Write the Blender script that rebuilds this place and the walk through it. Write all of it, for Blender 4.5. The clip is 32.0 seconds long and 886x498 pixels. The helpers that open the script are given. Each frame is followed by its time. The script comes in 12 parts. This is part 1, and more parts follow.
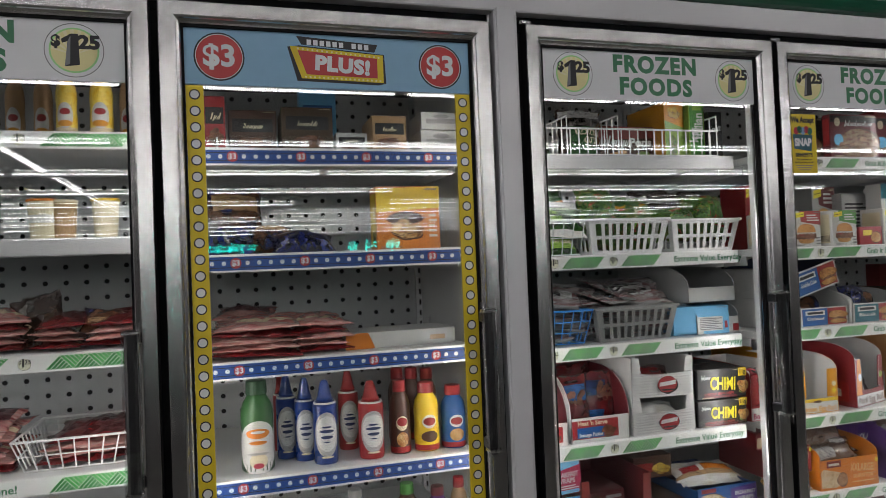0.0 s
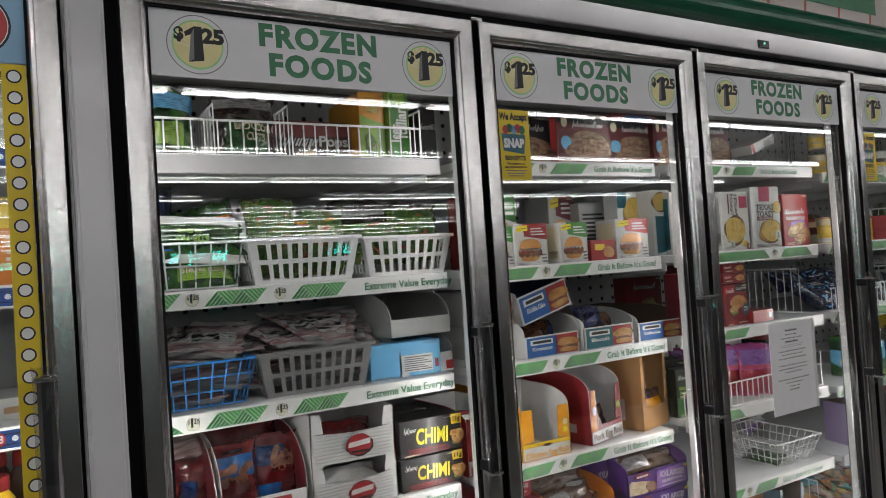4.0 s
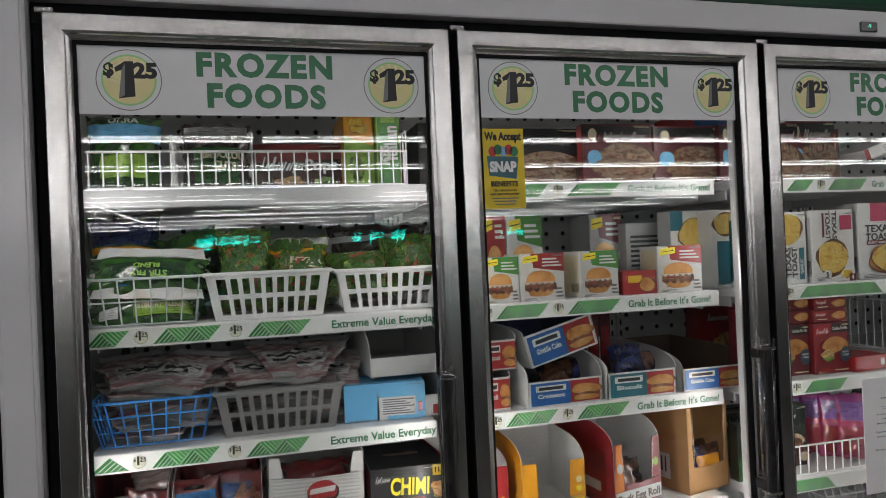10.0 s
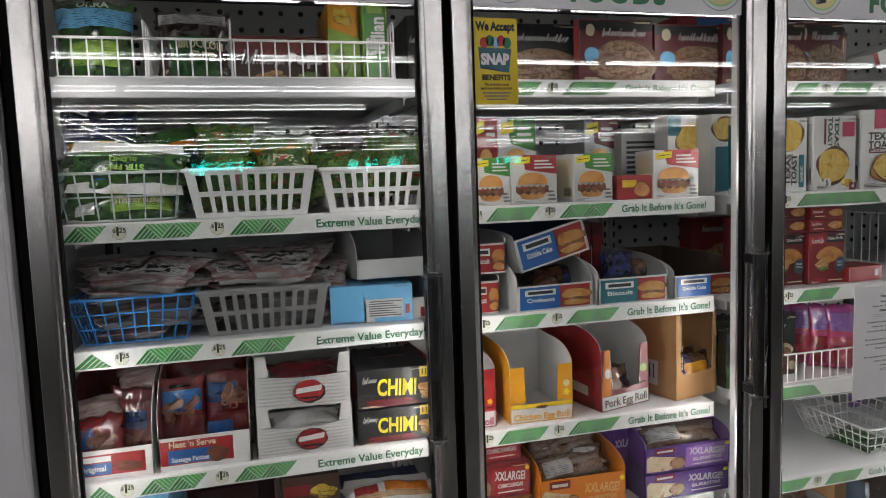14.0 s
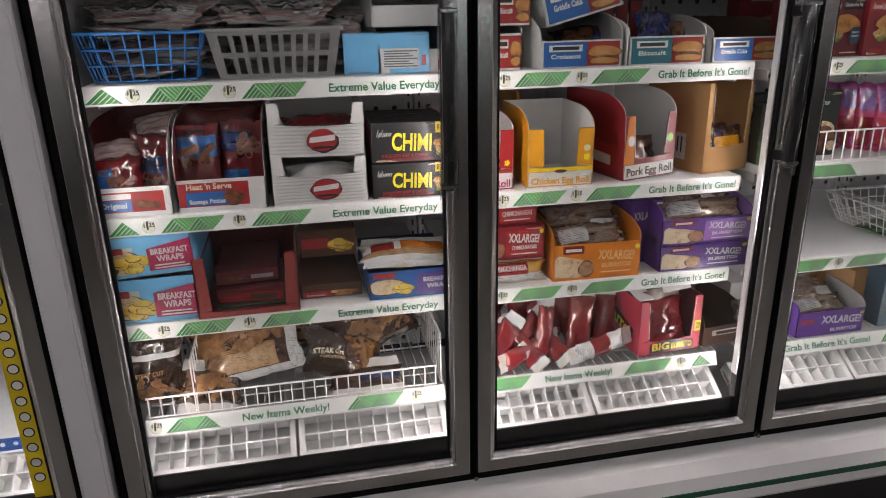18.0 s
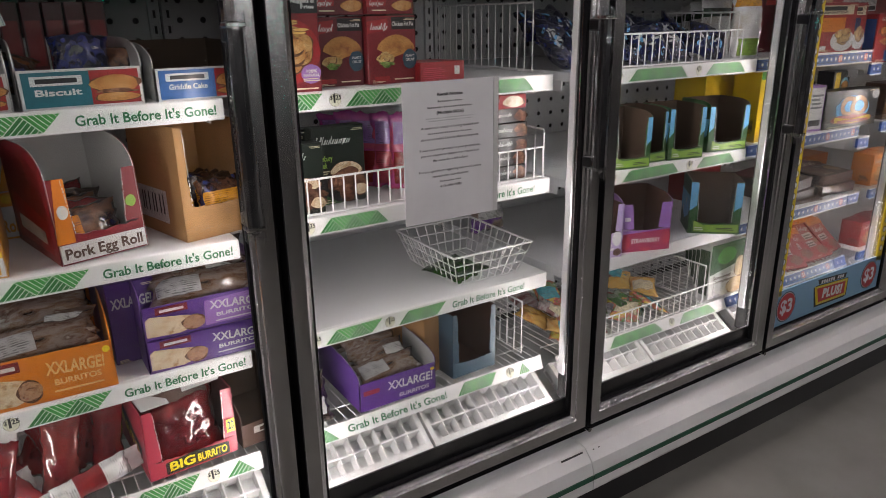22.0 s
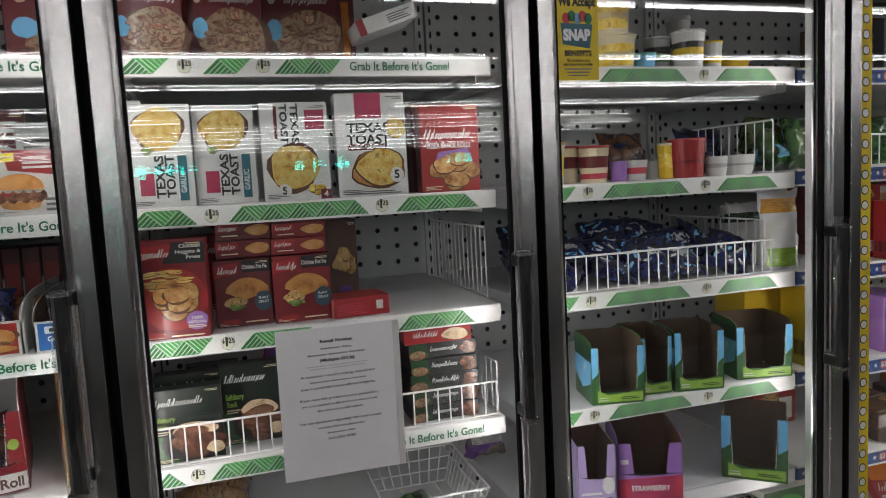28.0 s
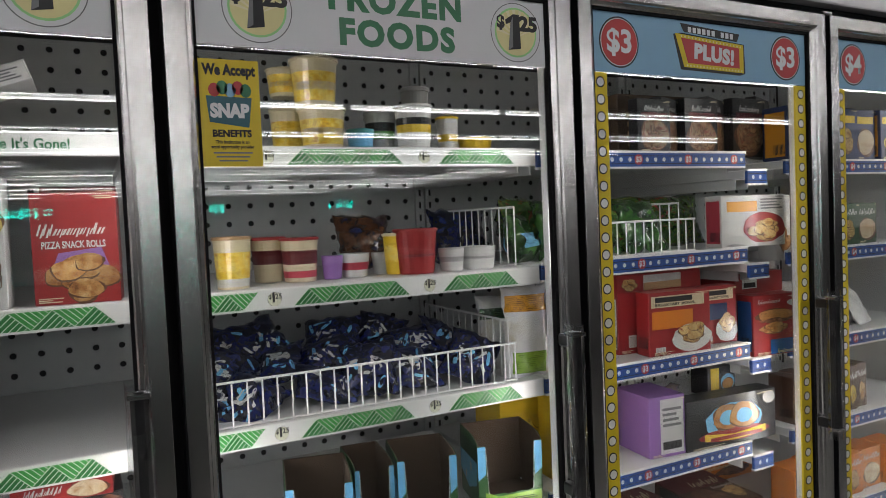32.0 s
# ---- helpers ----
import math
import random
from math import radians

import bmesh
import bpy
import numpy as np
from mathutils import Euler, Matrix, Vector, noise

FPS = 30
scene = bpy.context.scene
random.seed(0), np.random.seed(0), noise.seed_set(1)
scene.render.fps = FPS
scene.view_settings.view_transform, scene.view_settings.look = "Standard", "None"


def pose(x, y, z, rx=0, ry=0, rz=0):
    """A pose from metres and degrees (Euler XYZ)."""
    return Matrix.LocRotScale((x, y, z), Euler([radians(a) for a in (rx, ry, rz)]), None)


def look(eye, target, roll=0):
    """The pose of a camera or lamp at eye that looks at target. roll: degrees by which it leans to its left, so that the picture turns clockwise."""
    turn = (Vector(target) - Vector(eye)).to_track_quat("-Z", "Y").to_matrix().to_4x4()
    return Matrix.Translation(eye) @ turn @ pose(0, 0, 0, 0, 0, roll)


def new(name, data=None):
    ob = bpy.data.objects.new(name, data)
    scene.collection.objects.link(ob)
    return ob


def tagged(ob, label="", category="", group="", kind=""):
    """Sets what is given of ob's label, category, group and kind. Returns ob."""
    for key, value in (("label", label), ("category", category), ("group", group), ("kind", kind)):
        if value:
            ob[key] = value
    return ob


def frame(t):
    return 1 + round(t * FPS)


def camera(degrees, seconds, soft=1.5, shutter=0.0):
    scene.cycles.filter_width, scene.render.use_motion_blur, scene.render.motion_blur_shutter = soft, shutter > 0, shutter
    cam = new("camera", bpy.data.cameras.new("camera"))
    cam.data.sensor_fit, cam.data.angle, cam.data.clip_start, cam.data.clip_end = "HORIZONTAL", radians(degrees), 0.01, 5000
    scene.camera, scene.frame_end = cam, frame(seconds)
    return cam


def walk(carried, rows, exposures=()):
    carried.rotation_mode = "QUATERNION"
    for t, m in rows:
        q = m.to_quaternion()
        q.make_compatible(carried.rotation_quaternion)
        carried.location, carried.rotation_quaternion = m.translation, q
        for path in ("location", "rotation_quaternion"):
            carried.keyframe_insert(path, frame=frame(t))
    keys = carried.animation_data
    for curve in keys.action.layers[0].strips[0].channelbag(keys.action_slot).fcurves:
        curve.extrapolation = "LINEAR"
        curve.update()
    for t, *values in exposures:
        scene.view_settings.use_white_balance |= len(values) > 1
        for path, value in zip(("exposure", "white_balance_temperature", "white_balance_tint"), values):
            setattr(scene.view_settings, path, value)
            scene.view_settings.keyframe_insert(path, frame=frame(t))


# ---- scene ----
import mathutils.bvhtree

cam = camera(65.0, 32.0, soft=0.4)
PATH = [
    (0, (-0.682, -1.574, 1.408), (-0.093, 0.337, 1.45), -2.3),
    (0.5, (-0.635, -1.552, 1.399), (0.099, 0.308, 1.413), -2.2),
    (1, (-0.55, -1.454, 1.381), (0.353, 0.33, 1.398), -2.7),
    (1.5, (-0.468, -1.36, 1.387), (0.568, 0.351, 1.401), -3.3),
    (2, (-0.411, -1.321, 1.401), (0.675, 0.358, 1.402), -3.3),
    (2.5, (-0.281, -1.313, 1.421), (0.797, 0.371, 1.425), -2.9),
    (3, (-0.184, -1.315, 1.435), (0.858, 0.392, 1.446), -2.8),
    (3.5, (-0.136, -1.325, 1.434), (0.875, 0.401, 1.459), -3.3),
    (5.5, (-0.08, -1.378, 1.445), (0.937, 0.343, 1.51), -5.1),
    (6, (-0.057, -1.368, 1.445), (0.957, 0.355, 1.485), -5.4),
    (6.5, (0.004, -1.322, 1.441), (1.009, 0.407, 1.45), -5.2),
    (7, (0.095, -1.274, 1.453), (1.072, 0.472, 1.422), -4.8),
    (7.5, (0.159, -1.257, 1.461), (1.065, 0.524, 1.379), -4.4),
    (8, (0.261, -1.289, 1.476), (1.018, 0.559, 1.361), -4.1),
    (8.5, (0.333, -1.331, 1.49), (0.978, 0.559, 1.378), -3.4),
    (9, (0.358, -1.354, 1.511), (0.923, 0.564, 1.447), -2.9),
    (9.5, (0.365, -1.372, 1.525), (0.898, 0.556, 1.514), -2.7),
    (10, (0.37, -1.369, 1.536), (0.895, 0.561, 1.547), -2.5),
    (10.5, (0.371, -1.354, 1.533), (0.902, 0.574, 1.543), -2.3),
    (11, (0.381, -1.348, 1.532), (0.919, 0.578, 1.522), -2.3),
    (11.5, (0.386, -1.352, 1.536), (0.925, 0.574, 1.506), -2.3),
    (12, (0.384, -1.351, 1.536), (0.927, 0.573, 1.495), -2.2),
    (12.5, (0.385, -1.352, 1.522), (0.927, 0.573, 1.476), -2.3),
    (13, (0.387, -1.346, 1.515), (0.924, 0.578, 1.428), -2.1),
    (13.5, (0.391, -1.34, 1.494), (0.923, 0.583, 1.351), -2.0),
    (15.5, (0.402, -1.318, 1.419), (0.899, 0.59, 1.086), -2.1),
    (16, (0.398, -1.32, 1.4), (0.876, 0.581, 1.005), -1.9),
    (16.5, (0.398, -1.319, 1.374), (0.845, 0.57, 0.895), -1.5),
    (17, (0.405, -1.328, 1.34), (0.808, 0.552, 0.791), -1.3),
    (17.5, (0.413, -1.332, 1.321), (0.783, 0.534, 0.706), -1.1),
    (18, (0.444, -1.341, 1.302), (0.821, 0.509, 0.643), -1.1),
    (18.5, (0.498, -1.324, 1.314), (0.94, 0.493, 0.607), -0.7),
    (19, (0.617, -1.261, 1.307), (1.155, 0.536, 0.612), -0.5),
    (19.5, (0.697, -1.171, 1.289), (1.349, 0.6, 0.628), -0.7),
    (20, (0.764, -1.149, 1.277), (1.519, 0.586, 0.629), -1.5),
    (20.5, (0.876, -1.145, 1.291), (1.719, 0.542, 0.625), -1.8),
    (21, (0.993, -1.125, 1.337), (1.914, 0.502, 0.626), -1.1),
    (21.5, (1.06, -1.147, 1.318), (2.041, 0.464, 0.655), -1.5),
    (22, (1.123, -1.158, 1.303), (2.147, 0.438, 0.667), -0.9),
    (22.5, (1.189, -1.186, 1.302), (2.225, 0.408, 0.683), -0.4),
    (23, (1.275, -1.179, 1.281), (2.34, 0.413, 0.704), -0.8),
    (23.5, (1.372, -1.129, 1.288), (2.452, 0.46, 0.733), -1.0),
    (24, (1.451, -1.111, 1.306), (2.481, 0.502, 0.727), -0.5),
    (24.5, (1.532, -1.146, 1.294), (2.471, 0.529, 0.734), -0.8),
    (25, (1.593, -1.198, 1.286), (2.431, 0.543, 0.769), -1.1),
    (25.5, (1.629, -1.223, 1.311), (2.387, 0.57, 0.852), -1.4),
    (26, (1.637, -1.23, 1.321), (2.361, 0.603, 0.976), -2.0),
    (28.5, (1.718, -1.26, 1.468), (2.302, 0.648, 1.305), -3.0),
    (29, (1.724, -1.259, 1.484), (2.308, 0.651, 1.381), -3.0),
    (29.5, (1.737, -1.265, 1.496), (2.307, 0.651, 1.428), -3.1),
    (30, (1.761, -1.264, 1.502), (2.322, 0.655, 1.45), -3.3),
    (30.5, (1.822, -1.26, 1.504), (2.405, 0.652, 1.454), -3.5),
    (31, (1.937, -1.224, 1.514), (2.615, 0.657, 1.452), -3.2),
    (31.5, (2.087, -1.164, 1.517), (2.877, 0.672, 1.453), -2.8),
    (32, (2.192, -1.134, 1.525), (3.091, 0.651, 1.44), -2.5),
]
walk(cam, [(t, look(e, g, r)) for t, e, g, r in PATH], [(0, -0.08, 6450, 10), (9, -0.1, 6450, 10), (13.5, -0.12, 6450, 11), (16.5, -0.12, 6620, 16), (19, -0.08, 6620, 17), (21, -0.08, 6620, 17), (24.5, 0.06, 6620, 15), (26, -0.18, 6560, 13), (28.5, -0.18, 6450, 11), (30, -0.2, 6450, 10), (32, -0.05, 6450, 10)])

# ---- world and light strengths ----
world = bpy.data.worlds.new("world")
scene.world = world
world.use_nodes = True
world.node_tree.nodes["Background"].inputs[0].default_value = (0.05, 0.05, 0.055, 1)
world.node_tree.nodes["Background"].inputs[1].default_value = 0.2
STRIP_LIGHT = 26.0      # ceiling tubes
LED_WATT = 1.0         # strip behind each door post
SIGN_LIGHT = 13.0


# ---- materials ----
def plain(name, col, rough=0.5, metal=0.0, grain=0.06, scale=30.0, bump=0.0, stretch=None, coat=0.0):
    """A surface colour with fine grain, broad unevenness and optional relief."""
    m = bpy.data.materials.new(name)
    m.use_nodes = True
    n, l, b = m.node_tree.nodes, m.node_tree.links, m.node_tree.nodes["Principled BSDF"]
    b.inputs["Metallic"].default_value = metal
    b.inputs["Coat Weight"].default_value = coat
    b.inputs["Coat Roughness"].default_value = 0.15
    vary = 0.1 if rough > 0.34 and not metal else 0.008 if metal else 0.025
    tc = n.new("ShaderNodeTexCoord")
    mp = n.new("ShaderNodeMapping")
    l.new(tc.outputs["Object"], mp.inputs["Vector"])
    if stretch:
        mp.inputs["Scale"].default_value = stretch
    t1 = n.new("ShaderNodeTexNoise")
    t1.inputs["Scale"].default_value = scale
    t1.inputs["Detail"].default_value = 3
    t2 = n.new("ShaderNodeTexNoise")
    t2.inputs["Scale"].default_value = scale * 0.13
    l.new(mp.outputs[0], t1.inputs["Vector"])
    l.new(tc.outputs["Object"], t2.inputs["Vector"])
    add = n.new("ShaderNodeMath")
    add.operation = "ADD"
    l.new(t1.outputs["Fac"], add.inputs[0])
    l.new(t2.outputs["Fac"], add.inputs[1])
    mr = n.new("ShaderNodeMapRange")
    mr.inputs["From Min"].default_value, mr.inputs["From Max"].default_value = 0.6, 1.4
    mr.inputs["To Min"].default_value, mr.inputs["To Max"].default_value = 1 - grain * 1.6, 1 + grain
    l.new(add.outputs[0], mr.inputs[0])
    mul = n.new("ShaderNodeVectorMath")
    mul.operation = "SCALE"
    mul.inputs[0].default_value = col[:3]
    l.new(mr.outputs[0], mul.inputs["Scale"])
    l.new(mul.outputs[0], b.inputs["Base Color"])
    rr = n.new("ShaderNodeMapRange")
    rr.inputs["From Min"].default_value, rr.inputs["From Max"].default_value = 0.6, 1.4
    rr.inputs["To Min"].default_value, rr.inputs["To Max"].default_value = max(0.02, rough - vary), min(1, rough + vary)
    l.new(add.outputs[0], rr.inputs[0])
    l.new(rr.outputs[0], b.inputs["Roughness"])
    if bump:
        bp = n.new("ShaderNodeBump")
        bp.inputs["Strength"].default_value = bump
        bp.inputs["Distance"].default_value = 0.004
        l.new(t1.outputs["Fac"], bp.inputs["Height"])
        l.new(bp.outputs[0], b.inputs["Normal"])
    return m


def glow(name, col, strength):
    m = bpy.data.materials.new(name)
    m.use_nodes = True
    n, l = m.node_tree.nodes, m.node_tree.links
    n.clear()
    e = n.new("ShaderNodeEmission")
    e.inputs[0].default_value = (*col, 1)
    e.inputs[1].default_value = strength
    l.new(e.outputs[0], n.new("ShaderNodeOutputMaterial").inputs[0])
    return m


def clear_sheet(name, tint, base_gloss, rough=0.0):
    """Thin glass or film: what lies behind shows through, glossier towards grazing."""
    m = bpy.data.materials.new(name)
    m.use_nodes = True
    n, l = m.node_tree.nodes, m.node_tree.links
    n.clear()
    tr = n.new("ShaderNodeBsdfTransparent")
    tr.inputs[0].default_value = (*tint, 1)
    gl = n.new("ShaderNodeBsdfGlossy")
    gl.inputs["Roughness"].default_value = rough
    gl.inputs[0].default_value = (1, 1, 1, 1)
    lw = n.new("ShaderNodeLayerWeight")
    pw = n.new("ShaderNodeMath")
    pw.operation = "POWER"
    pw.inputs[1].default_value = 4.0
    l.new(lw.outputs["Facing"], pw.inputs[0])
    mu = n.new("ShaderNodeMath")
    mu.operation = "MULTIPLY_ADD"
    mu.use_clamp = True
    mu.inputs[1].default_value = 0.8
    mu.inputs[2].default_value = base_gloss
    l.new(pw.outputs[0], mu.inputs[0])
    mx = n.new("ShaderNodeMixShader")
    l.new(mu.outputs[0], mx.inputs[0])
    l.new(tr.outputs[0], mx.inputs[1])
    l.new(gl.outputs[0], mx.inputs[2])
    l.new(mx.outputs[0], n.new("ShaderNodeOutputMaterial").inputs[0])
    return m


STEEL = plain("brushed_steel", (0.50, 0.495, 0.49), 0.22, 1.0, 0.02, 60, 0, stretch=(5, 5, 0.04))
STEEL_H = plain("brushed_steel_across", (0.50, 0.495, 0.49), 0.22, 1.0, 0.02, 60, 0, stretch=(0.04, 5, 5))
BLACK = plain("black_plastic", (0.010, 0.010, 0.011), 0.3, 0, 0.2, 40)
RUBBER = plain("black_gasket", (0.006, 0.006, 0.007), 0.8, 0, 0.2, 40)
RUBBER.node_tree.nodes["Principled BSDF"].inputs["Specular IOR Level"].default_value = 0.15
WHITE = plain("white_enamel", (0.76, 0.76, 0.76), 0.35, 0, 0.05, 9)
POST = plain("grey_white_panel", (0.55, 0.55, 0.57), 0.14, 0, 0.03, 6)
# white shelf fronts without print, greyed for the weaker light on them
BARE = plain("bare_shelf_edge", (0.50, 0.50, 0.51), 0.42, 0, 0.06, 12)
SHELF = plain("shelf_enamel", (0.71, 0.72, 0.73), 0.4, 0, 0.05, 14)
LINER = plain("liner_grey", (0.56, 0.57, 0.58), 0.4, 0, 0.08, 10)
DARK = plain("dark_void", (0.02, 0.02, 0.022), 0.7, 0, 0.2, 20)
GREEN = plain("print_green", (0.016, 0.17, 0.036), 0.45, 0, 0.08, 40)
PALE_GREEN = plain("print_pale_green", (0.30, 0.62, 0.25), 0.45, 0, 0.06, 40)
SIGN_GREEN = plain("sign_green", (0.012, 0.14, 0.055), 0.4, 0, 0.05, 20)
TUBE_GREEN = plain("trim_green", (0.004, 0.075, 0.04), 0.3, 0, 0.15, 12)
SIGN_WHITE = plain("sign_white", (0.62, 0.63, 0.65), 0.5, 0, 0.03, 12)
PAPER = plain("paper", (0.72, 0.72, 0.73), 0.7, 0, 0.03, 30)
INK = plain("ink", (0.015, 0.015, 0.017), 0.6, 0, 0.1, 50)
GREY_INK = plain("grey_ink", (0.16, 0.16, 0.17), 0.6, 0, 0.1, 50)
SKY_BLUE = plain("sign_blue", (0.19, 0.36, 0.52), 0.45, 0, 0.05, 14)
RED = plain("sign_red", (0.42, 0.028, 0.03), 0.45, 0, 0.06, 20)
YELLOW = plain("sign_yellow", (0.62, 0.46, 0.008), 0.5, 0, 0.06, 20)
CREAM = plain("badge_cream", (0.68, 0.62, 0.30), 0.5, 0, 0.05, 20)
STICKER_TEAL = plain("sticker_teal", (0.02, 0.10, 0.13), 0.45, 0, 0.08, 20)
TAG_BLUE = plain("tag_blue", (0.012, 0.06, 0.26), 0.4, 0, 0.08, 20)
# for the added low wall that darkens reflections
DARK_BLOCKER = plain("dark_partition", (0.035, 0.034, 0.033), 0.7, 0, 0.15, 4)
FLOOR = plain("floor_concrete", (0.23, 0.222, 0.205), 0.35, 0, 0.22, 5, 0.03)
JOINT = plain("floor_joint", (0.07, 0.068, 0.065), 0.8, 0, 0.2, 20)
# walls and ceiling set near black to cut the haze reflected in door glass
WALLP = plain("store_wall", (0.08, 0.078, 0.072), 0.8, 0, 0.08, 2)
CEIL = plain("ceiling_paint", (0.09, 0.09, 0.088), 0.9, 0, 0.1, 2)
FASCIA = plain("fascia_cream", (0.52, 0.47, 0.44), 0.6, 0, 0.06, 6)
WIRE = plain("white_wire", (0.78, 0.78, 0.78), 0.35, 0, 0.04, 20)
GLASS = clear_sheet("door_glass", (0.95, 0.96, 0.955), 0.034)
INNER_GLASS = clear_sheet("inner_glass", (0.97, 0.98, 0.975), 0.022)
FILM = clear_sheet("clear_film", (0.88, 0.89, 0.9), 0.10, 0.12)
TUBE = glow("tube_light", (1.0, 0.965, 0.955), STRIP_LIGHT)
CYAN = glow("lit_cyan_sign", (0.0, 0.85, 0.66), SIGN_LIGHT)
LED = plain("lamp_lens", (0.75, 0.76, 0.77), 0.3, 0, 0.03, 8)


# ---- mesh helpers ----
def bx(bm, x0, x1, y0, y1, z0, z1, bevel=0.0):
    """A box with optional rounded edges, added to bm."""
    v = [bm.verts.new(p) for p in ((x0, y0, z0), (x1, y0, z0), (x1, y1, z0), (x0, y1, z0),
                                   (x0, y0, z1), (x1, y0, z1), (x1, y1, z1), (x0, y1, z1))]
    fs = [bm.faces.new([v[i] for i in f]) for f in
          ((3, 2, 1, 0), (4, 5, 6, 7), (0, 1, 5, 4), (1, 2, 6, 5), (2, 3, 7, 6), (3, 0, 4, 7))]
    if bevel:
        es = list({e for f in fs for e in f.edges})
        bmesh.ops.bevel(bm, geom=es, offset=bevel, segments=1, affect="EDGES", profile=0.5)
    return bm


def box(x0, x1, y0, y1, z0, z1, bevel=0.0):
    return bx(bmesh.new(), x0, x1, y0, y1, z0, z1, bevel)


def to_mesh(bm, name="mesh", smooth=False):
    me = bpy.data.meshes.new(name)
    bmesh.ops.recalc_face_normals(bm, faces=bm.faces)
    if smooth:
        for f in bm.faces:
            f.smooth = True
    bm.to_mesh(me)
    bm.free()
    return me


def part(name, bm, material, parent, label="", smooth=False, kind=""):
    """One mesh object under a thing or under a part. bm may be a bmesh, or a mesh to share."""
    me = bm if isinstance(bm, bpy.types.Mesh) else to_mesh(bm, name, smooth)
    if not me.materials:
        me.materials.append(material)
    ob = new(name, me)
    ob.parent = parent
    if label:
        ob["label"] = label
    if kind:
        ob["kind"] = kind
    return ob


def thing(name, label, category, group="", at=(0, 0, 0), turn=0.0, tilt=0.0, nod=0.0, kind=""):
    ob = new(name)
    ob.empty_display_size = 0.05
    ob.matrix_basis = pose(*at, nod, tilt, turn)
    return tagged(ob, label, category, group, kind)


def solid(name, bm, material, label, category, kind="structure", group=""):
    me = to_mesh(bm, name)
    me.materials.append(material)
    return tagged(new(name, me), label, category, group, kind)


def disc(bm, cx, y, cz, r, rz=None, n=28):
    """A filled disc that faces -y."""
    rz = rz or r
    bm.faces.new([bm.verts.new((cx + r * math.cos(a), y, cz + rz * math.sin(a))) for a in (2 * math.pi * i / n for i in range(n))])
    return bm


def plate(bm, x0, x1, y, z0, z1):
    bm.faces.new([bm.verts.new(p) for p in ((x0, y, z0), (x1, y, z0), (x1, y, z1), (x0, y, z1))])
    return bm


def poly(bm, y, pts):
    bm.faces.new([bm.verts.new((x, y, z)) for x, z in pts])
    return bm


def rod(bm, a, b, r=0.0018, n=6):
    a, b = Vector(a), Vector(b)
    d = (b - a).normalized()
    s = d.orthogonal().normalized()
    u = d.cross(s)
    ra, rb = [], []
    for i in range(n):
        w = 2 * math.pi * i / n
        o = s * (r * math.cos(w)) + u * (r * math.sin(w))
        ra.append(bm.verts.new(a + o))
        rb.append(bm.verts.new(b + o))
    for i in range(n):
        j = (i + 1) % n
        bm.faces.new((ra[i], ra[j], rb[j], rb[i]))
    bm.faces.new(ra[::-1])
    bm.faces.new(rb)
    return bm


def bent(bm, pts, r=0.0018, n=6):
    for a, b in zip(pts, pts[1:]):
        rod(bm, a, b, r, n)
    return bm


def lathe(bm, prof, n=20):
    """Turns (radius, height) pairs about z."""
    rings = []
    for r, z in prof:
        rings.append([bm.verts.new((r * math.cos(2 * math.pi * i / n), r * math.sin(2 * math.pi * i / n), z)) for i in range(n)])
    for a, b in zip(rings, rings[1:]):
        for i in range(n):
            j = (i + 1) % n
            bm.faces.new((a[i], a[j], b[j], b[i]))
    bm.faces.new(rings[0][::-1])
    bm.faces.new(rings[-1])
    return bm


TEXT = {}


def lettering(s, bold=0.012, space=1.0):
    """The built-in font as a flat mesh in the x-z plane, centred."""
    key = (s, bold, space)
    if key not in TEXT:
        cu = bpy.data.curves.new("lettering", "FONT")
        cu.body, cu.align_x, cu.align_y, cu.offset, cu.resolution_u, cu.space_character = s, "CENTER", "CENTER", bold, 3, space
        ob = new("lettering", cu)
        bpy.context.view_layer.update()
        me = bpy.data.meshes.new_from_object(ob.evaluated_get(bpy.context.evaluated_depsgraph_get()))
        bpy.data.objects.remove(ob)
        me.transform(Matrix.Rotation(radians(90), 4, "X"))
        TEXT[key] = me
    return TEXT[key]


def write(s, x, y, z, h, material, parent, wide=None, bold=0.03, lean=0.0, name="lettering", space=1.0):
    """Letters of cap height h about (x, z) on the plane y; wide: their whole width."""
    key = (s, bold, space, material.name)
    if key not in TEXT:
        me = lettering(s, bold, space).copy()
        me.materials.clear()
        me.materials.append(material)
        TEXT[key] = me
    me = TEXT[key]
    ob = new(name, me)
    ob.parent = parent
    k = h / 0.70
    xs = [v.co.x for v in me.vertices]
    kx = wide / (max(xs) - min(xs)) if wide else k
    ob.matrix_basis = pose(x, y, z, 0, -lean, 0) @ Matrix.Diagonal((kx, 1, k, 1))
    return ob


WORDS = ["FROZEN", "FOODS", "$", "1", "25", "$3", "$4", "Extreme Value Everyday", "Grab It Before It's Gone!", "New Items Weekly!",
         "We Accept", "SNAP", "BENEFITS"]
for s in WORDS:
    lettering(s, 0.03)

# ---- plan ----
# x runs along the cabinets, y goes into them, z up; the door glass lies at y = 0
DOORS = {0: (-1.577, -0.821), 1: (-0.815, -0.060), 2: (0.024, 0.773), 3: (0.779, 1.509), 4: (1.515, 2.291),
         5: (2.297, 3.058), 6: (3.064, 3.832), 7: (3.838, 4.594)}
BADGES = {2: (0.164, 0.649), 3: (0.909, 1.399), 4: (1.668, 2.153), 5: (2.449, 2.937)}
BACK = 0.72
END_R = DOORS[7][1] + 0.05
END_L = -1.635
DOOR_Z0, DOOR_Z1 = 0.275, 1.985

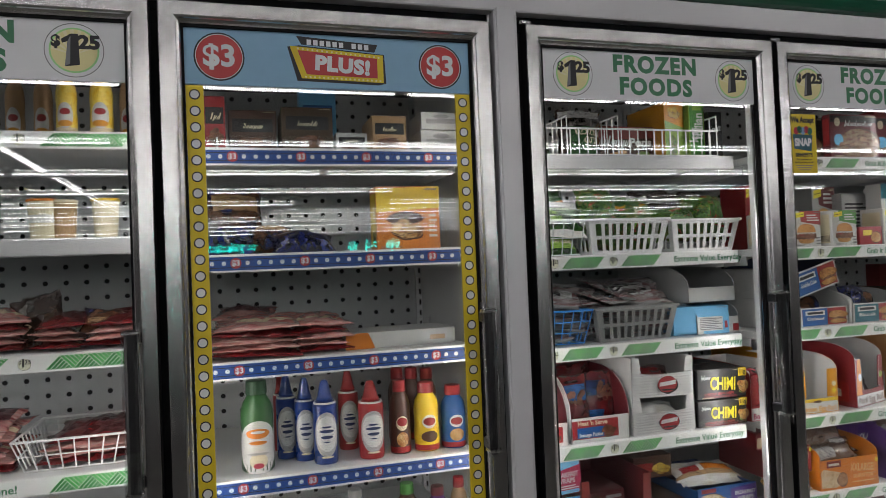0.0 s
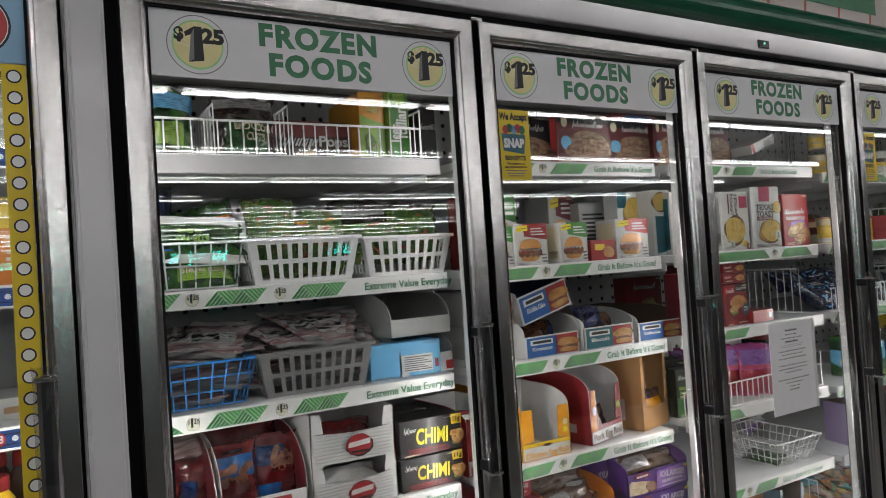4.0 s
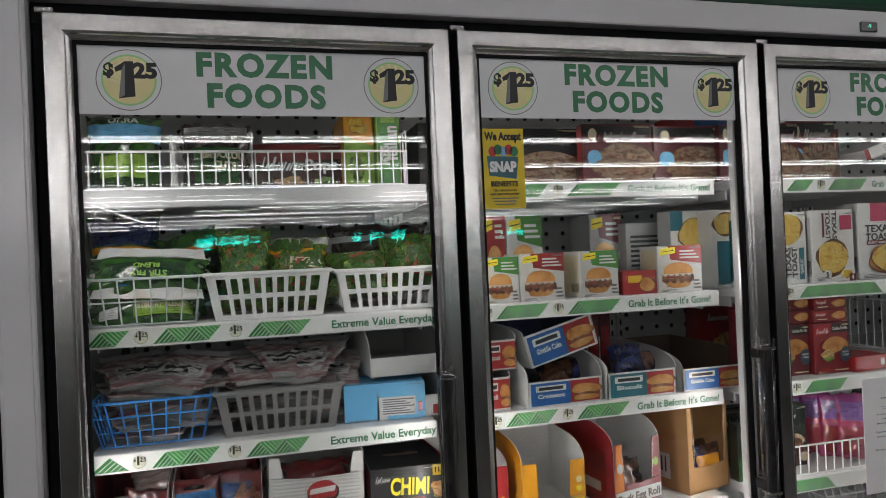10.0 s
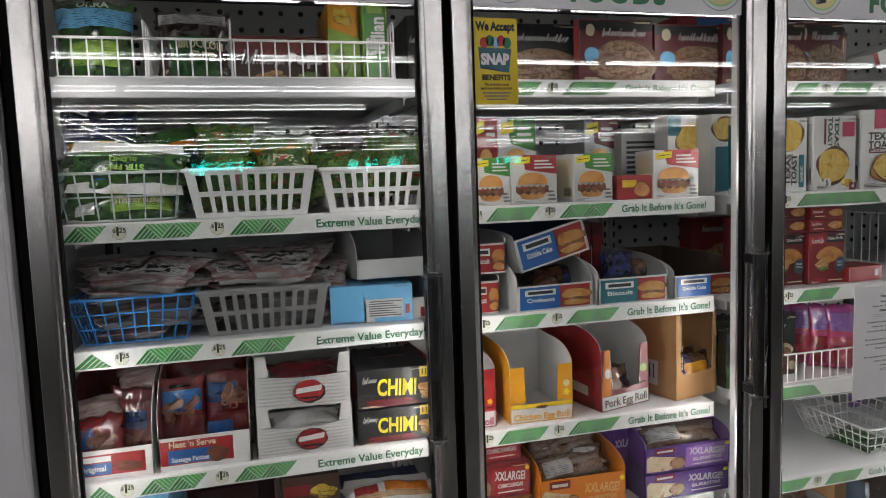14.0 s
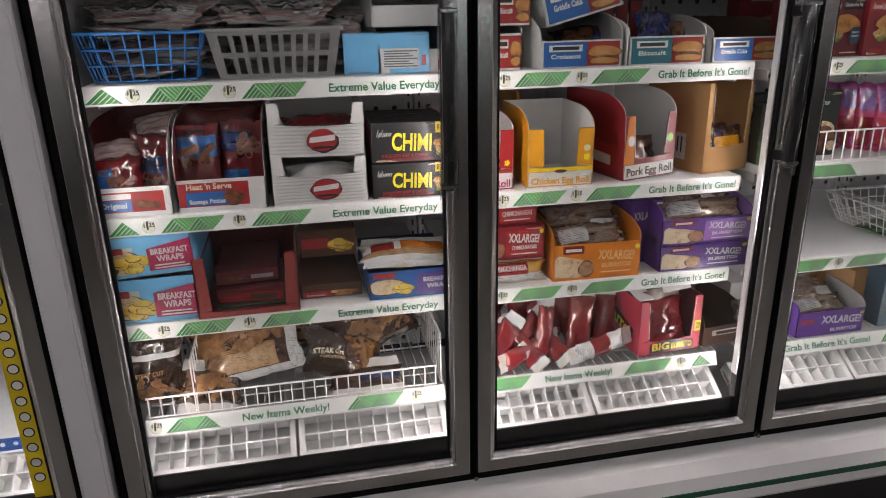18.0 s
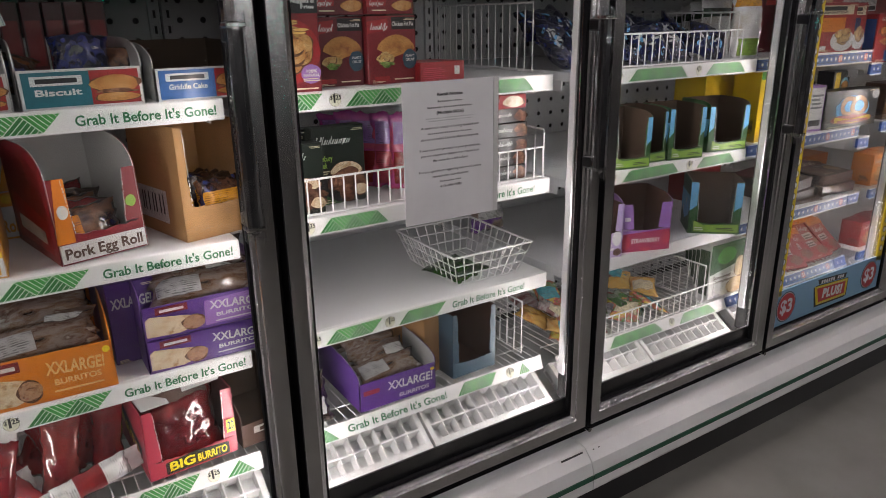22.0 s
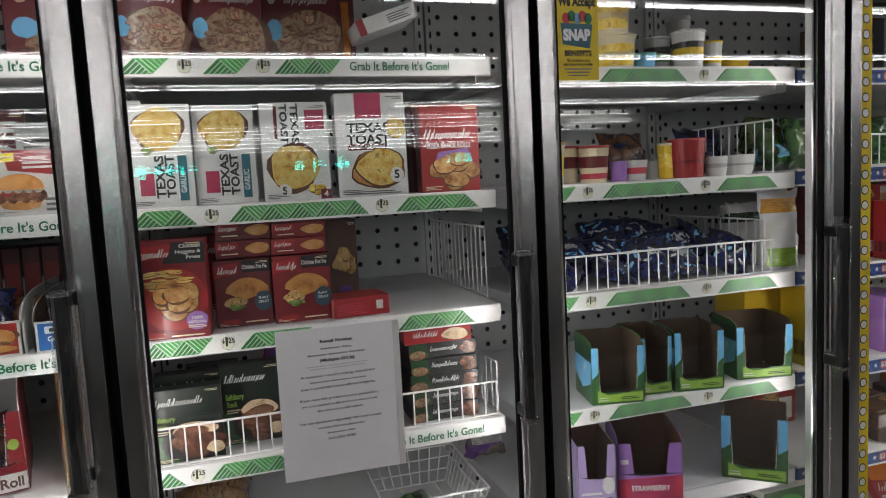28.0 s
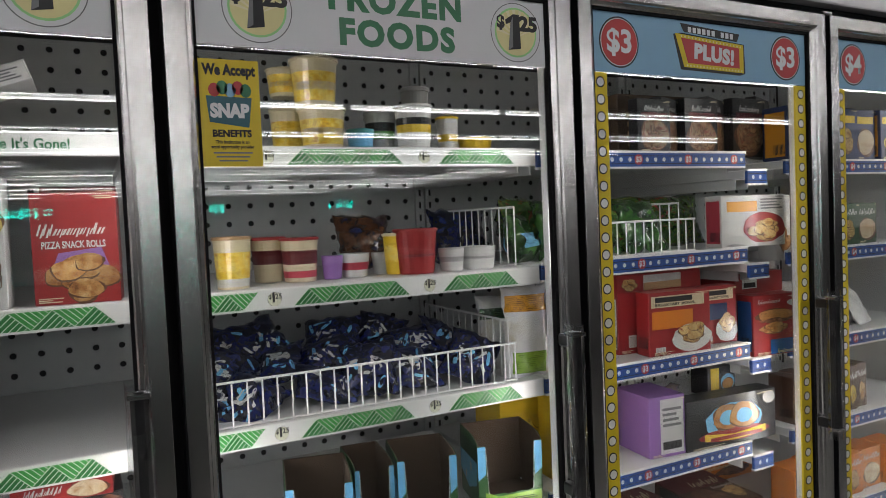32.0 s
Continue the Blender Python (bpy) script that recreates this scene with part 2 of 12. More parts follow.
# ---- building shell ----
floor = solid("floor", box(-14, 18, -36, 1.2, -0.12, 0), FLOOR, "worn grey sealed concrete floor", "floor")
jm = bmesh.new()
for i in range(9):
    y = -0.62 - 3.0 * i
    bx(jm, -14, 18, y - 0.004, y + 0.004, -0.01, 0.001)
for i in range(8):
    x = -12.4 + 4.1 * i
    bx(jm, x - 0.004, x + 0.004, -36, -0.1, -0.01, 0.0015)
part("floor_joint", jm, JOINT, floor, "dark saw-cut joints", kind="stuff")
solid("ceiling", box(-14, 18, -36, 1.2, 3.15, 3.3), CEIL, "plain store ceiling, darkened to dim reflections", "ceiling")
solid("wall_north", box(-14, 18, 1.0, 1.2, 0, 3.15), WALLP, "plain wall behind the freezers, darkened to dim reflections", "wall")
solid("wall_south", box(-14, 18, -36.2, -36, 0, 3.15), WALLP, "plain far store wall, darkened to dim reflections", "wall")
solid("wall_west", box(-14.2, -14, -36, 1.2, 0, 3.15), WALLP, "plain store side wall, darkened to dim reflections", "wall")
solid("wall_east", box(18, 18.2, -36, 1.2, 0, 3.15), WALLP, "plain store side wall, darkened to dim reflections", "wall")

# added stand-in for aisle shelving; keeps reflections in low glass and steel dark
solid("aisle_partition", box(-9, 13, -3.5, -3.4, 0, 1.25), DARK_BLOCKER, "unseen low wall added to darken the lower reflections", "wall")

# ceiling tube lights, in rows along the cabinets and one row across
lm_body = to_mesh(box(-1.2, 1.2, -0.06, 0.06, 0.0, 0.06, 0.01), "housing")
lm_body.materials.append(WHITE)
lm_tube = to_mesh(box(-1.17, 1.17, -0.022, 0.022, -0.022, 0.0, 0.008), "tube")
lm_tube.materials.append(TUBE)
light_x = [-10.6 + 2.46 * i for i in range(11)]
for j, y in enumerate([-2.1 - 2.9 * i for i in range(11)]):
    for i, x in enumerate(light_x):
        if j > 3 and (i + j) % 5 == 0:
            continue
        t = thing("ceiling_light", "long white fluorescent strip light on the ceiling", "ceiling light", "ceiling strip lights",
                  at=(x + 0.5 * (j % 2), y, 3.09))
        part("housing", lm_body, WHITE, t)
        part("tube", lm_tube, TUBE, t, "glowing white tube")
for i in range(8):
    t = thing("ceiling_light", "long white fluorescent strip light on the ceiling", "ceiling light", "ceiling strip lights",
              at=(-3.4, -3.4 - 3.0 * i, 3.09), turn=90)
    part("housing", lm_body, WHITE, t)
    part("tube", lm_tube, TUBE, t, "glowing white tube")
for x, w in ((-0.9, 3.4), (6.9, 3.0), (14.6, 1.6)):
    t = thing("lit_sign", "glowing cyan sign panel across the store", "sign", "lit cyan signs", at=(x, -35.95, 2.1))
    part("panel", box(-w / 2, w / 2, -0.05, 0.0, 0, 0.75, 0.01), DARK, t)
    pm = bmesh.new()
    rs = random.Random(int(w * 10))
    a = -w / 2 + 0.1
    while a < w / 2 - 0.15:
        step = rs.choice((0.06, 0.1, 0.16, 0.3, 0.45))
        if rs.random() < 0.85:
            mid = 0.40 + 0.05 * rs.random() + 0.08 * a / w
            tall = rs.choice((0.04, 0.09, 0.13, 0.2))
            bx(pm, a, min(a + step, w / 2 - 0.05), 0.002, 0.02, max(0.02, mid - tall * rs.uniform(0.6, 1.8)), min(0.73, mid + tall))
        a += step
    part("glowing_face", pm, CYAN, t)


# ---- cabinets ----
def pegboard(x0, x1, y, z0, z1, sx=0.054, sz=0.046, r=0.0075):
    """A sheet pierced by rows of round holes."""
    nx, nz = int((x1 - x0) / sx), int((z1 - z0) / sz)
    cx, cz = (x1 - x0) / nx, (z1 - z0) / nz
    V, F = [], []
    for i in range(nx):
        for j in range(nz):
            ox, oz = x0 + (i + 0.5) * cx, z0 + (j + 0.5) * cz
            b = len(V)
            for q in range(8):
                a = math.pi / 4 * q + math.pi / 8
                V.append((ox + r * math.cos(a), y, oz + r * math.sin(a)))
            hx, hz = cx / 2, cz / 2
            for sxx, szz in ((1, 0.4), (0.4, 1), (-0.4, 1), (-1, 0.4), (-1, -0.4), (-0.4, -1), (0.4, -1), (1, -0.4)):
                V.append((ox + hx * sxx, y, oz + hz * szz))
            for q in range(8):
                F.append((b + q, b + 8 + q, b + 8 + (q + 1) % 8, b + (q + 1) % 8))
            c = len(V)
            V += [(ox + hx, y, oz + hz), (ox - hx, y, oz + hz), (ox - hx, y, oz - hz), (ox + hx, y, oz - hz)]
            for q, e in enumerate((0, 2, 4, 6)):
                F.append((b + 8 + e, c + q, b + 8 + e + 1))
    me = bpy.data.meshes.new("pegboard")
    me.from_pydata(V, [], F)
    me.materials.append(LINER)
    return me


def cabinet(name, label, ks, x0, x1):
    """The insulated case behind a run of doors: liner, posts, rails and base."""
    c = thing(name, label, "freezer", kind="structure")
    part("back", box(x0, x1, BACK + 0.014, BACK + 0.08, 0.2, 2.06), DARK, c)
    part("top", box(x0, x1, 0.04, BACK + 0.08, 2.0, 2.06), WHITE, c)
    part("deck", box(x0, x1, 0.0, BACK + 0.08, 0.14, 0.215), WHITE, c)
    part("end_panel", box(x0 - 0.02, x0, 0.0, BACK + 0.08, 0.0, 2.06), WHITE, c)
    part("end_panel", box(x1, x1 + 0.02, 0.0, BACK + 0.08, 0.0, 2.06), WHITE, c)
    part("top_rail", box(x0, x1, 0.014, 0.09, 1.93, 2.02), BLACK, c)
    part("bottom_rail", box(x0, x1, 0.014, 0.060, 0.2, 0.322, 0.004), BLACK, c)
    part("head_gap", box(x0, x1, 0.004, 0.014, 1.975, 2.014), RUBBER, c)
    part("sill_gap", box(x0, x1, 0.002, 0.014, 0.235, 0.285), RUBBER, c)
    edges = sorted({round(v, 3) for k in ks for v in DOORS[k]})
    posts = []
    for v in edges:
        if not posts or v - posts[-1] > 0.05:
            posts.append(v)
    for v in posts:
        a, b = v - 0.020, v + 0.026
        if v == posts[0]:
            a = x0
        if v == posts[-1]:
            b = x1
        part("post", box(a, b, 0.014, 0.075, 0.323, 1.93, 0.004), BLACK, c)
        part("gasket", box(v - 0.018, v + 0.024, 0.0105, 0.014, 0.285, 1.975), RUBBER, c)
    for v in posts:
        for s in (-1, 1):
            if (v == posts[0] and s < 0) or (v == posts[-1] and s > 0):
                continue
            xx = v + (0.0295 if s > 0 else -0.0235)
            part("led_lens", box(xx - 0.003, xx + 0.003, 0.046, 0.066, 0.40, 1.88, 0.001), LED, c, "pale strip lamp lens")
            part("lens_line", box(xx - 0.0036, xx + 0.0036, 0.0150, 0.019, 0.40, 1.88), LED, c)
    for k in ks:
        a, b = DOORS[k]
        part("pegboard", pegboard(a + 0.02, b - 0.02, BACK, 0.25, 1.98), LINER, c, "grey pegboard back panel with round holes")
        for s in (a + 0.006, b - 0.02):
            sm = box(s, s + 0.026, BACK - 0.012, BACK + 0.01, 0.25, 1.98)
            part("shelf_upright", sm, LINER, c)
            hm = bmesh.new()
            for i in range(46):
                bx(hm, s + 0.010, s + 0.016, BACK - 0.0135, BACK - 0.0115, 0.3 + i * 0.036, 0.318 + i * 0.036)
            part("upright_slots", hm, DARK, c, kind="stuff")
    return c


freezer = cabinet("freezer_cabinet", "long white upright freezer case with black door posts", [2, 3, 4, 5, 6, 7], 0.005, END_R)
cooler = cabinet("cooler_cabinet", "white upright refrigerated case with black door posts", [0, 1], END_L, -0.060)
part("divider_post", box(-0.056, 0.005, -0.030, 0.02, 0.12, 2.02, 0.003), POST, cooler, "glossy grey-white strip between the two cases")
part("divider_lip", box(-0.050, -0.002, -0.034, -0.030, 0.12, 2.02, 0.0015), POST, cooler)


def base(x0, x1, cab):
    """Rounded white bumper with a green line over a black toe plate."""
    prof = [(-0.022, 0.238), (-0.052, 0.232), (-0.078, 0.205), (-0.088, 0.17), (-0.088, 0.13), (-0.078, 0.116), (0.0, 0.116), (0.0, 0.238)]
    bm = bmesh.new()
    L = [bm.verts.new((x0, y, z)) for y, z in prof]
    R = [bm.verts.new((x1, y, z)) for y, z in prof]
    n = len(prof)
    for i in range(n):
        bm.faces.new((L[i], L[(i + 1) % n], R[(i + 1) % n], R[i]))
    bm.faces.new(L[::-1])
    bm.faces.new(R)
    part("bumper", bm, WHITE, cab, "white base bumper")
    part("stripe", box(x0, x1, -0.0905, -0.086, 0.158, 0.172), TUBE_GREEN, cab, "dark green line")
    part("toe_plate", box(x0, x1, -0.04, 0.02, 0.0, 0.118), BLACK, cab, "black toe plate")


SEAM = 2.262
base(0.005, SEAM - 0.0015, freezer)
base(SEAM + 0.0015, END_R, freezer)
base(END_L, 0.002, cooler)
pl = part("name_plate", box(2.175, 2.248, -0.058, -0.050, 0.211, 0.229), BLACK, freezer, "small dark rating plate")
pm = bmesh.new()
for i in range(4):
    plate(pm, 2.182, 2.24 - 0.01 * (i % 2), -0.0585, 0.2135 + i * 0.004, 0.2150 + i * 0.004)
part("plate_print", pm, GREY_INK, pl)
for x in (2.285, 2.305):
    part("screw", rod(bmesh.new(), (x, -0.060, 0.222), (x, -0.052, 0.222), 0.004, 10), BLACK, freezer)

# head of the cases: steel band, green rounded trim, big lettered fascia
hd = thing("header", "grey-white header band over the freezer doors", "header", kind="structure")
part("band", box(END_L, END_R, -0.030, 0.05, 2.012, 2.075, 0.003), POST, hd, "glossy grey-white band")
tm = bmesh.new()
N = 12
pf = [(-0.02 - 0.045 * math.sin(math.pi * i / N), 2.12 - 0.045 * math.cos(math.pi * i / N)) for i in range(N + 1)] + [(0.02, 2.165), (0.02, 2.075)]
L = [tm.verts.new((END_L, y, z)) for y, z in pf]
R = [tm.verts.new((END_R, y, z)) for y, z in pf]
for i in range(len(pf)):
    tm.faces.new((L[i], L[(i + 1) % len(pf)], R[(i + 1) % len(pf)], R[i]))
part("rounded_trim", tm, TUBE_GREEN, hd, "dark green rounded trim", smooth=False)
fs = part("fascia", box(END_L, END_R, -0.012, 0.03, 2.165, 2.75), FASCIA, hd, "cream fascia with big green letters")
for i, (ch, x) in enumerate((("F", 0.78), ("R", 1.12), ("O", 1.50), ("Z", 1.90), ("E", 2.24), ("N", 2.60))):
    lettering(ch, 0.05)
    write(ch, x, -0.0145, 2.42, 0.42, SIGN_GREEN, fs, bold=0.05)
lm = bmesh.new()
for i in range(14):
    x = 0.55 + i * 0.19
    poly(lm, -0.0125, [(x, 2.17), (x + 0.012, 2.17), (x + 0.09, 2.6), (x + 0.078, 2.6)])
part("red_line", lm, plain("line_red", (0.42, 0.11, 0.08), 0.6), fs, "thin red slanted lines")
th = part("thermometer", box(1.792, 1.842, -0.036, -0.029, 2.022, 2.046, 0.002), BLACK, hd, "small black digital thermometer")
write("-9", 1.815, -0.0375, 2.034, 0.010, glow("digits", (0.25, 1.0, 0.7), 1.0), th)


# ---- doors ----
def price_sign(k, x0, x1, z0, z1, door):
    """White sign strip with FROZEN FOODS and two badges."""
    sg = part("sign_panel", box(x0, x1, -0.003, 0.002, z0, z1), SIGN_WHITE, door, "white frozen foods sign strip")
    w = x1 - x0
    zc = (z0 + z1) / 2
    cx = sum(BADGES.get(k, (x0 + 0.083, x1 - 0.095))) / 2
    for s, zz, ww in (("FROZEN", zc + 0.030, 0.252), ("FOODS", zc - 0.028, 0.220)):
        write(s, cx, -0.0036, zz, 0.0415, SIGN_GREEN, sg, wide=ww, bold=0.05, space=1.16)
    for x in BADGES.get(k, (x0 + 0.083, x1 - 0.095)):
        circle = bmesh.new()
        n = 36
        r = 0.056
        for i in range(n):
            a0, a1 = 2 * math.pi * i / n, 2 * math.pi * (i + 1) / n
            poly(circle, -0.0036, [(x + q * math.cos(a), zc + q * math.sin(a)) for q, a in ((r, a0), (r, a1), (r * 0.97, a1), (r * 0.97, a0))])
        part("badge_ring", circle, GREY_INK, sg)
        part("badge_rim", disc(bmesh.new(), x, -0.0036, zc, 0.047), PALE_GREEN, sg)
        part("badge_disc", disc(bmesh.new(), x, -0.0040, zc, 0.0435), CREAM, sg, "cream disc")
        rays = bmesh.new()
        for i in range(9):
            a = math.pi * (0.06 + i * 0.11)
            poly(rays, -0.0043, [(x, zc - 0.01)] + [(x + 0.043 * math.cos(a + d), zc + 0.0 + 0.043 * math.sin(a + d)) for d in (0, 0.16)])
        part("badge_rays", rays, plain("ray_yellow", (0.72, 0.66, 0.42), 0.5) if "ray_yellow" not in bpy.data.materials else bpy.data.materials["ray_yellow"], sg)
        one = bmesh.new()
        poly(one, -0.0046, [(x - 0.018, zc - 0.034), (x + 0.010, zc - 0.030), (x + 0.008, zc + 0.034), (x - 0.006, zc + 0.034), (x - 0.024, zc + 0.022), (x - 0.022, zc + 0.014), (x - 0.012, zc + 0.018)])
        part("numeral", one, INK, sg, "dark slanted numeral one")
        face = bmesh.new()
        poly(face, -0.0049, [(x - 0.018, zc - 0.034), (x - 0.008, zc - 0.028), (x - 0.006, zc + 0.03), (x - 0.012, zc + 0.018)])
        part("numeral_side", face, GREY_INK, sg)
        write("$", x - 0.034, -0.0049, zc + 0.017, 0.022, INK, sg, bold=0.055)
        write("25", x + 0.028, -0.0049, zc + 0.016, 0.026, INK, sg, wide=0.042, bold=0.055)
    return sg


def plus_sign(x0, x1, z0, z1, door, amount):
    """Pale blue sign strip with two red price discs and a marquee shape."""
    sg = part("sign_panel", box(x0, x1, -0.003, 0.002, z0, z1), SKY_BLUE, door, "pale blue sign strip with red price discs")
    zc, cx = (z0 + z1) / 2, (x0 + x1) / 2
    for x in (x0 + 0.072, x1 - 0.072):
        part("disc_rim", disc(bmesh.new(), x, -0.0036, zc, 0.053), INK, sg)
        part("disc_line", disc(bmesh.new(), x, -0.0040, zc, 0.0495), SIGN_WHITE, sg)
        part("price_disc", disc(bmesh.new(), x, -0.0044, zc, 0.048), RED, sg, "red price disc")
        write(amount, x, -0.0049, zc, 0.046, SIGN_WHITE, sg, wide=0.066, bold=0.03)
    m = bmesh.new()
    poly(m, -0.0036, [(cx - 0.105, zc + 0.03), (cx - 0.08, zc + 0.034), (cx + 0.115, zc + 0.022), (cx + 0.118, zc - 0.045), (cx + 0.1, zc - 0.05), (cx - 0.085, zc - 0.046)])
    part("marquee_shadow", m, INK, sg)
    m = bmesh.new()
    poly(m, -0.0041, [(cx - 0.1, zc + 0.032), (cx + 0.112, zc + 0.02), (cx + 0.112, zc - 0.044), (cx - 0.075, zc - 0.040)])
    part("marquee", m, YELLOW, sg, "yellow marquee frame")
    m = bmesh.new()
    poly(m, -0.0046, [(cx - 0.083, zc + 0.023), (cx + 0.098, zc + 0.012), (cx + 0.098, zc - 0.034), (cx - 0.064, zc - 0.031)])
    part("marquee_face", m, RED, sg)
    write("PLUS!", cx + 0.018, -0.0050, zc - 0.009, 0.031, SIGN_WHITE, sg, wide=0.125, bold=0.06, lean=-4, space=1.1)
    m = bmesh.new()
    poly(m, -0.0041, [(cx - 0.085, zc + 0.055), (cx + 0.1, zc + 0.044), (cx + 0.092, zc + 0.026), (cx - 0.074, zc + 0.036)])
    part("marquee_top", m, INK, sg)
    m = bmesh.new()
    for i in range(10):
        a = cx - 0.062 + i * 0.0145
        if i == 6:
            continue
        plate(m, a, a + 0.010, -0.0046, zc + 0.036 - i * 0.0006, zc + 0.048 - i * 0.0006)
    part("marquee_bars", m, SIGN_WHITE, sg)
    m = bmesh.new()
    for i in range(18):
        disc(m, cx - 0.082 + i * 0.0108, -0.0050, zc + 0.0265 - i * 0.0007, 0.0024, n=8)
        disc(m, cx - 0.066 + i * 0.0100, -0.0050, zc - 0.0365 - i * 0.0002, 0.0024, n=8)
    part("marquee_bulbs", m, CREAM, sg, kind="stuff")
    return sg


def bulb_strip(xc, z0, z1, door):
    st = part("bulb_strip", box(xc - 0.018, xc + 0.018, -0.003, 0.002, z0, z1), YELLOW, door, "yellow sticker strip with white bulb dots")
    n = int((z1 - z0) / 0.0355)
    a, b = bmesh.new(), bmesh.new()
    for i in range(n):
        z = z1 - 0.02 - i * 0.0355
        disc(a, xc, -0.0036, z, 0.0115, n=16)
        disc(b, xc, -0.0041, z, 0.0088, n=16)
    part("dot_rim", a, INK, st, kind="stuff")
    part("dot", b, SIGN_WHITE, st, kind="stuff")


def handle(x, door):
    """Black pull handle on two standoffs, in loose clear wrap."""
    h = part("handle", box(x - 0.012, x + 0.012, -0.075, -0.055, 0.965, 1.30, 0.006), BLACK, door, "black pull handle")
    for z in (0.985, 1.28):
        part("standoff", box(x - 0.009, x + 0.009, -0.056, -0.02, z - 0.012, z + 0.012, 0.003), BLACK, h)
    wm = bmesh.new()
    rnd = random.Random(int(x * 1000))
    rings = []
    for i in range(11):
        z = 0.95 + i * 0.0365
        ring = []
        for q in range(8):
            a = 2 * math.pi * q / 8
            ring.append(wm.verts.new((x + (0.016 + rnd.uniform(0, 0.004)) * math.cos(a), -0.065 + (0.014 + rnd.uniform(0, 0.004)) * math.sin(a), z + rnd.uniform(-0.004, 0.004))))
        rings.append(ring)
    for r0, r1 in zip(rings, rings[1:]):
        for q in range(8):
            wm.faces.new((r0[q], r0[(q + 1) % 8], r1[(q + 1) % 8], r1[q]))
    wrap = part("wrap", wm, FILM, h, "loose clear plastic wrap")
    wrap.visible_shadow = False
    for z in (0.975, 1.295):
        part("clip", box(x - 0.016, x + 0.016, -0.080, -0.050, z - 0.004, z + 0.004, 0.002), STEEL, h)


FW = 0.043


RAIL = ((0.0, 0.010), (0.0, -0.0255), (0.0008, -0.026), (0.029, -0.026), (0.033, -0.0235), (0.0345, -0.020), (0.040, -0.017), (0.043, -0.013), (0.043, 0.010))


def frame_rail(x0, x1, z0, z1, side):
    """One mitred length of the door frame: a flat face, a step and a sloping inner lip."""
    bm = bmesh.new()
    ends = []
    for far in (0, 1):
        row = []
        for u, y in RAIL:
            if side in "LR":
                row.append(bm.verts.new((x0 + u if side == "L" else x1 - u, y, z1 - u if far else z0 + u)))
            else:
                row.append(bm.verts.new((x1 - u if far else x0 + u, y, z1 - u if side == "T" else z0 + u)))
        ends.append(row)
    n = len(RAIL)
    for i in range(n):
        bm.faces.new((ends[0][i], ends[0][(i + 1) % n], ends[1][(i + 1) % n], ends[1][i]))
    bm.faces.new(ends[0][::-1])
    bm.faces.new(ends[1])
    return bm


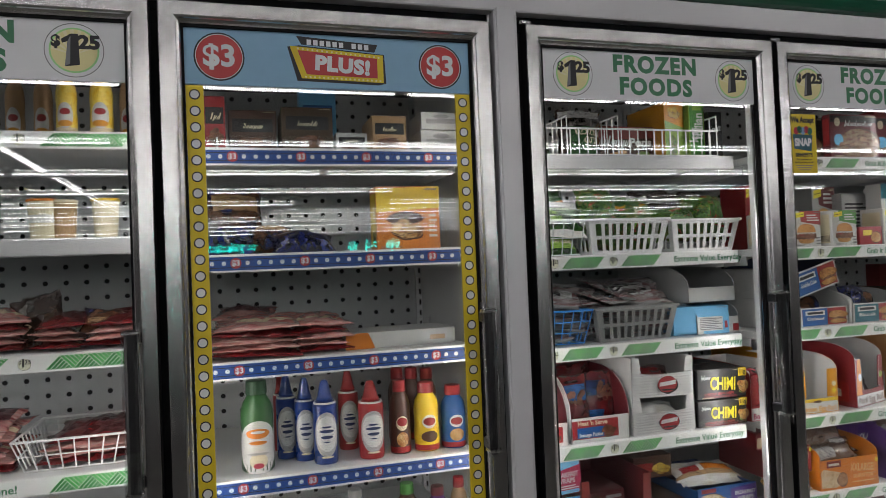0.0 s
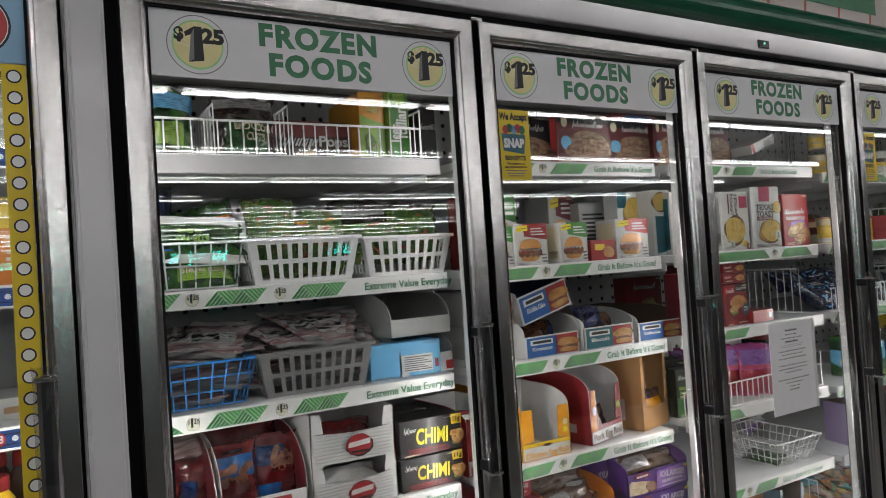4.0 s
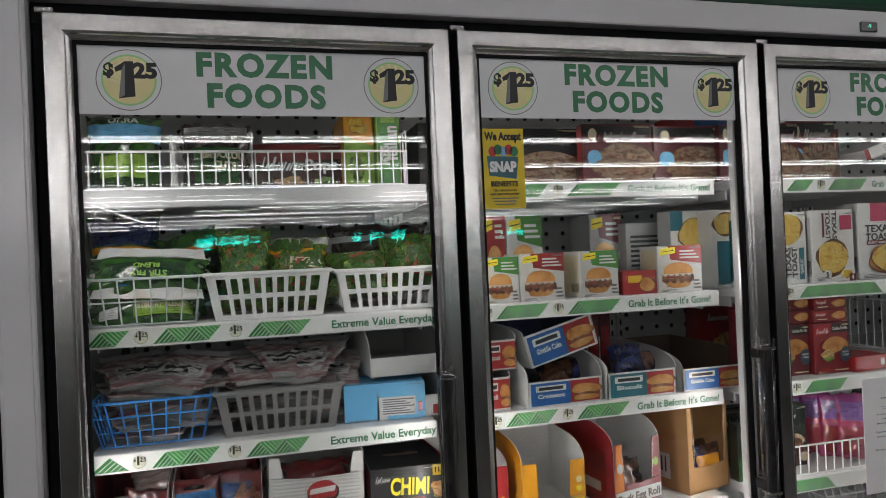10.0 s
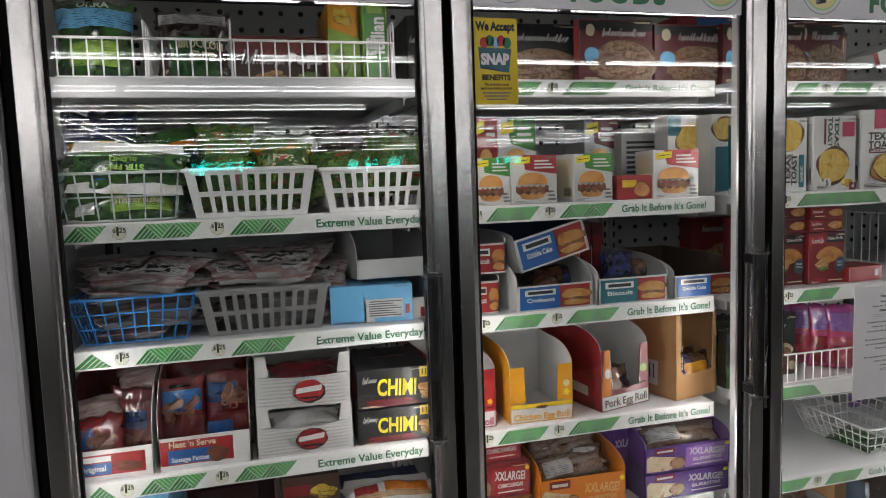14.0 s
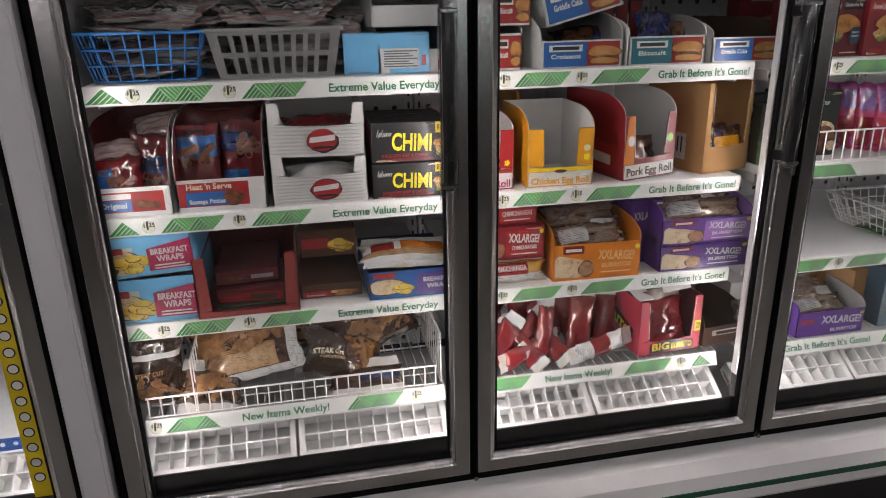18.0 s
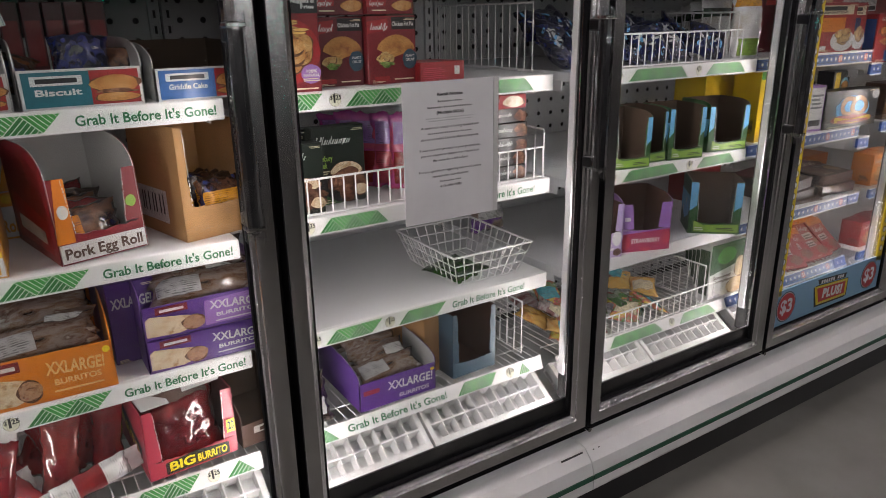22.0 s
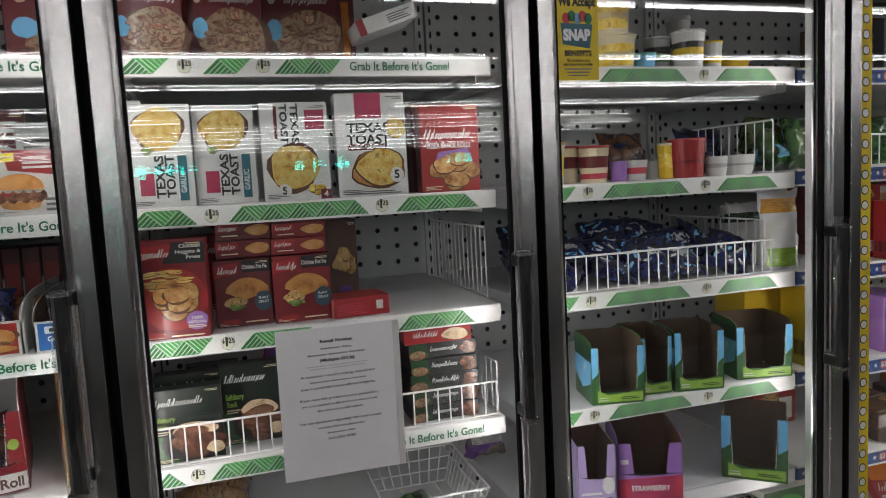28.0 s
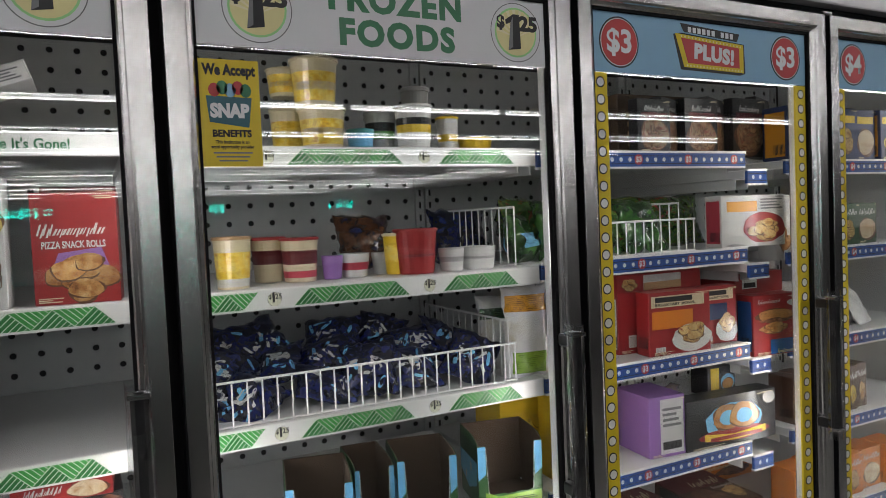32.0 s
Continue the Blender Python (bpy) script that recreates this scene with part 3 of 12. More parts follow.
def glass_door(k, label, kind_of_sign):
    x0, x1 = DOORS[k]
    x0, x1 = x0 + 0.007, x1 - 0.007
    d = thing("freezer_door", label, "freezer door", "freezer doors", at=(0, 0, 0))
    for side, name in zip("LRTB", ("stile", "stile", "top_frame", "bottom_frame")):
        part(name, frame_rail(x0, x1, DOOR_Z0, DOOR_Z1, side), STEEL if side in "LR" else STEEL_H, d)
    # added black strips keep tube glints off the steel sides in the gaps
    for ex0, ex1 in ((x0 - 0.0022, x0), (x1, x1 + 0.0022)):
        part("edge_seal", box(ex0, ex1, -0.0245, 0.009, DOOR_Z0, DOOR_Z1), RUBBER, d, "black strip added to hide glints on the door's side")
    g0, g1, h0, h1 = x0 + FW, x1 - FW, DOOR_Z0 + FW, DOOR_Z1 - FW
    p = part("pane", box(g0, g1, 0.002, 0.0035, h0, h1), GLASS, d, "clear door glass")
    p.visible_shadow = False
    lean = random.Random(k + 40)
    p = part("inner_pane", box(g0, g1, -0.0007, 0.0007, h0 - 1.13, h1 - 1.13), INNER_GLASS, d, "clear inner door glass")
    p.matrix_basis = pose(0, 0.0095, 1.13, lean.uniform(0.12, 0.22), 0, lean.uniform(-0.08, 0.08))
    p.visible_shadow = False
    sl = bmesh.new()
    for sx0, sx1, sz0, sz1 in ((g0, g0 + 0.005, h0, h1), (g1 - 0.005, g1, h0, h1), (g0 + 0.005, g1 - 0.005, h1 - 0.005, h1), (g0 + 0.005, g1 - 0.005, h0, h0 + 0.005)):
        bx(sl, sx0, sx1, -0.010, 0.0018, sz0, sz1)
    part("glass_seal", sl, RUBBER, d, "black rubber seal")
    fr = bmesh.new()
    bx(fr, g0, g1, 0.0045, 0.010, h0, h0 + 0.045)
    part("dark_border", fr, BLACK, d, "black border at the foot of the glass")
    hm = box(x0 - 0.014, x0 + 0.016, -0.020, -0.010, DOOR_Z1 + 0.002, DOOR_Z1 + 0.012, 0.002)
    part("hinge_cap", hm, STEEL, d)
    part("hinge_screw", rod(bmesh.new(), (x0 - 0.006, -0.030, 0.262), (x0 - 0.006, -0.006, 0.262), 0.006, 10), STEEL, d)
    if kind_of_sign == "white":
        price_sign(k, g0 + 0.005, g1 - 0.005, 1.813, h1 - 0.005, d)
    else:
        plus_sign(g0 + 0.005, g1 - 0.005, 1.815, h1 - 0.005, d, kind_of_sign)
        if k != 1:
            plus_sign(g0 + 0.005, g1 - 0.005, h0 + 0.005, h0 + 0.13, d, kind_of_sign)
        for xc in (g0 + 0.024, g1 - 0.024):
            bulb_strip(xc, 0.43 if k != 1 else 0.36, 1.812, d)
    handle(x1 - 0.046, d)
    if k in (3, 5):
        sx0, sx1 = g0 + 0.006, g0 + 0.098
        st = part("notice_sticker", box(sx0, sx1, -0.003, 0.002, 1.623, 1.790), YELLOW, d, "yellow food benefits sticker")
        cx = (sx0 + sx1) / 2
        write("We Accept", cx, -0.0036, 1.773, 0.016, INK, st, wide=0.082, bold=0.05)
        part("sticker_bag", poly(bmesh.new(), -0.0036, [(cx - 0.033, 1.692), (cx + 0.027, 1.684), (cx + 0.033, 1.731), (cx - 0.037, 1.733)]), STICKER_TEAL, st)
        write("SNAP", cx - 0.002, -0.0041, 1.709, 0.020, SIGN_WHITE, st, wide=0.060, bold=0.06)
        write("BENEFITS", cx, -0.0036, 1.674, 0.0105, INK, st, wide=0.060, bold=0.045)
        write("This institution is an", cx, -0.0036, 1.661, 0.0052, INK, st, wide=0.052, bold=0.03)
        write("equal opportunity provider", cx, -0.0036, 1.6535, 0.0052, INK, st, wide=0.066, bold=0.03)
        m1, m2, m3 = bmesh.new(), bmesh.new(), bmesh.new()
        for i, m in enumerate((m1, m2, m3, m1, m2)):
            disc(m, cx - 0.024 + i * 0.012, -0.0036, 1.742 + 0.004 * (i % 2), 0.009, 0.011, n=12)
        part("sticker_fruit", m1, RED, st)
        part("sticker_fruit", m2, SIGN_GREEN, st)
        part("sticker_fruit", m3, SKY_BLUE, st)
        m = bmesh.new()
        for i, ww in enumerate((0.030, 0.026, 0.022)):
            plate(m, cx - ww, cx + ww, -0.0036, 1.643 - i * 0.0062, 1.6455 - i * 0.0062)
        part("sticker_small_print", m, GREY_INK, st)
    return d


for k in range(8):
    kind_of_sign = {1: "$3", 6: "$3", 7: "$4"}.get(k, "white")
    lab = "closed steel-framed glass freezer door with " + {"white": "a white frozen foods sign", "$3": "a blue three-dollar sign", "$4": "a blue four-dollar sign"}[kind_of_sign]
    glass_door(k, lab, kind_of_sign)

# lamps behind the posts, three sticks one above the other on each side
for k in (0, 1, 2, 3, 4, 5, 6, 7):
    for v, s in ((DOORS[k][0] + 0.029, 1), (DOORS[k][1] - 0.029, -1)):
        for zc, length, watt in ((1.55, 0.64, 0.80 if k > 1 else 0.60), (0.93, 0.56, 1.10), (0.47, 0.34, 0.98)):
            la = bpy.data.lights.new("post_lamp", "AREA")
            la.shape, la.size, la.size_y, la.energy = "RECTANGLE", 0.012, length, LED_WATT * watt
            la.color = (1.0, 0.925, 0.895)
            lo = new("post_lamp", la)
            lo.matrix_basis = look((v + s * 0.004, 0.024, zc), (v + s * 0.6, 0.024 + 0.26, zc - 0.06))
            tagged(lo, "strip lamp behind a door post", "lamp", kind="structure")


# ---- packaging materials ----
def shade(name, col, rough=0.42, coat=0.25):
    return plain(name, col, rough, 0, 0.10, 24, 0, coat=coat)


def mottled(name, cols, scale=40.0, rough=0.35, coat=0.5, kind="noise", bump=0.0, stretch=(1, 1, 1)):
    """A print or a food photograph: patches of several colours."""
    m = bpy.data.materials.new(name)
    m.use_nodes = True
    n, l, b = m.node_tree.nodes, m.node_tree.links, m.node_tree.nodes["Principled BSDF"]
    b.inputs["Roughness"].default_value = rough
    b.inputs["Coat Weight"].default_value = coat
    b.inputs["Coat Roughness"].default_value = 0.12
    tc = n.new("ShaderNodeTexCoord")
    mp = n.new("ShaderNodeMapping")
    mp.inputs["Scale"].default_value = stretch
    l.new(tc.outputs["Object"], mp.inputs["Vector"])
    wob = n.new("ShaderNodeTexNoise")
    wob.inputs["Scale"].default_value = scale * 0.6
    l.new(mp.outputs[0], wob.inputs["Vector"])
    if kind == "noise":
        t = n.new("ShaderNodeTexNoise")
        t.inputs["Scale"].default_value = scale
        t.inputs["Detail"].default_value = 7 if name.startswith("photo_") else 4
        t.inputs["Roughness"].default_value = 0.68 if name.startswith("photo_") else 0.58
        l.new(mp.outputs[0], t.inputs["Vector"])
        out = t.outputs["Fac"]
        lo, hi = 0.32, 0.68
    else:
        t = n.new("ShaderNodeTexVoronoi")
        t.inputs["Scale"].default_value = scale
        mixv = n.new("ShaderNodeVectorMath")
        mixv.operation = "MULTIPLY_ADD"
        mixv.inputs[1].default_value = (0.03, 0.03, 0.03)
        l.new(wob.outputs["Color"], mixv.inputs[0])
        l.new(mp.outputs[0], mixv.inputs[2])
        l.new(mixv.outputs[0], t.inputs["Vector"])
        sep = n.new("ShaderNodeSeparateColor")
        l.new(t.outputs["Color"], sep.inputs[0])
        mx = n.new("ShaderNodeMath")
        mx.operation = "MULTIPLY_ADD"
        mx.inputs[1].default_value = 0.6
        l.new(sep.outputs[0], mx.inputs[0])
        l.new(t.outputs["Distance"], mx.inputs[2])
        out = mx.outputs[0]
        lo, hi = 0.1, 0.95
    cr = n.new("ShaderNodeValToRGB")
    el = cr.color_ramp.elements
    el[0].position, el[0].color = lo, (*cols[0], 1)
    el[1].position, el[1].color = hi, (*cols[-1], 1)
    for i, c in enumerate(cols[1:-1]):
        e = el.new(lo + (hi - lo) * (i + 1) / (len(cols) - 1))
        e.color = (*c, 1)
    l.new(out, cr.inputs[0])
    if name.startswith("photo_"):
        geo = n.new("ShaderNodeNewGeometry")
        tone = n.new("ShaderNodeMapRange")
        tone.inputs["To Min"].default_value, tone.inputs["To Max"].default_value = 0.62, 1.18
        l.new(geo.outputs["Random Per Island"], tone.inputs[0])
        sc = n.new("ShaderNodeVectorMath")
        sc.operation = "SCALE"
        l.new(cr.outputs[0], sc.inputs[0])
        l.new(tone.outputs[0], sc.inputs["Scale"])
        l.new(sc.outputs[0], b.inputs["Base Color"])
    else:
        l.new(cr.outputs[0], b.inputs["Base Color"])
    if bump:
        bp = n.new("ShaderNodeBump")
        bp.inputs["Strength"].default_value = bump
        bp.inputs["Distance"].default_value = 0.01
        l.new(wob.outputs["Fac"], bp.inputs["Height"])
        l.new(bp.outputs[0], b.inputs["Normal"])
    return m


C = {
    "white": shade("card_white", (0.60, 0.60, 0.59)), "grey": shade("card_grey", (0.36, 0.36, 0.36)),
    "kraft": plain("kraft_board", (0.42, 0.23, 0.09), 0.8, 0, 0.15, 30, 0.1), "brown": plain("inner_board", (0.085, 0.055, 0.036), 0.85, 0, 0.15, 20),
    "rust": shade("card_rust", (0.24, 0.04, 0.036)), "red": shade("card_red", (0.31, 0.018, 0.020)), "maroon": shade("card_maroon", (0.13, 0.014, 0.02)), "pink": shade("card_pink", (0.46, 0.045, 0.075)),
    "magenta": shade("card_magenta", (0.37, 0.022, 0.075)), "peach": shade("card_peach", (0.72, 0.42, 0.17)), "purple": shade("card_purple", (0.095, 0.035, 0.23)), "violet": shade("card_violet", (0.28, 0.14, 0.42)),
    "slate": shade("card_slate", (0.035, 0.075, 0.11)), "dinner": shade("card_dinner", (0.008, 0.014, 0.010)), "lilac": shade("card_lilac", (0.36, 0.28, 0.50)), "berry": shade("card_berry", (0.36, 0.035, 0.10)), "wine": shade("card_wine", (0.19, 0.012, 0.018)),
    "blue": shade("card_blue", (0.012, 0.095, 0.31)), "cobalt": shade("card_cobalt", (0.006, 0.035, 0.20), 0.28, 0.6), "navy": shade("card_navy", (0.010, 0.025, 0.10)), "sky": shade("card_sky", (0.16, 0.48, 0.80)),
    "teal": shade("card_teal", (0.01, 0.12, 0.16)), "green": shade("card_green", (0.06, 0.24, 0.04)), "dgreen": shade("card_dark_green", (0.012, 0.05, 0.018)),
    "lime": shade("card_lime", (0.25, 0.42, 0.06)), "yellow": shade("card_yellow", (0.74, 0.50, 0.02)), "orange": shade("card_orange", (0.64, 0.19, 0.012)),
    "gold": shade("card_gold", (0.66, 0.29, 0.015)), "chimi": shade("card_bright_yellow", (0.80, 0.66, 0.02)), "black": shade("card_black", (0.012, 0.012, 0.014)), "cream": shade("card_cream", (0.66, 0.58, 0.40)),
    "forest": shade("card_forest", (0.03, 0.11, 0.03)), "tan": shade("card_tan", (0.45, 0.28, 0.14)), "choc": shade("card_chocolate", (0.07, 0.03, 0.018)), "aqua": shade("card_aqua", (0.08, 0.38, 0.46)),
}
FOOD = {
    "bun": mottled("photo_bun", [(0.26, 0.09, 0.02), (0.46, 0.20, 0.05), (0.56, 0.28, 0.085), (0.64, 0.38, 0.15)], 22),
    "meat": mottled("photo_meat", [(0.03, 0.008, 0.006), (0.12, 0.04, 0.02), (0.26, 0.11, 0.06), (0.42, 0.24, 0.15)], 60),
    "pasta": mottled("photo_pasta", [(0.26, 0.09, 0.02), (0.52, 0.30, 0.09), (0.68, 0.50, 0.22), (0.34, 0.08, 0.03)], 60),
    "toast": mottled("photo_toast", [(0.38, 0.16, 0.02), (0.58, 0.34, 0.05), (0.68, 0.46, 0.09), (0.72, 0.55, 0.18), (0.26, 0.20, 0.04)], 70),
    "fried": mottled("photo_fried", [(0.20, 0.06, 0.012), (0.44, 0.19, 0.05), (0.62, 0.36, 0.13), (0.74, 0.54, 0.28)], 45),
    "tan_meat": mottled("photo_filling", [(0.16, 0.06, 0.03), (0.34, 0.17, 0.09), (0.46, 0.28, 0.17), (0.28, 0.06, 0.03)], 110),
    "sausage": mottled("photo_sausage", [(0.09, 0.025, 0.012), (0.17, 0.06, 0.03), (0.26, 0.11, 0.06)], 60),
    "crisp": mottled("photo_crisp", [(0.15, 0.055, 0.015), (0.28, 0.125, 0.035), (0.38, 0.20, 0.065)], 60),
    "pepper": mottled("photo_pepper", [(0.20, 0.02, 0.012), (0.32, 0.05, 0.02), (0.40, 0.12, 0.03)], 60),
    "broccoli": mottled("photo_broccoli", [(0.012, 0.045, 0.008), (0.04, 0.12, 0.015), (0.10, 0.22, 0.04)], 160),
    "fries": mottled("photo_fries", [(0.46, 0.24, 0.05), (0.66, 0.44, 0.13), (0.76, 0.60, 0.28)], 45),
    "pizza": mottled("photo_pizza", [(0.08, 0.014, 0.009), (0.24, 0.09, 0.035), (0.40, 0.29, 0.17), (0.22, 0.035, 0.02), (0.44, 0.34, 0.22)], 60),
    "egg": mottled("photo_egg", [(0.50, 0.22, 0.01), (0.74, 0.48, 0.03), (0.80, 0.64, 0.14), (0.40, 0.16, 0.03)], 50),
    "wrap": mottled("photo_wrap", [(0.40, 0.22, 0.09), (0.64, 0.48, 0.30), (0.74, 0.62, 0.44), (0.46, 0.28, 0.13)], 34),
    "veg": mottled("photo_veg", [(0.02, 0.06, 0.01), (0.08, 0.22, 0.02), (0.24, 0.38, 0.09), (0.40, 0.46, 0.18)], 60),
}
BAGS = {
    "veg": mottled("bag_green", [(0.006, 0.022, 0.008), (0.016, 0.060, 0.014), (0.040, 0.13, 0.022), (0.010, 0.036, 0.012), (0.09, 0.20, 0.035)], 13, 0.2, 0.9, bump=0.6),
    "leaf": mottled("bag_broccoli", [(0.012, 0.032, 0.008), (0.028, 0.085, 0.014), (0.06, 0.16, 0.025), (0.15, 0.26, 0.06), (0.22, 0.10, 0.04), (0.02, 0.06, 0.012)], 95, 0.22, 0.9, bump=0.7),
    "silver": mottled("bag_silver", [(0.10, 0.026, 0.028), (0.20, 0.075, 0.075), (0.30, 0.20, 0.20), (0.46, 0.42, 0.42), (0.16, 0.05, 0.052), (0.55, 0.52, 0.52)], 9, 0.14, 1.0, bump=0.5, stretch=(0.6, 1, 2.4)),
    "red": mottled("bag_red", [(0.05, 0.004, 0.006), (0.20, 0.012, 0.015), (0.10, 0.007, 0.010), (0.30, 0.030, 0.030)], 14, 0.2, 0.9, bump=0.5),
    "scarlet": mottled("bag_scarlet", [(0.13, 0.006, 0.010), (0.27, 0.016, 0.020), (0.18, 0.010, 0.014), (0.33, 0.035, 0.035)], 16, 0.16, 1.0, bump=0.6),
    "choc": mottled("bag_chocolate", [(0.03, 0.014, 0.008), (0.07, 0.032, 0.018), (0.045, 0.02, 0.012), (0.10, 0.05, 0.03)], 16, 0.16, 1.0, bump=0.7),
    "wine": mottled("bag_wine", [(0.05, 0.004, 0.006), (0.12, 0.008, 0.010), (0.075, 0.006, 0.008), (0.17, 0.018, 0.018)], 16, 0.14, 1.0, bump=0.8),
    "clear": mottled("bag_clear_film", [(0.10, 0.055, 0.05), (0.20, 0.14, 0.13), (0.30, 0.25, 0.24), (0.14, 0.08, 0.075)], 34, 0.14, 1.0, bump=0.8, stretch=(0.4, 1, 2.6)),
    "rose": mottled("bag_bacon", [(0.30, 0.07, 0.07), (0.55, 0.22, 0.20), (0.62, 0.40, 0.36), (0.26, 0.02, 0.03)], 26, 0.2, 0.9, bump=0.4, stretch=(0.4, 1, 3)),
    "dark": mottled("bag_dark", [(0.012, 0.008, 0.006), (0.05, 0.025, 0.015), (0.02, 0.012, 0.01), (0.22, 0.20, 0.19)], 20, 0.2, 0.9, bump=0.7),
    "fries": mottled("bag_fries", [(0.05, 0.02, 0.008), (0.20, 0.085, 0.025), (0.42, 0.22, 0.07), (0.12, 0.045, 0.015), (0.48, 0.28, 0.10)], 60, 0.18, 1.0, bump=0.7, stretch=(2.6, 1, 0.8)),
    "blue": mottled("bag_blue", [(0.004, 0.005, 0.012), (0.008, 0.012, 0.055), (0.014, 0.022, 0.13), (0.005, 0.006, 0.010), (0.007, 0.010, 0.04), (0.03, 0.045, 0.20)], 30, 0.2, 0.9, bump=0.7),
    "brown": mottled("bag_brown", [(0.05, 0.02, 0.012), (0.16, 0.07, 0.035), (0.03, 0.012, 0.01), (0.02, 0.05, 0.20)], 22, 0.25, 0.8, bump=0.5),
    "gold": mottled("bag_gold", [(0.55, 0.26, 0.05), (0.70, 0.45, 0.12), (0.45, 0.14, 0.03)], 24, 0.22, 0.8, bump=0.5),
    "white": mottled("bag_white", [(0.62, 0.62, 0.62), (0.72, 0.72, 0.72), (0.55, 0.50, 0.40)], 18, 0.25, 0.7, bump=0.6),
    "bright": mottled("bag_bright", [(0.10, 0.42, 0.55), (0.60, 0.50, 0.05), (0.50, 0.06, 0.10), (0.06, 0.25, 0.05), (0.50, 0.48, 0.44)], 30, 0.25, 0.8, bump=0.4),
    "burrito": mottled("bag_burrito", [(0.05, 0.022, 0.013), (0.14, 0.075, 0.04), (0.20, 0.16, 0.135), (0.09, 0.04, 0.024), (0.34, 0.31, 0.28)], 20, 0.16, 1.0, bump=0.8, stretch=(1, 1, 2.5)),
    "purple": mottled("bag_purple", [(0.10, 0.03, 0.22), (0.20, 0.08, 0.36), (0.30, 0.24, 0.20), (0.16, 0.10, 0.07)], 20, 0.2, 0.9, bump=0.6),
}
for s in ("TEXAS", "TOAST", "GARLIC PARMESAN", "PIZZA SNACK ROLLS", "Chicken Pot Pie", "Chicken Egg Roll", "Pork Egg Roll", "Egg Roll", "BURRITOS",
          "BREAKFAST", "WRAPS", "XXLARGE!", "BIG", "BURRITO", "STRAWBERRY", "CHIMICHANGAS", "Griddle Cake", "Croissant", "Biscuit", "Sausage Patties",
          "Original", "5", "4", "MILK", "STIR FRY", "BLEND", "100%", "NATURAL", "BREAKFAST BOWL", "Steamed", "Dumplings", "STEAK CUT", "POTATOES", "CHIMICHANGA", "Beef Egg Roll", "20",
          "FROZEN", "GARLIC", "FLAKY", "CRUST", "Chicken", "Nuggets &", "Fries", "Salisbury", "Steak", "Italian", "Ices", "Pops", "Heat 'n Serve", "SHREDDED BEEF & CHEESE", "11g", "CHIMI"):
    lettering(s, 0.03)


PHOTO_DARK = plain("photo_dark_brown", (0.11, 0.045, 0.02), 0.35)
GRILLE_BED = plain("grille_bed_grey", (0.62, 0.62, 0.62), 0.5, 0, 0.1, 20)
GRILLE = plain("grille_white", (0.86, 0.86, 0.86), 0.4, 0, 0.03, 12)
DOT = plain("dot_cream", (0.66, 0.66, 0.50), 0.5)
LEAF_LINE = plain("print_leaf_line", (0.66, 0.76, 0.62), 0.45)
LEAF_BRIGHT = plain("print_leaf_bright", (0.045, 0.30, 0.06), 0.45)


# ---- shelves ----
def hatch_mesh(length, h=0.029):
    """Green woven-leaf print: triangles of slanted bars, each leaning the other way, with slanted ends."""
    a, b, c = bmesh.new(), bmesh.new(), bmesh.new()
    n = max(1, round(length / (h * 0.98) - 1))
    L = 2 * length / (n + 1)
    lo, hi = -h / 2, h / 2
    t = 0.00085
    for i in range(n):
        x = i * L / 2
        p, r = (lo, h) if i % 2 == 0 else (hi, -h)
        poly(a if i % 2 == 0 else c, -0.0016, [(x, p), (x + L, p), (x + L / 2, p + r)])
        for q in range(6):
            f = q / 6
            e = 1 - f - 0.02
            u0, u1 = x + f * L, x + f * L + e * L / 2
            poly(b, -0.0022, [(u0 - t, p), (u0 + t, p), (u1 + t, p + r * e), (u1 - t, p + r * e)])
    out = []
    for bm, name, mat in ((a, "leaf_print", GREEN), (c, "leaf_print", LEAF_BRIGHT), (b, "leaf_bars", LEAF_LINE)):
        me = to_mesh(bm, name)
        me.materials.append(mat)
        out.append(me)
    return out


HATCH = {}


def leaf_print(x0, x1, z, y, parent):
    key = round(x1 - x0, 2)
    if key not in HATCH:
        HATCH[key] = hatch_mesh(key)
    for me in HATCH[key]:
        if not me.polygons:
            continue
        ob = part(me.name.split(".")[0], me, GREEN, parent)
        ob.location = (x0, y, z)


def small_badge(x, z, y, parent):
    b = part("price_dot", disc(bmesh.new(), x, y - 0.0016, z, 0.0122, n=20), DOT, parent, "small cream price dot")
    part("dot_rim", disc(bmesh.new(), x, y - 0.0012, z, 0.0128, n=20), INK, b)
    write("1", x - 0.002, y - 0.0022, z + 0.0022, 0.0165, INK, b, bold=0.04)
    write("25", x + 0.0070, y - 0.0022, z + 0.0045, 0.0090, INK, b, bold=0.03)
    write("$", x - 0.0082, y - 0.0022, z + 0.0045, 0.0075, INK, b, bold=0.02)


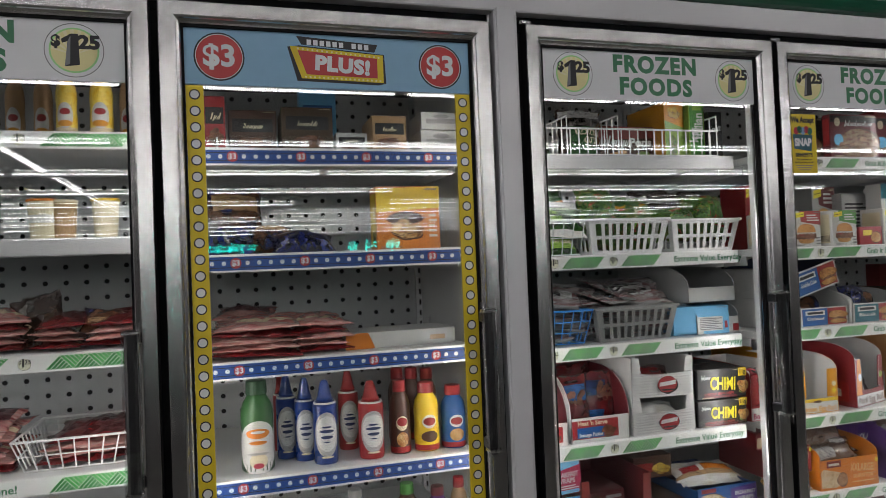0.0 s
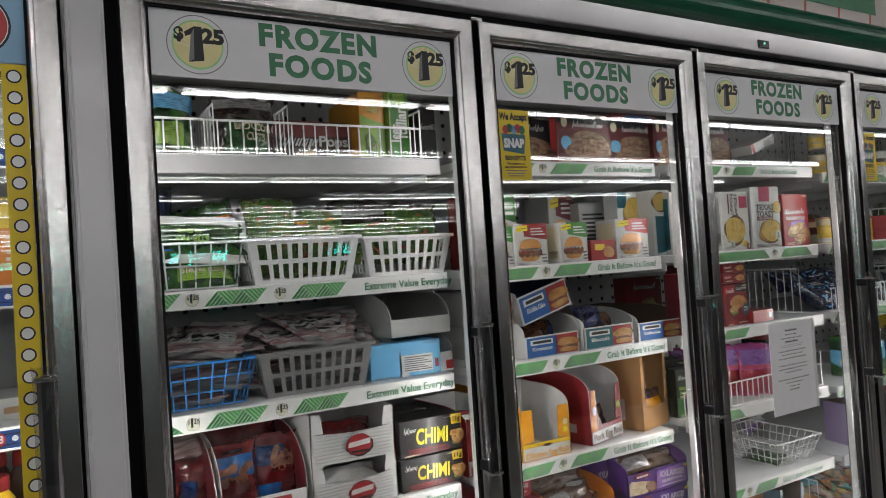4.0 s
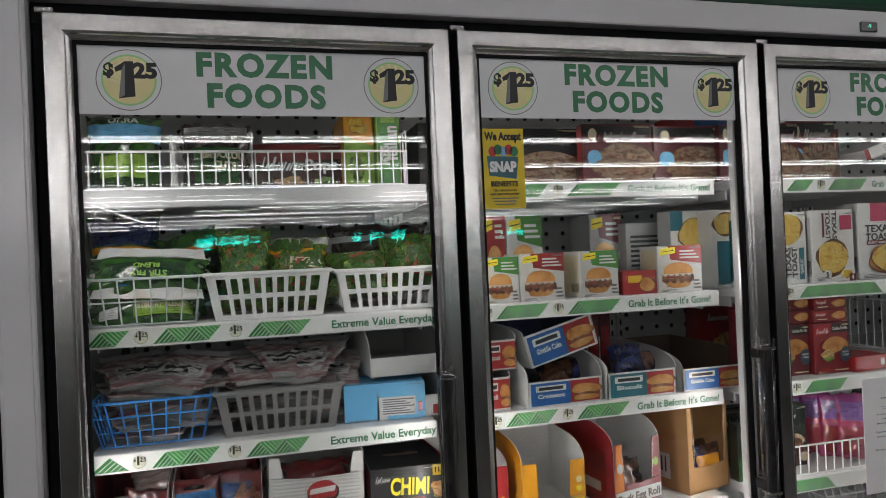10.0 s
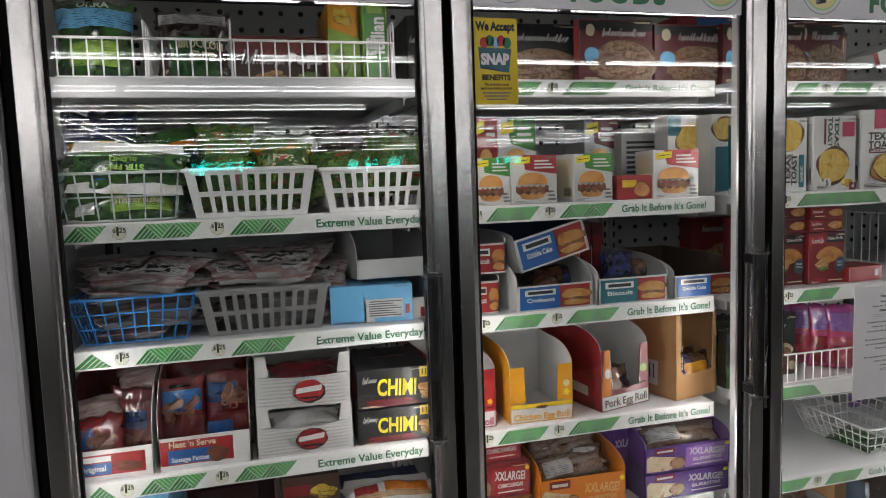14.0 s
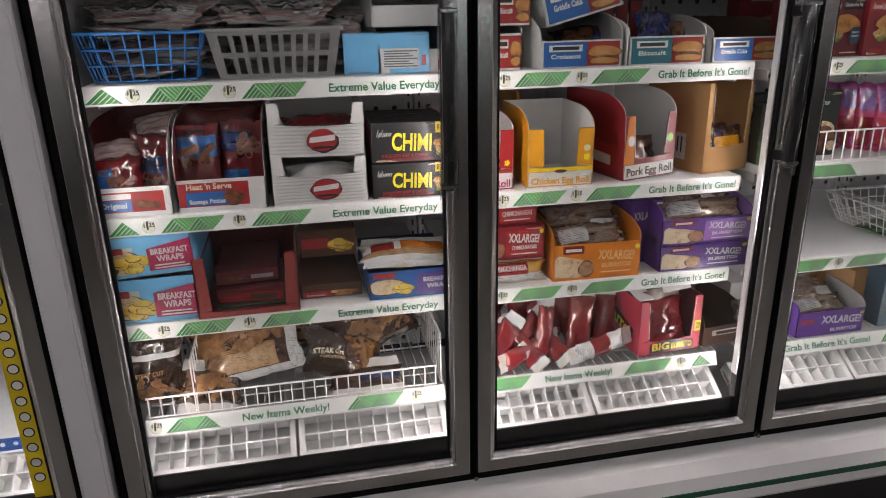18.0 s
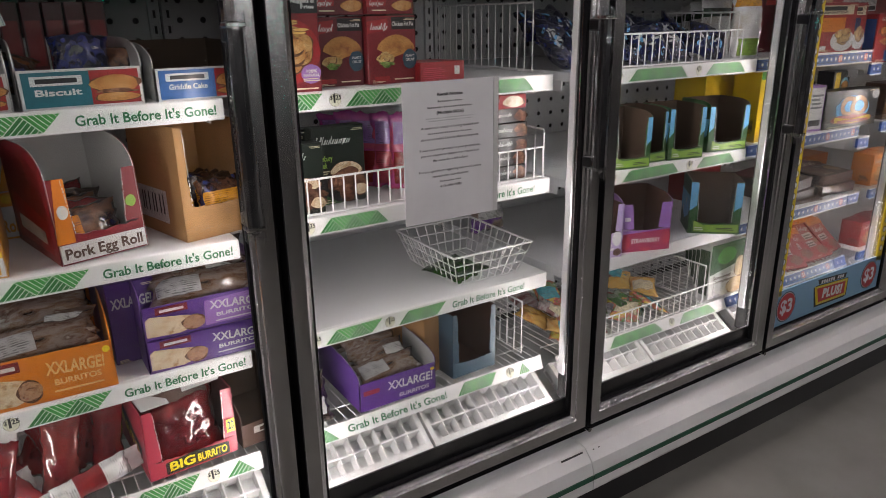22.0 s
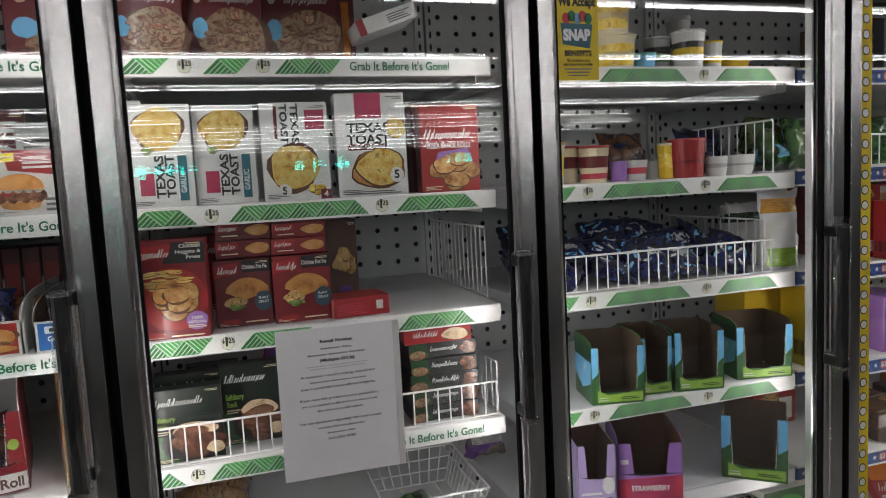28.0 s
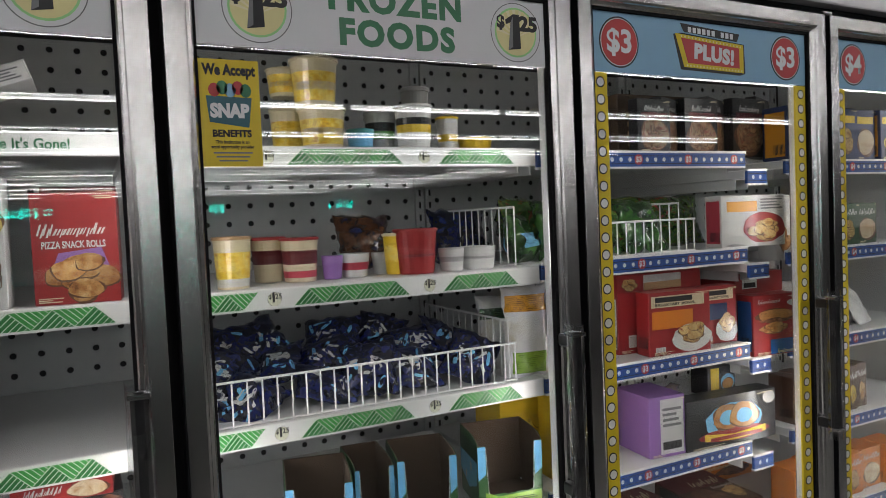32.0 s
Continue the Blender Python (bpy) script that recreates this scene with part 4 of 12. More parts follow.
def shelf(k, z, marks=(), fence=0.0, blue="", x0=None, x1=None, wire_deck=False, front=0.118):
    """A shelf with its price channel. marks: what is printed along it, as (kind, x0, x1)."""
    a = DOORS[k][0] + 0.022 if x0 is None else x0
    b = DOORS[k][1] - 0.030 if x1 is None else x1
    sh = thing("freezer_shelf", "white metal freezer shelf with a " + ("blue dotted" if blue else "white and green" if marks else "plain white") + " price strip", "shelf", "freezer shelves", at=(0, 0, 0))
    if wire_deck:
        wm = bmesh.new()
        n = int((b - a) / 0.024)
        for i in range(n + 1):
            x = a + 0.004 + i * (b - a - 0.008) / n
            rod(wm, (x, front + 0.01, z + 0.017), (x, BACK - 0.02, z + 0.017), 0.0016, 5)
        for y in (0.2, 0.35, 0.5, 0.65):
            rod(wm, (a, y, z + 0.0135), (b, y, z + 0.0135), 0.0025, 5)
        part("wire_deck", wm, WIRE, sh, "white wire deck")
    else:
        part("deck", box(a, b, front + 0.010, BACK - 0.005, z - 0.004, z + 0.019, 0.002), SHELF, sh)
        bm = bmesh.new()
        for x in (a + 0.012, b - 0.016):
            bx(bm, x, x + 0.004, front + 0.05, BACK - 0.005, z - 0.03, z - 0.004)
        part("bracket", bm, SHELF, sh)
    part("price_channel", box(a, b, front, front + 0.010, z - 0.019, z + 0.0195, 0.002), TAG_BLUE if blue else WHITE if marks else BARE, sh)
    if blue:
        part("channel_lip", box(a, b, front - 0.001, front + 0.011, z + 0.0155, z + 0.021), WHITE, sh)
        part("channel_lip", box(a, b, front - 0.001, front + 0.011, z - 0.021, z - 0.0165), WHITE, sh)
        dm, lm2 = bmesh.new(), bmesh.new()
        n = int((b - a) / 0.0265)
        plate(lm2, a, b, front - 0.0005, z + 0.008, z + 0.0095)
        plate(lm2, a, b, front - 0.0005, z - 0.0105, z - 0.009)
        part("fine_line", lm2, INK, sh)
        for i in range(n):
            x = a + 0.02 + i * 0.0265
            if i % 6 != 4:
                disc(dm, x, front - 0.0012, z, 0.0052, n=10)
        part("white_dots", dm, SIGN_WHITE, sh, kind="stuff")
        for i in range(4, n, 6):
            pd = part("price_dot", disc(bmesh.new(), a + 0.02 + i * 0.0265, front - 0.0012, z, 0.0125, n=16), RED, sh, "small red price dot")
            write(blue, a + 0.02 + i * 0.0265, front - 0.0018, z, 0.013, SIGN_WHITE, pd, bold=0.03)
    for m in marks:
        if m[0] == "g":
            leaf_print(max(a + 0.001, m[1]), min(b - 0.001, m[2]), z, front, sh)
        elif m[0] == "b":
            small_badge(m[1], z, front, sh)
        else:
            write(m[0], (m[1] + m[2]) / 2, front - 0.0016, z - 0.001, 0.0165, SIGN_GREEN, sh, wide=m[2] - m[1], bold=0.02)
    if wire_deck:
        lean = pose(0, front, z - 0.019, -24) @ pose(0, -front, 0.019 - z)
        for ob in sh.children:
            if not ob.name.startswith("wire_deck"):
                ob.matrix_basis = lean @ ob.matrix_basis
    if fence:
        fence_x0, fence_x1, fence_h = fence
        fm = bmesh.new()
        n = int((fence_x1 - fence_x0) / 0.0262)
        for i in range(n + 1):
            x = fence_x0 + i * (fence_x1 - fence_x0) / n
            rod(fm, (x, front + 0.016, z + 0.018), (x, front + 0.016, z + 0.02 + fence_h), 0.0017, 5)
        rod(fm, (fence_x0 - 0.004, front + 0.016, z + 0.02 + fence_h), (fence_x1 + 0.004, front + 0.016, z + 0.02 + fence_h), 0.0026, 6)
        rod(fm, (fence_x0 - 0.004, front + 0.016, z + 0.022), (fence_x1 + 0.004, front + 0.016, z + 0.022), 0.0020, 6)
        part("wire_fence", fm, WIRE, sh, "white wire fence along the shelf front")
    return sh


EVE, GRAB, NEWI = "Extreme Value Everyday", "Grab It Before It's Gone!", "New Items Weekly!"
LV = (1.67, 1.395, 1.15, 0.885, 0.65, 0.41)


shelf(2, LV[0], (), (0.062, 0.70, 0.075))
for z, o in ((LV[1], 0.010), (LV[2], -0.002), (LV[3], -0.012), (LV[4], -0.016)):
    shelf(2, z, (("g", 0.047, 0.118 + o), ("b", 0.138 + o), ("g", 0.160 + o, 0.295 + o), ("b", 0.318 + o), ("g", 0.340 + o, 0.470 + o), (EVE, 0.512 + o, 0.742 + o)))
shelf(2, LV[5], (("b", 0.07), ("g", 0.09, 0.21), (NEWI, 0.26, 0.46), ("g", 0.50, 0.64), ("b", 0.67)), (0.06, 0.72, 0.05), wire_deck=True)
for z, o in ((LV[0], 0.0), (LV[1], -0.012), (LV[2], 0.0), (LV[3], 0.0), (LV[4], 0.0)):
    shelf(3, z, (("g", 0.802, 0.860 + o), ("b", 0.882 + o), ("g", 0.903 + o, 1.035 + o), ("b", 1.057 + o), ("g", 1.078 + o, 1.215 + o), (GRAB, 1.238 + o, 1.465 + o)))
shelf(3, LV[5], (("g", 0.815, 0.96), (NEWI, 1.0, 1.18), ("g", 1.21, 1.345), ("b", 1.375), ("g", 1.40, 1.46)), wire_deck=True)
shelf(4, LV[0], (("g", 1.545, 1.635), ("b", 1.66), ("g", 1.69, 1.78), ("b", 1.80), ("g", 1.82, 1.95), (GRAB, 1.965, 2.17)))
shelf(4, LV[1], (("g", 1.540, 1.664), ("b", 1.686), ("g", 1.715, 1.985), ("b", 2.013), ("g", 2.04, 2.22)))
shelf(4, LV[2], (("g", 1.540, 1.674), ("b", 1.696), ("g", 1.717, 1.86), ("g", 2.03, 2.20)))
shelf(4, 0.900, (("g", 1.540, 1.600), ("b", 1.622), ("g", 1.643, 1.80), (GRAB, 1.99, 2.21)), (1.550, 2.248, 0.075))
shelf(4, LV[4], (("g", 1.540, 1.595), ("b", 1.616), ("g", 1.637, 1.775), ("b", 1.796), ("g", 1.817, 1.945), (GRAB, 1.965, 2.185)))
shelf(4, LV[5], (("g", 1.545, 1.655), (GRAB, 1.68, 1.95), ("g", 1.98, 2.11), ("b", 2.15), ("g", 2.175, 2.215)), wire_deck=True)
D5 = 2.314
for z, plainly in ((1.65, 0), (LV[1], 0), (LV[2], 0), (LV[3], 0), (0.64, 1), (0.388, 0)):
    mk = () if plainly else (("g", D5 + 0.006, D5 + 0.135), ("b", D5 + 0.165), ("g", D5 + 0.20, D5 + 0.43), ("b", D5 + 0.475), ("g", D5 + 0.505, D5 + 0.68))
    shelf(5, z, mk, x1=3.055, fence={LV[2]: (D5 + 0.03, D5 + 0.68, 0.082), 0.388: (D5 + 0.03, D5 + 0.68, 0.062)}.get(z, 0), wire_deck=z < 0.5)
for z in (1.645, 1.40, LV[2], 0.893, 0.64, 0.39):
    shelf(6, z, blue="$3", x0=3.060, x1=DOORS[6][1] - 0.125, wire_deck=z < 0.5, fence=(DOORS[6][0] + 0.06, DOORS[6][0] + 0.47, 0.08) if z == 1.40 else 0)
    ob = shelf(6, z - 0.045 if z > 0.7 else z, blue="$3", x0=DOORS[6][1] - 0.12, x1=DOORS[6][1] - 0.045, wire_deck=z < 0.5)
    shelf(7, z - (0.02 if z > 1 else 0), blue="$4")
for z in (1.678, 1.428, 1.178, 0.905, 0.655, 0.42):
    shelf(1, z, blue="$3")
D0 = DOORS[0][0]
gm = (("g", D0 + 0.03, D0 + 0.16), ("b", D0 + 0.20), ("g", D0 + 0.24, D0 + 0.44), ("b", D0 + 0.47), ("g", D0 + 0.51, D0 + 0.70))
for z, mk in ((1.712, gm), (1.478, ()), (1.228, gm), (0.965, ((GRAB, D0 + 0.2, D0 + 0.45), ("g", D0 + 0.51, D0 + 0.70))), (0.70, gm), (0.43, gm)):
    shelf(0, z, mk)


def return_grille(k):
    """White egg-crate air grille sloping up in front of the lowest shelf, in two halves."""
    a, b = DOORS[k][0] + 0.02, DOORS[k][1] - 0.03
    g = thing("air_grille", "white plastic egg-crate air grille below the shelves", "grille", "air grilles", at=(0, 0.09, 0.315), nod=34, kind="")
    mid = a + (b - a) * 0.48
    for x0, x1 in ((a, mid - 0.004), (mid + 0.004, b)):
        bm = bmesh.new()
        n = max(4, round((x1 - x0 - 0.03) / 0.034))
        bx(bm, x0, x1, -0.035, 0.0, -0.004, 0.004)
        for v in (0.0, 0.042, 0.086):
            bx(bm, x0, x1, v - 0.002, v + 0.002, -0.034, 0.003)
        for i in range(n + 1):
            x = x0 + 0.012 + i * (x1 - x0 - 0.024) / n
            bx(bm, x - 0.0016, x + 0.0016, 0.0, 0.09, -0.034, 0.002)
        for x in (x0, x1 - 0.012):
            bx(bm, x, x + 0.012, 0.0, 0.09, -0.022, 0.0035)
        half = part("grille_half", bm, GRILLE, g)
        part("grille_bed", box(x0, x1, 0.0, 0.09, -0.038, -0.034), GRILLE_BED, half, "grey bed under the grille")


for k in range(8):
    return_grille(k)


# ---- kinds of goods ----
def print_on(art, w, h, parent, y=0.0, sub=False):
    """Printed shapes on a front of w by h: rectangles, ovals, polygons, words."""
    for i, s in enumerate(art):
        yy = y - 0.0006 * (i + 1)
        if s[0] == "r":
            part("printed_panel", plate(bmesh.new(), s[2] * w, s[4] * w, yy, s[3] * h, s[5] * h), s[1], parent)
        elif s[0] == "e":
            bm = bmesh.new()
            rn = random.Random(i + int(w * 999))
            n = 22
            kind = s[1].name
            if kind.startswith("photo_"):
                many = kind.split("_")[1] in ("fried", "meat", "sausage", "pasta", "egg", "veg", "fries", "pizza")
                spots = [(0.0, 0.0, 1.0, 1.0)]
                if many:
                    spots = [(rn.uniform(0.1, 0.66) * math.cos(q * 2.4), rn.uniform(0.1, 0.66) * math.sin(q * 2.4), rn.uniform(0.30, 0.46), rn.uniform(0.26, 0.42)) for q in range(12)]
                    if kind == "photo_fries":
                        spots = [(0.9 * math.sqrt(rn.random()) * math.cos(q * 2.4), 0.9 * math.sqrt(rn.random()) * math.sin(q * 2.4), 0.34, 0.11) for q in range(26)]
                    if kind == "photo_pizza":
                        spots = [(0.0, 0.0, 1.0, 1.0)] + [(0.8 * math.sqrt(rn.random()) * math.cos(q * 2.4), 0.8 * math.sqrt(rn.random()) * math.sin(q * 2.4), rn.uniform(0.08, 0.2), rn.uniform(0.08, 0.2)) for q in range(34)]
                under = bmesh.new()
                for j, (du, dv, ru, rv) in enumerate(spots):
                    for mesh, grow, dy, drop in ((under, 1.07, 0.00003 * j, 0.035), (bm, 1.0, 0.00003 * j + 0.000015, 0.0)):
                        wob = rn.uniform(0, 6)
                        mesh.faces.new([mesh.verts.new(((s[2] + s[4] * (du + ru * grow * (1 + 0.10 * math.sin(3 * a + wob)) * math.cos(a))) * w, yy - dy,
                                                        (s[3] + s[5] * (dv - drop + rv * grow * (1 + 0.08 * math.sin(2 * a + wob)) * math.sin(a))) * h)) for a in [6.2832 * q / 16 for q in range(16)]])
                part("picture_shade", under, PHOTO_DARK, parent)
                part("printed_picture", bm, s[1], parent)
                continue
            bm.faces.new([bm.verts.new((s[2] * w + s[4] * w * (1 + rn.uniform(-0.06, 0.06)) * math.cos(6.2832 * q / n), yy,
                                        s[3] * h + s[5] * h * (1 + rn.uniform(-0.06, 0.06)) * math.sin(6.2832 * q / n))) for q in range(n)])
            part("printed_picture", bm, s[1], parent)
        elif s[0] == "q":
            part("printed_shape", poly(bmesh.new(), yy, [(u * w, v * h) for u, v in s[2]]), s[1], parent)
        elif s[0] == "t":
            write(s[1], s[3] * w, yy, s[4] * h, s[5] * h, s[2], parent, wide=s[6] * w if len(s) > 6 else None, bold=0.03, lean=s[7] if len(s) > 7 else 0)
        elif s[0] == "s":
            bm = bmesh.new()
            rn = random.Random(int(w * 9999) + i)
            u, (u0, v0, u1, v1) = s[2], s[2:6]
            hh = v1 - v0
            lean = 0.3 * hh * h / w
            first = True
            while u < u1 - 0.02:
                bw = rn.uniform(0.10, 0.22) * hh * h / w
                tall = 1.0 if first or rn.random() < 0.2 else rn.uniform(0.52, 0.62)
                drop = 0.0 if rn.random() < 0.85 else 0.2
                poly(bm, yy, [(u * w, (v0 - drop * hh) * h), ((u + bw) * w, (v0 - drop * hh) * h), ((u + bw + lean) * w, (v0 + tall * hh) * h), ((u + lean) * w, (v0 + tall * hh) * h)])
                u += bw + rn.uniform(0.07, 0.15) * hh * h / w
                first = False
            part("printed_bars", bm, s[1], parent)
        elif s[0] == "l":
            bm = bmesh.new()
            n = s[6]
            for q in range(n):
                v = s[3] + (s[5] - s[3]) * q / n
                plate(bm, s[2] * w, (s[4] - (s[4] - s[2]) * 0.25 * ((q * 7) % 3) / 2) * w, yy, v * h, (v + (s[5] - s[3]) / n * 0.5) * h)
            part("small_print", bm, s[1], parent)


def print_side(art, d, h, parent):
    """Printed shapes on the side towards x = 0, given along its depth and height."""
    for i, (mt, pts) in enumerate(art):
        bm = bmesh.new()
        bm.faces.new([bm.verts.new((-0.0007 * (i + 1), u * d, v * h)) for u, v in pts])
        part("printed_side", bm, mt, parent)


def cloud(u, v, r, q):
    return [(u + r * q * (1 + 0.22 * math.cos(5 * a)) * math.cos(a), v + r * (1 + 0.22 * math.cos(5 * a)) * math.sin(a)) for a in [i * 0.3142 for i in range(20)]]


def burger(col):
    """A sandwich carton's front: coloured corner, yellow name block, a large bun with a dark patty."""
    dome = [(0.44 + 0.33 * math.cos(a), 0.40 + 0.24 * abs(math.sin(a)) ** 0.75) for a in [i * 0.19635 for i in range(17)]]
    foot = [(0.14, 0.22), (0.20, 0.12), (0.34, 0.09), (0.54, 0.09), (0.68, 0.12), (0.74, 0.22)]
    patty = [(0.08 + 0.045 * i, 0.36 + 0.03 * math.cos(i * 2.1)) for i in range(17)] + [(0.80 - 0.045 * i, 0.21 + 0.025 * math.sin(i * 1.7)) for i in range(17)]
    return (('q', C[col], [(0.30, 0.70), (1.0, 0.60), (1.0, 1.0), (0.24, 1.0)]), ('l', C['white'], 0.50, 0.72, 0.94, 0.93, 3), ('q', C['chimi'], [(0.05, 0.80), (0.40, 0.84), (0.40, 0.97), (0.07, 0.94)]),
            ('q', C['black'], [(0.08, 0.865), (0.37, 0.895), (0.37, 0.91), (0.08, 0.88)]), ('q', FOOD['bun'], foot), ('q', FOOD['meat'], patty), ('q', C['red'], [(0.12, 0.345), (0.30, 0.30), (0.34, 0.35)]), ('q', FOOD['bun'], dome),
            ('l', GREY_INK, 0.78, 0.06, 0.95, 0.30, 3), ('e', C['white'], 0.88, 0.46, 0.06, 0.06))


def carton(label, x0, x1, y, z, h, d, col, art=(), turn=0.0, tilt=0.0, nod=0.0, side=None, group="", name="food_box"):
    """A closed carton with printed front."""
    w = x1 - x0
    t = thing(name, label, "food box", group, at=(x0, y, z), turn=turn, tilt=tilt, nod=nod)
    part("body", box(0, w, 0, d, 0, h, 0.0012), C[col] if isinstance(col, str) else col, t)
    print_on(art, w, h, t)
    if h > 0.07 and w > 0.06 and art:
        bm = bmesh.new()
        rn = random.Random(int(x0 * 1000 + z * 100))
        for q in range(3):
            plate(bm, 0.05 * w, (0.05 + rn.uniform(0.16, 0.34)) * w, -0.0058, (0.025 + 0.016 * q) * h, (0.034 + 0.016 * q) * h)
        for q in range(2):
            plate(bm, (0.95 - rn.uniform(0.12, 0.25)) * w, 0.95 * w, -0.0058, (0.955 - 0.018 * q) * h, (0.965 - 0.018 * q) * h)
        part("small_print", bm, GREY_INK if col in ("white", "cream", "yellow", "sky", "lime", "gold", "orange", "tan") else C["cream"], t)
    if side:
        bm = bmesh.new()
        yy = [bm.verts.new(p) for p in ((-0.0006, 0.1 * d, 0.08 * h), (-0.0006, 0.1 * d, 0.9 * h), (-0.0006, min(0.9 * d, 0.1 * d + 0.09), 0.9 * h), (-0.0006, min(0.9 * d, 0.1 * d + 0.09), 0.08 * h))]
        bm.faces.new(yy)
        part("side_panel", bm, C[side], t)
        bm = bmesh.new()
        for q in range(9):
            a0 = 0.12 * d + q * 0.004
            bm.faces.new([bm.verts.new(p) for p in ((-0.0012, a0, 0.12 * h), (-0.0012, a0, 0.3 * h), (-0.0012, a0 + 0.0022, 0.3 * h), (-0.0012, a0 + 0.0022, 0.12 * h))])
        part("bar_code", bm, INK, t)
    return t


def print_cut(art, w, h, lo, m, parent):
    """Prints on a front with a U-shaped opening; polygons are kept off the opening."""
    keep = []
    for s in art:
        if s[0] == "q" and s[2] == "posts":
            for u0, u1 in ((0.0, m), (w - m, w)):
                keep.append(("q", s[1], [(u0 / w, s[3]), (u1 / w, s[3] + 0.1), (u1 / w, 1.0), (u0 / w, 1.0)]))
        else:
            keep.append(s)
    print_on(keep, w, h, parent)


def tray(label, x0, x1, y, z, h, d, col, inner="brown", low=0.4, art=(), turn=0.0, cut=None, hb=None, jag=False, tilt=0.0, nod=0.0, group="", name="display_tray", side_art=(), taper=0.25):
    """An open-topped display carton. low: the front's height as a share; cut: margin of a U-shaped opening."""
    w, th = x1 - x0, 0.0028
    hb = hb or h
    t = thing(name, label, "display tray", group, at=(x0, y, z), turn=turn, tilt=tilt, nod=nod)
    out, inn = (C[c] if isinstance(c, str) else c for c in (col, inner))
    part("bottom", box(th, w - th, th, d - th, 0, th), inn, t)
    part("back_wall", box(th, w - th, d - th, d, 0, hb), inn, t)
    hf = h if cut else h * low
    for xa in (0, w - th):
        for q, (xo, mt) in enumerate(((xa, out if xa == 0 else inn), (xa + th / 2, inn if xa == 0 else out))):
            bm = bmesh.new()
            hs = hf if cut else min(hb, hf * 1.12)
            prof = [(0, 0), (d, 0), (d, hb)] + [(d * 0.45 * (1 - math.sin(a)), hs + (hb - hs) * math.cos(a)) for a in [i * 0.2618 for i in range(7)]]
            A = [bm.verts.new((xo, py, pz)) for py, pz in prof]
            B = [bm.verts.new((xo + th / 2, py, pz)) for py, pz in prof]
            bm.faces.new(A)
            bm.faces.new(B[::-1])
            for i in range(len(prof)):
                j = (i + 1) % len(prof)
                bm.faces.new((A[i], A[j], B[j], B[i]))
            part("side_wall", bm, mt, t)
    bm = bmesh.new()
    if cut:
        c0, m = h * low, w * cut
        rn = random.Random(int(x0 * 1000))
        e = 0.0022 if jag else 0.0004
        for side in (0, 1):
            n = 14
            edge = [(m * (1.25 - taper * i / n) + rn.uniform(-e, e), c0 + (h - c0) * i / n) for i in range(n + 1)]
            if side:
                edge = [(w - u, v) for u, v in edge]
            for (u0, v0), (u1, v1) in zip(edge, edge[1:]):
                o = w if side else 0
                P = [(o, v0), (u0, v0), (u1, v1), (o, v1)]
                A = [bm.verts.new((px, 0, pz)) for px, pz in P]
                B = [bm.verts.new((px, th, pz)) for px, pz in P]
                bm.faces.new(A)
                bm.faces.new(B[::-1])
                bm.faces.new((A[1], A[2], B[2], B[1]))
        n = 20
        top = [(w * i / n, c0 + rn.uniform(-e, e) * (0 < i < n) - 0.006 * math.sin(math.pi * i / n)) for i in range(n + 1)]
        for (u0, v0), (u1, v1) in zip(top, top[1:]):
            P = [(u0, 0), (u1, 0), (u1, v1), (u0, v0)]
            A = [bm.verts.new((px, 0, pz)) for px, pz in P]
            B = [bm.verts.new((px, th, pz)) for px, pz in P]
            bm.faces.new(A)
            bm.faces.new(B[::-1])
            bm.faces.new((A[2], A[3], B[3], B[2]))
    else:
        bx(bm, 0, w, 0, th, 0, hf)
    part("front_panel", bm, out, t)
    if cut:
        print_cut(art, w, h, h * low, w * cut, t)
    else:
        print_on(art, w, hf, t)
    print_side(side_art, d, hf, t)
    rim = bmesh.new()
    if jag and side_art:
        rn = random.Random(int(x0 * 999))
        for side in (0, 1):
            for i in range(16):
                v = h * low + (h - h * low) * i / 16
                u = w * cut * (1.25 - taper * i / 16)
                u = w - u - 0.0016 if side else u - 0.0014
                plate(rim, u, u + 0.0012 + rn.uniform(0, 0.0012), -0.004, v, v + (h - h * low) / 16 * rn.uniform(0.4, 0.95))
        part("torn_edge", rim, C["white"], t, "torn white card edge")
    return t


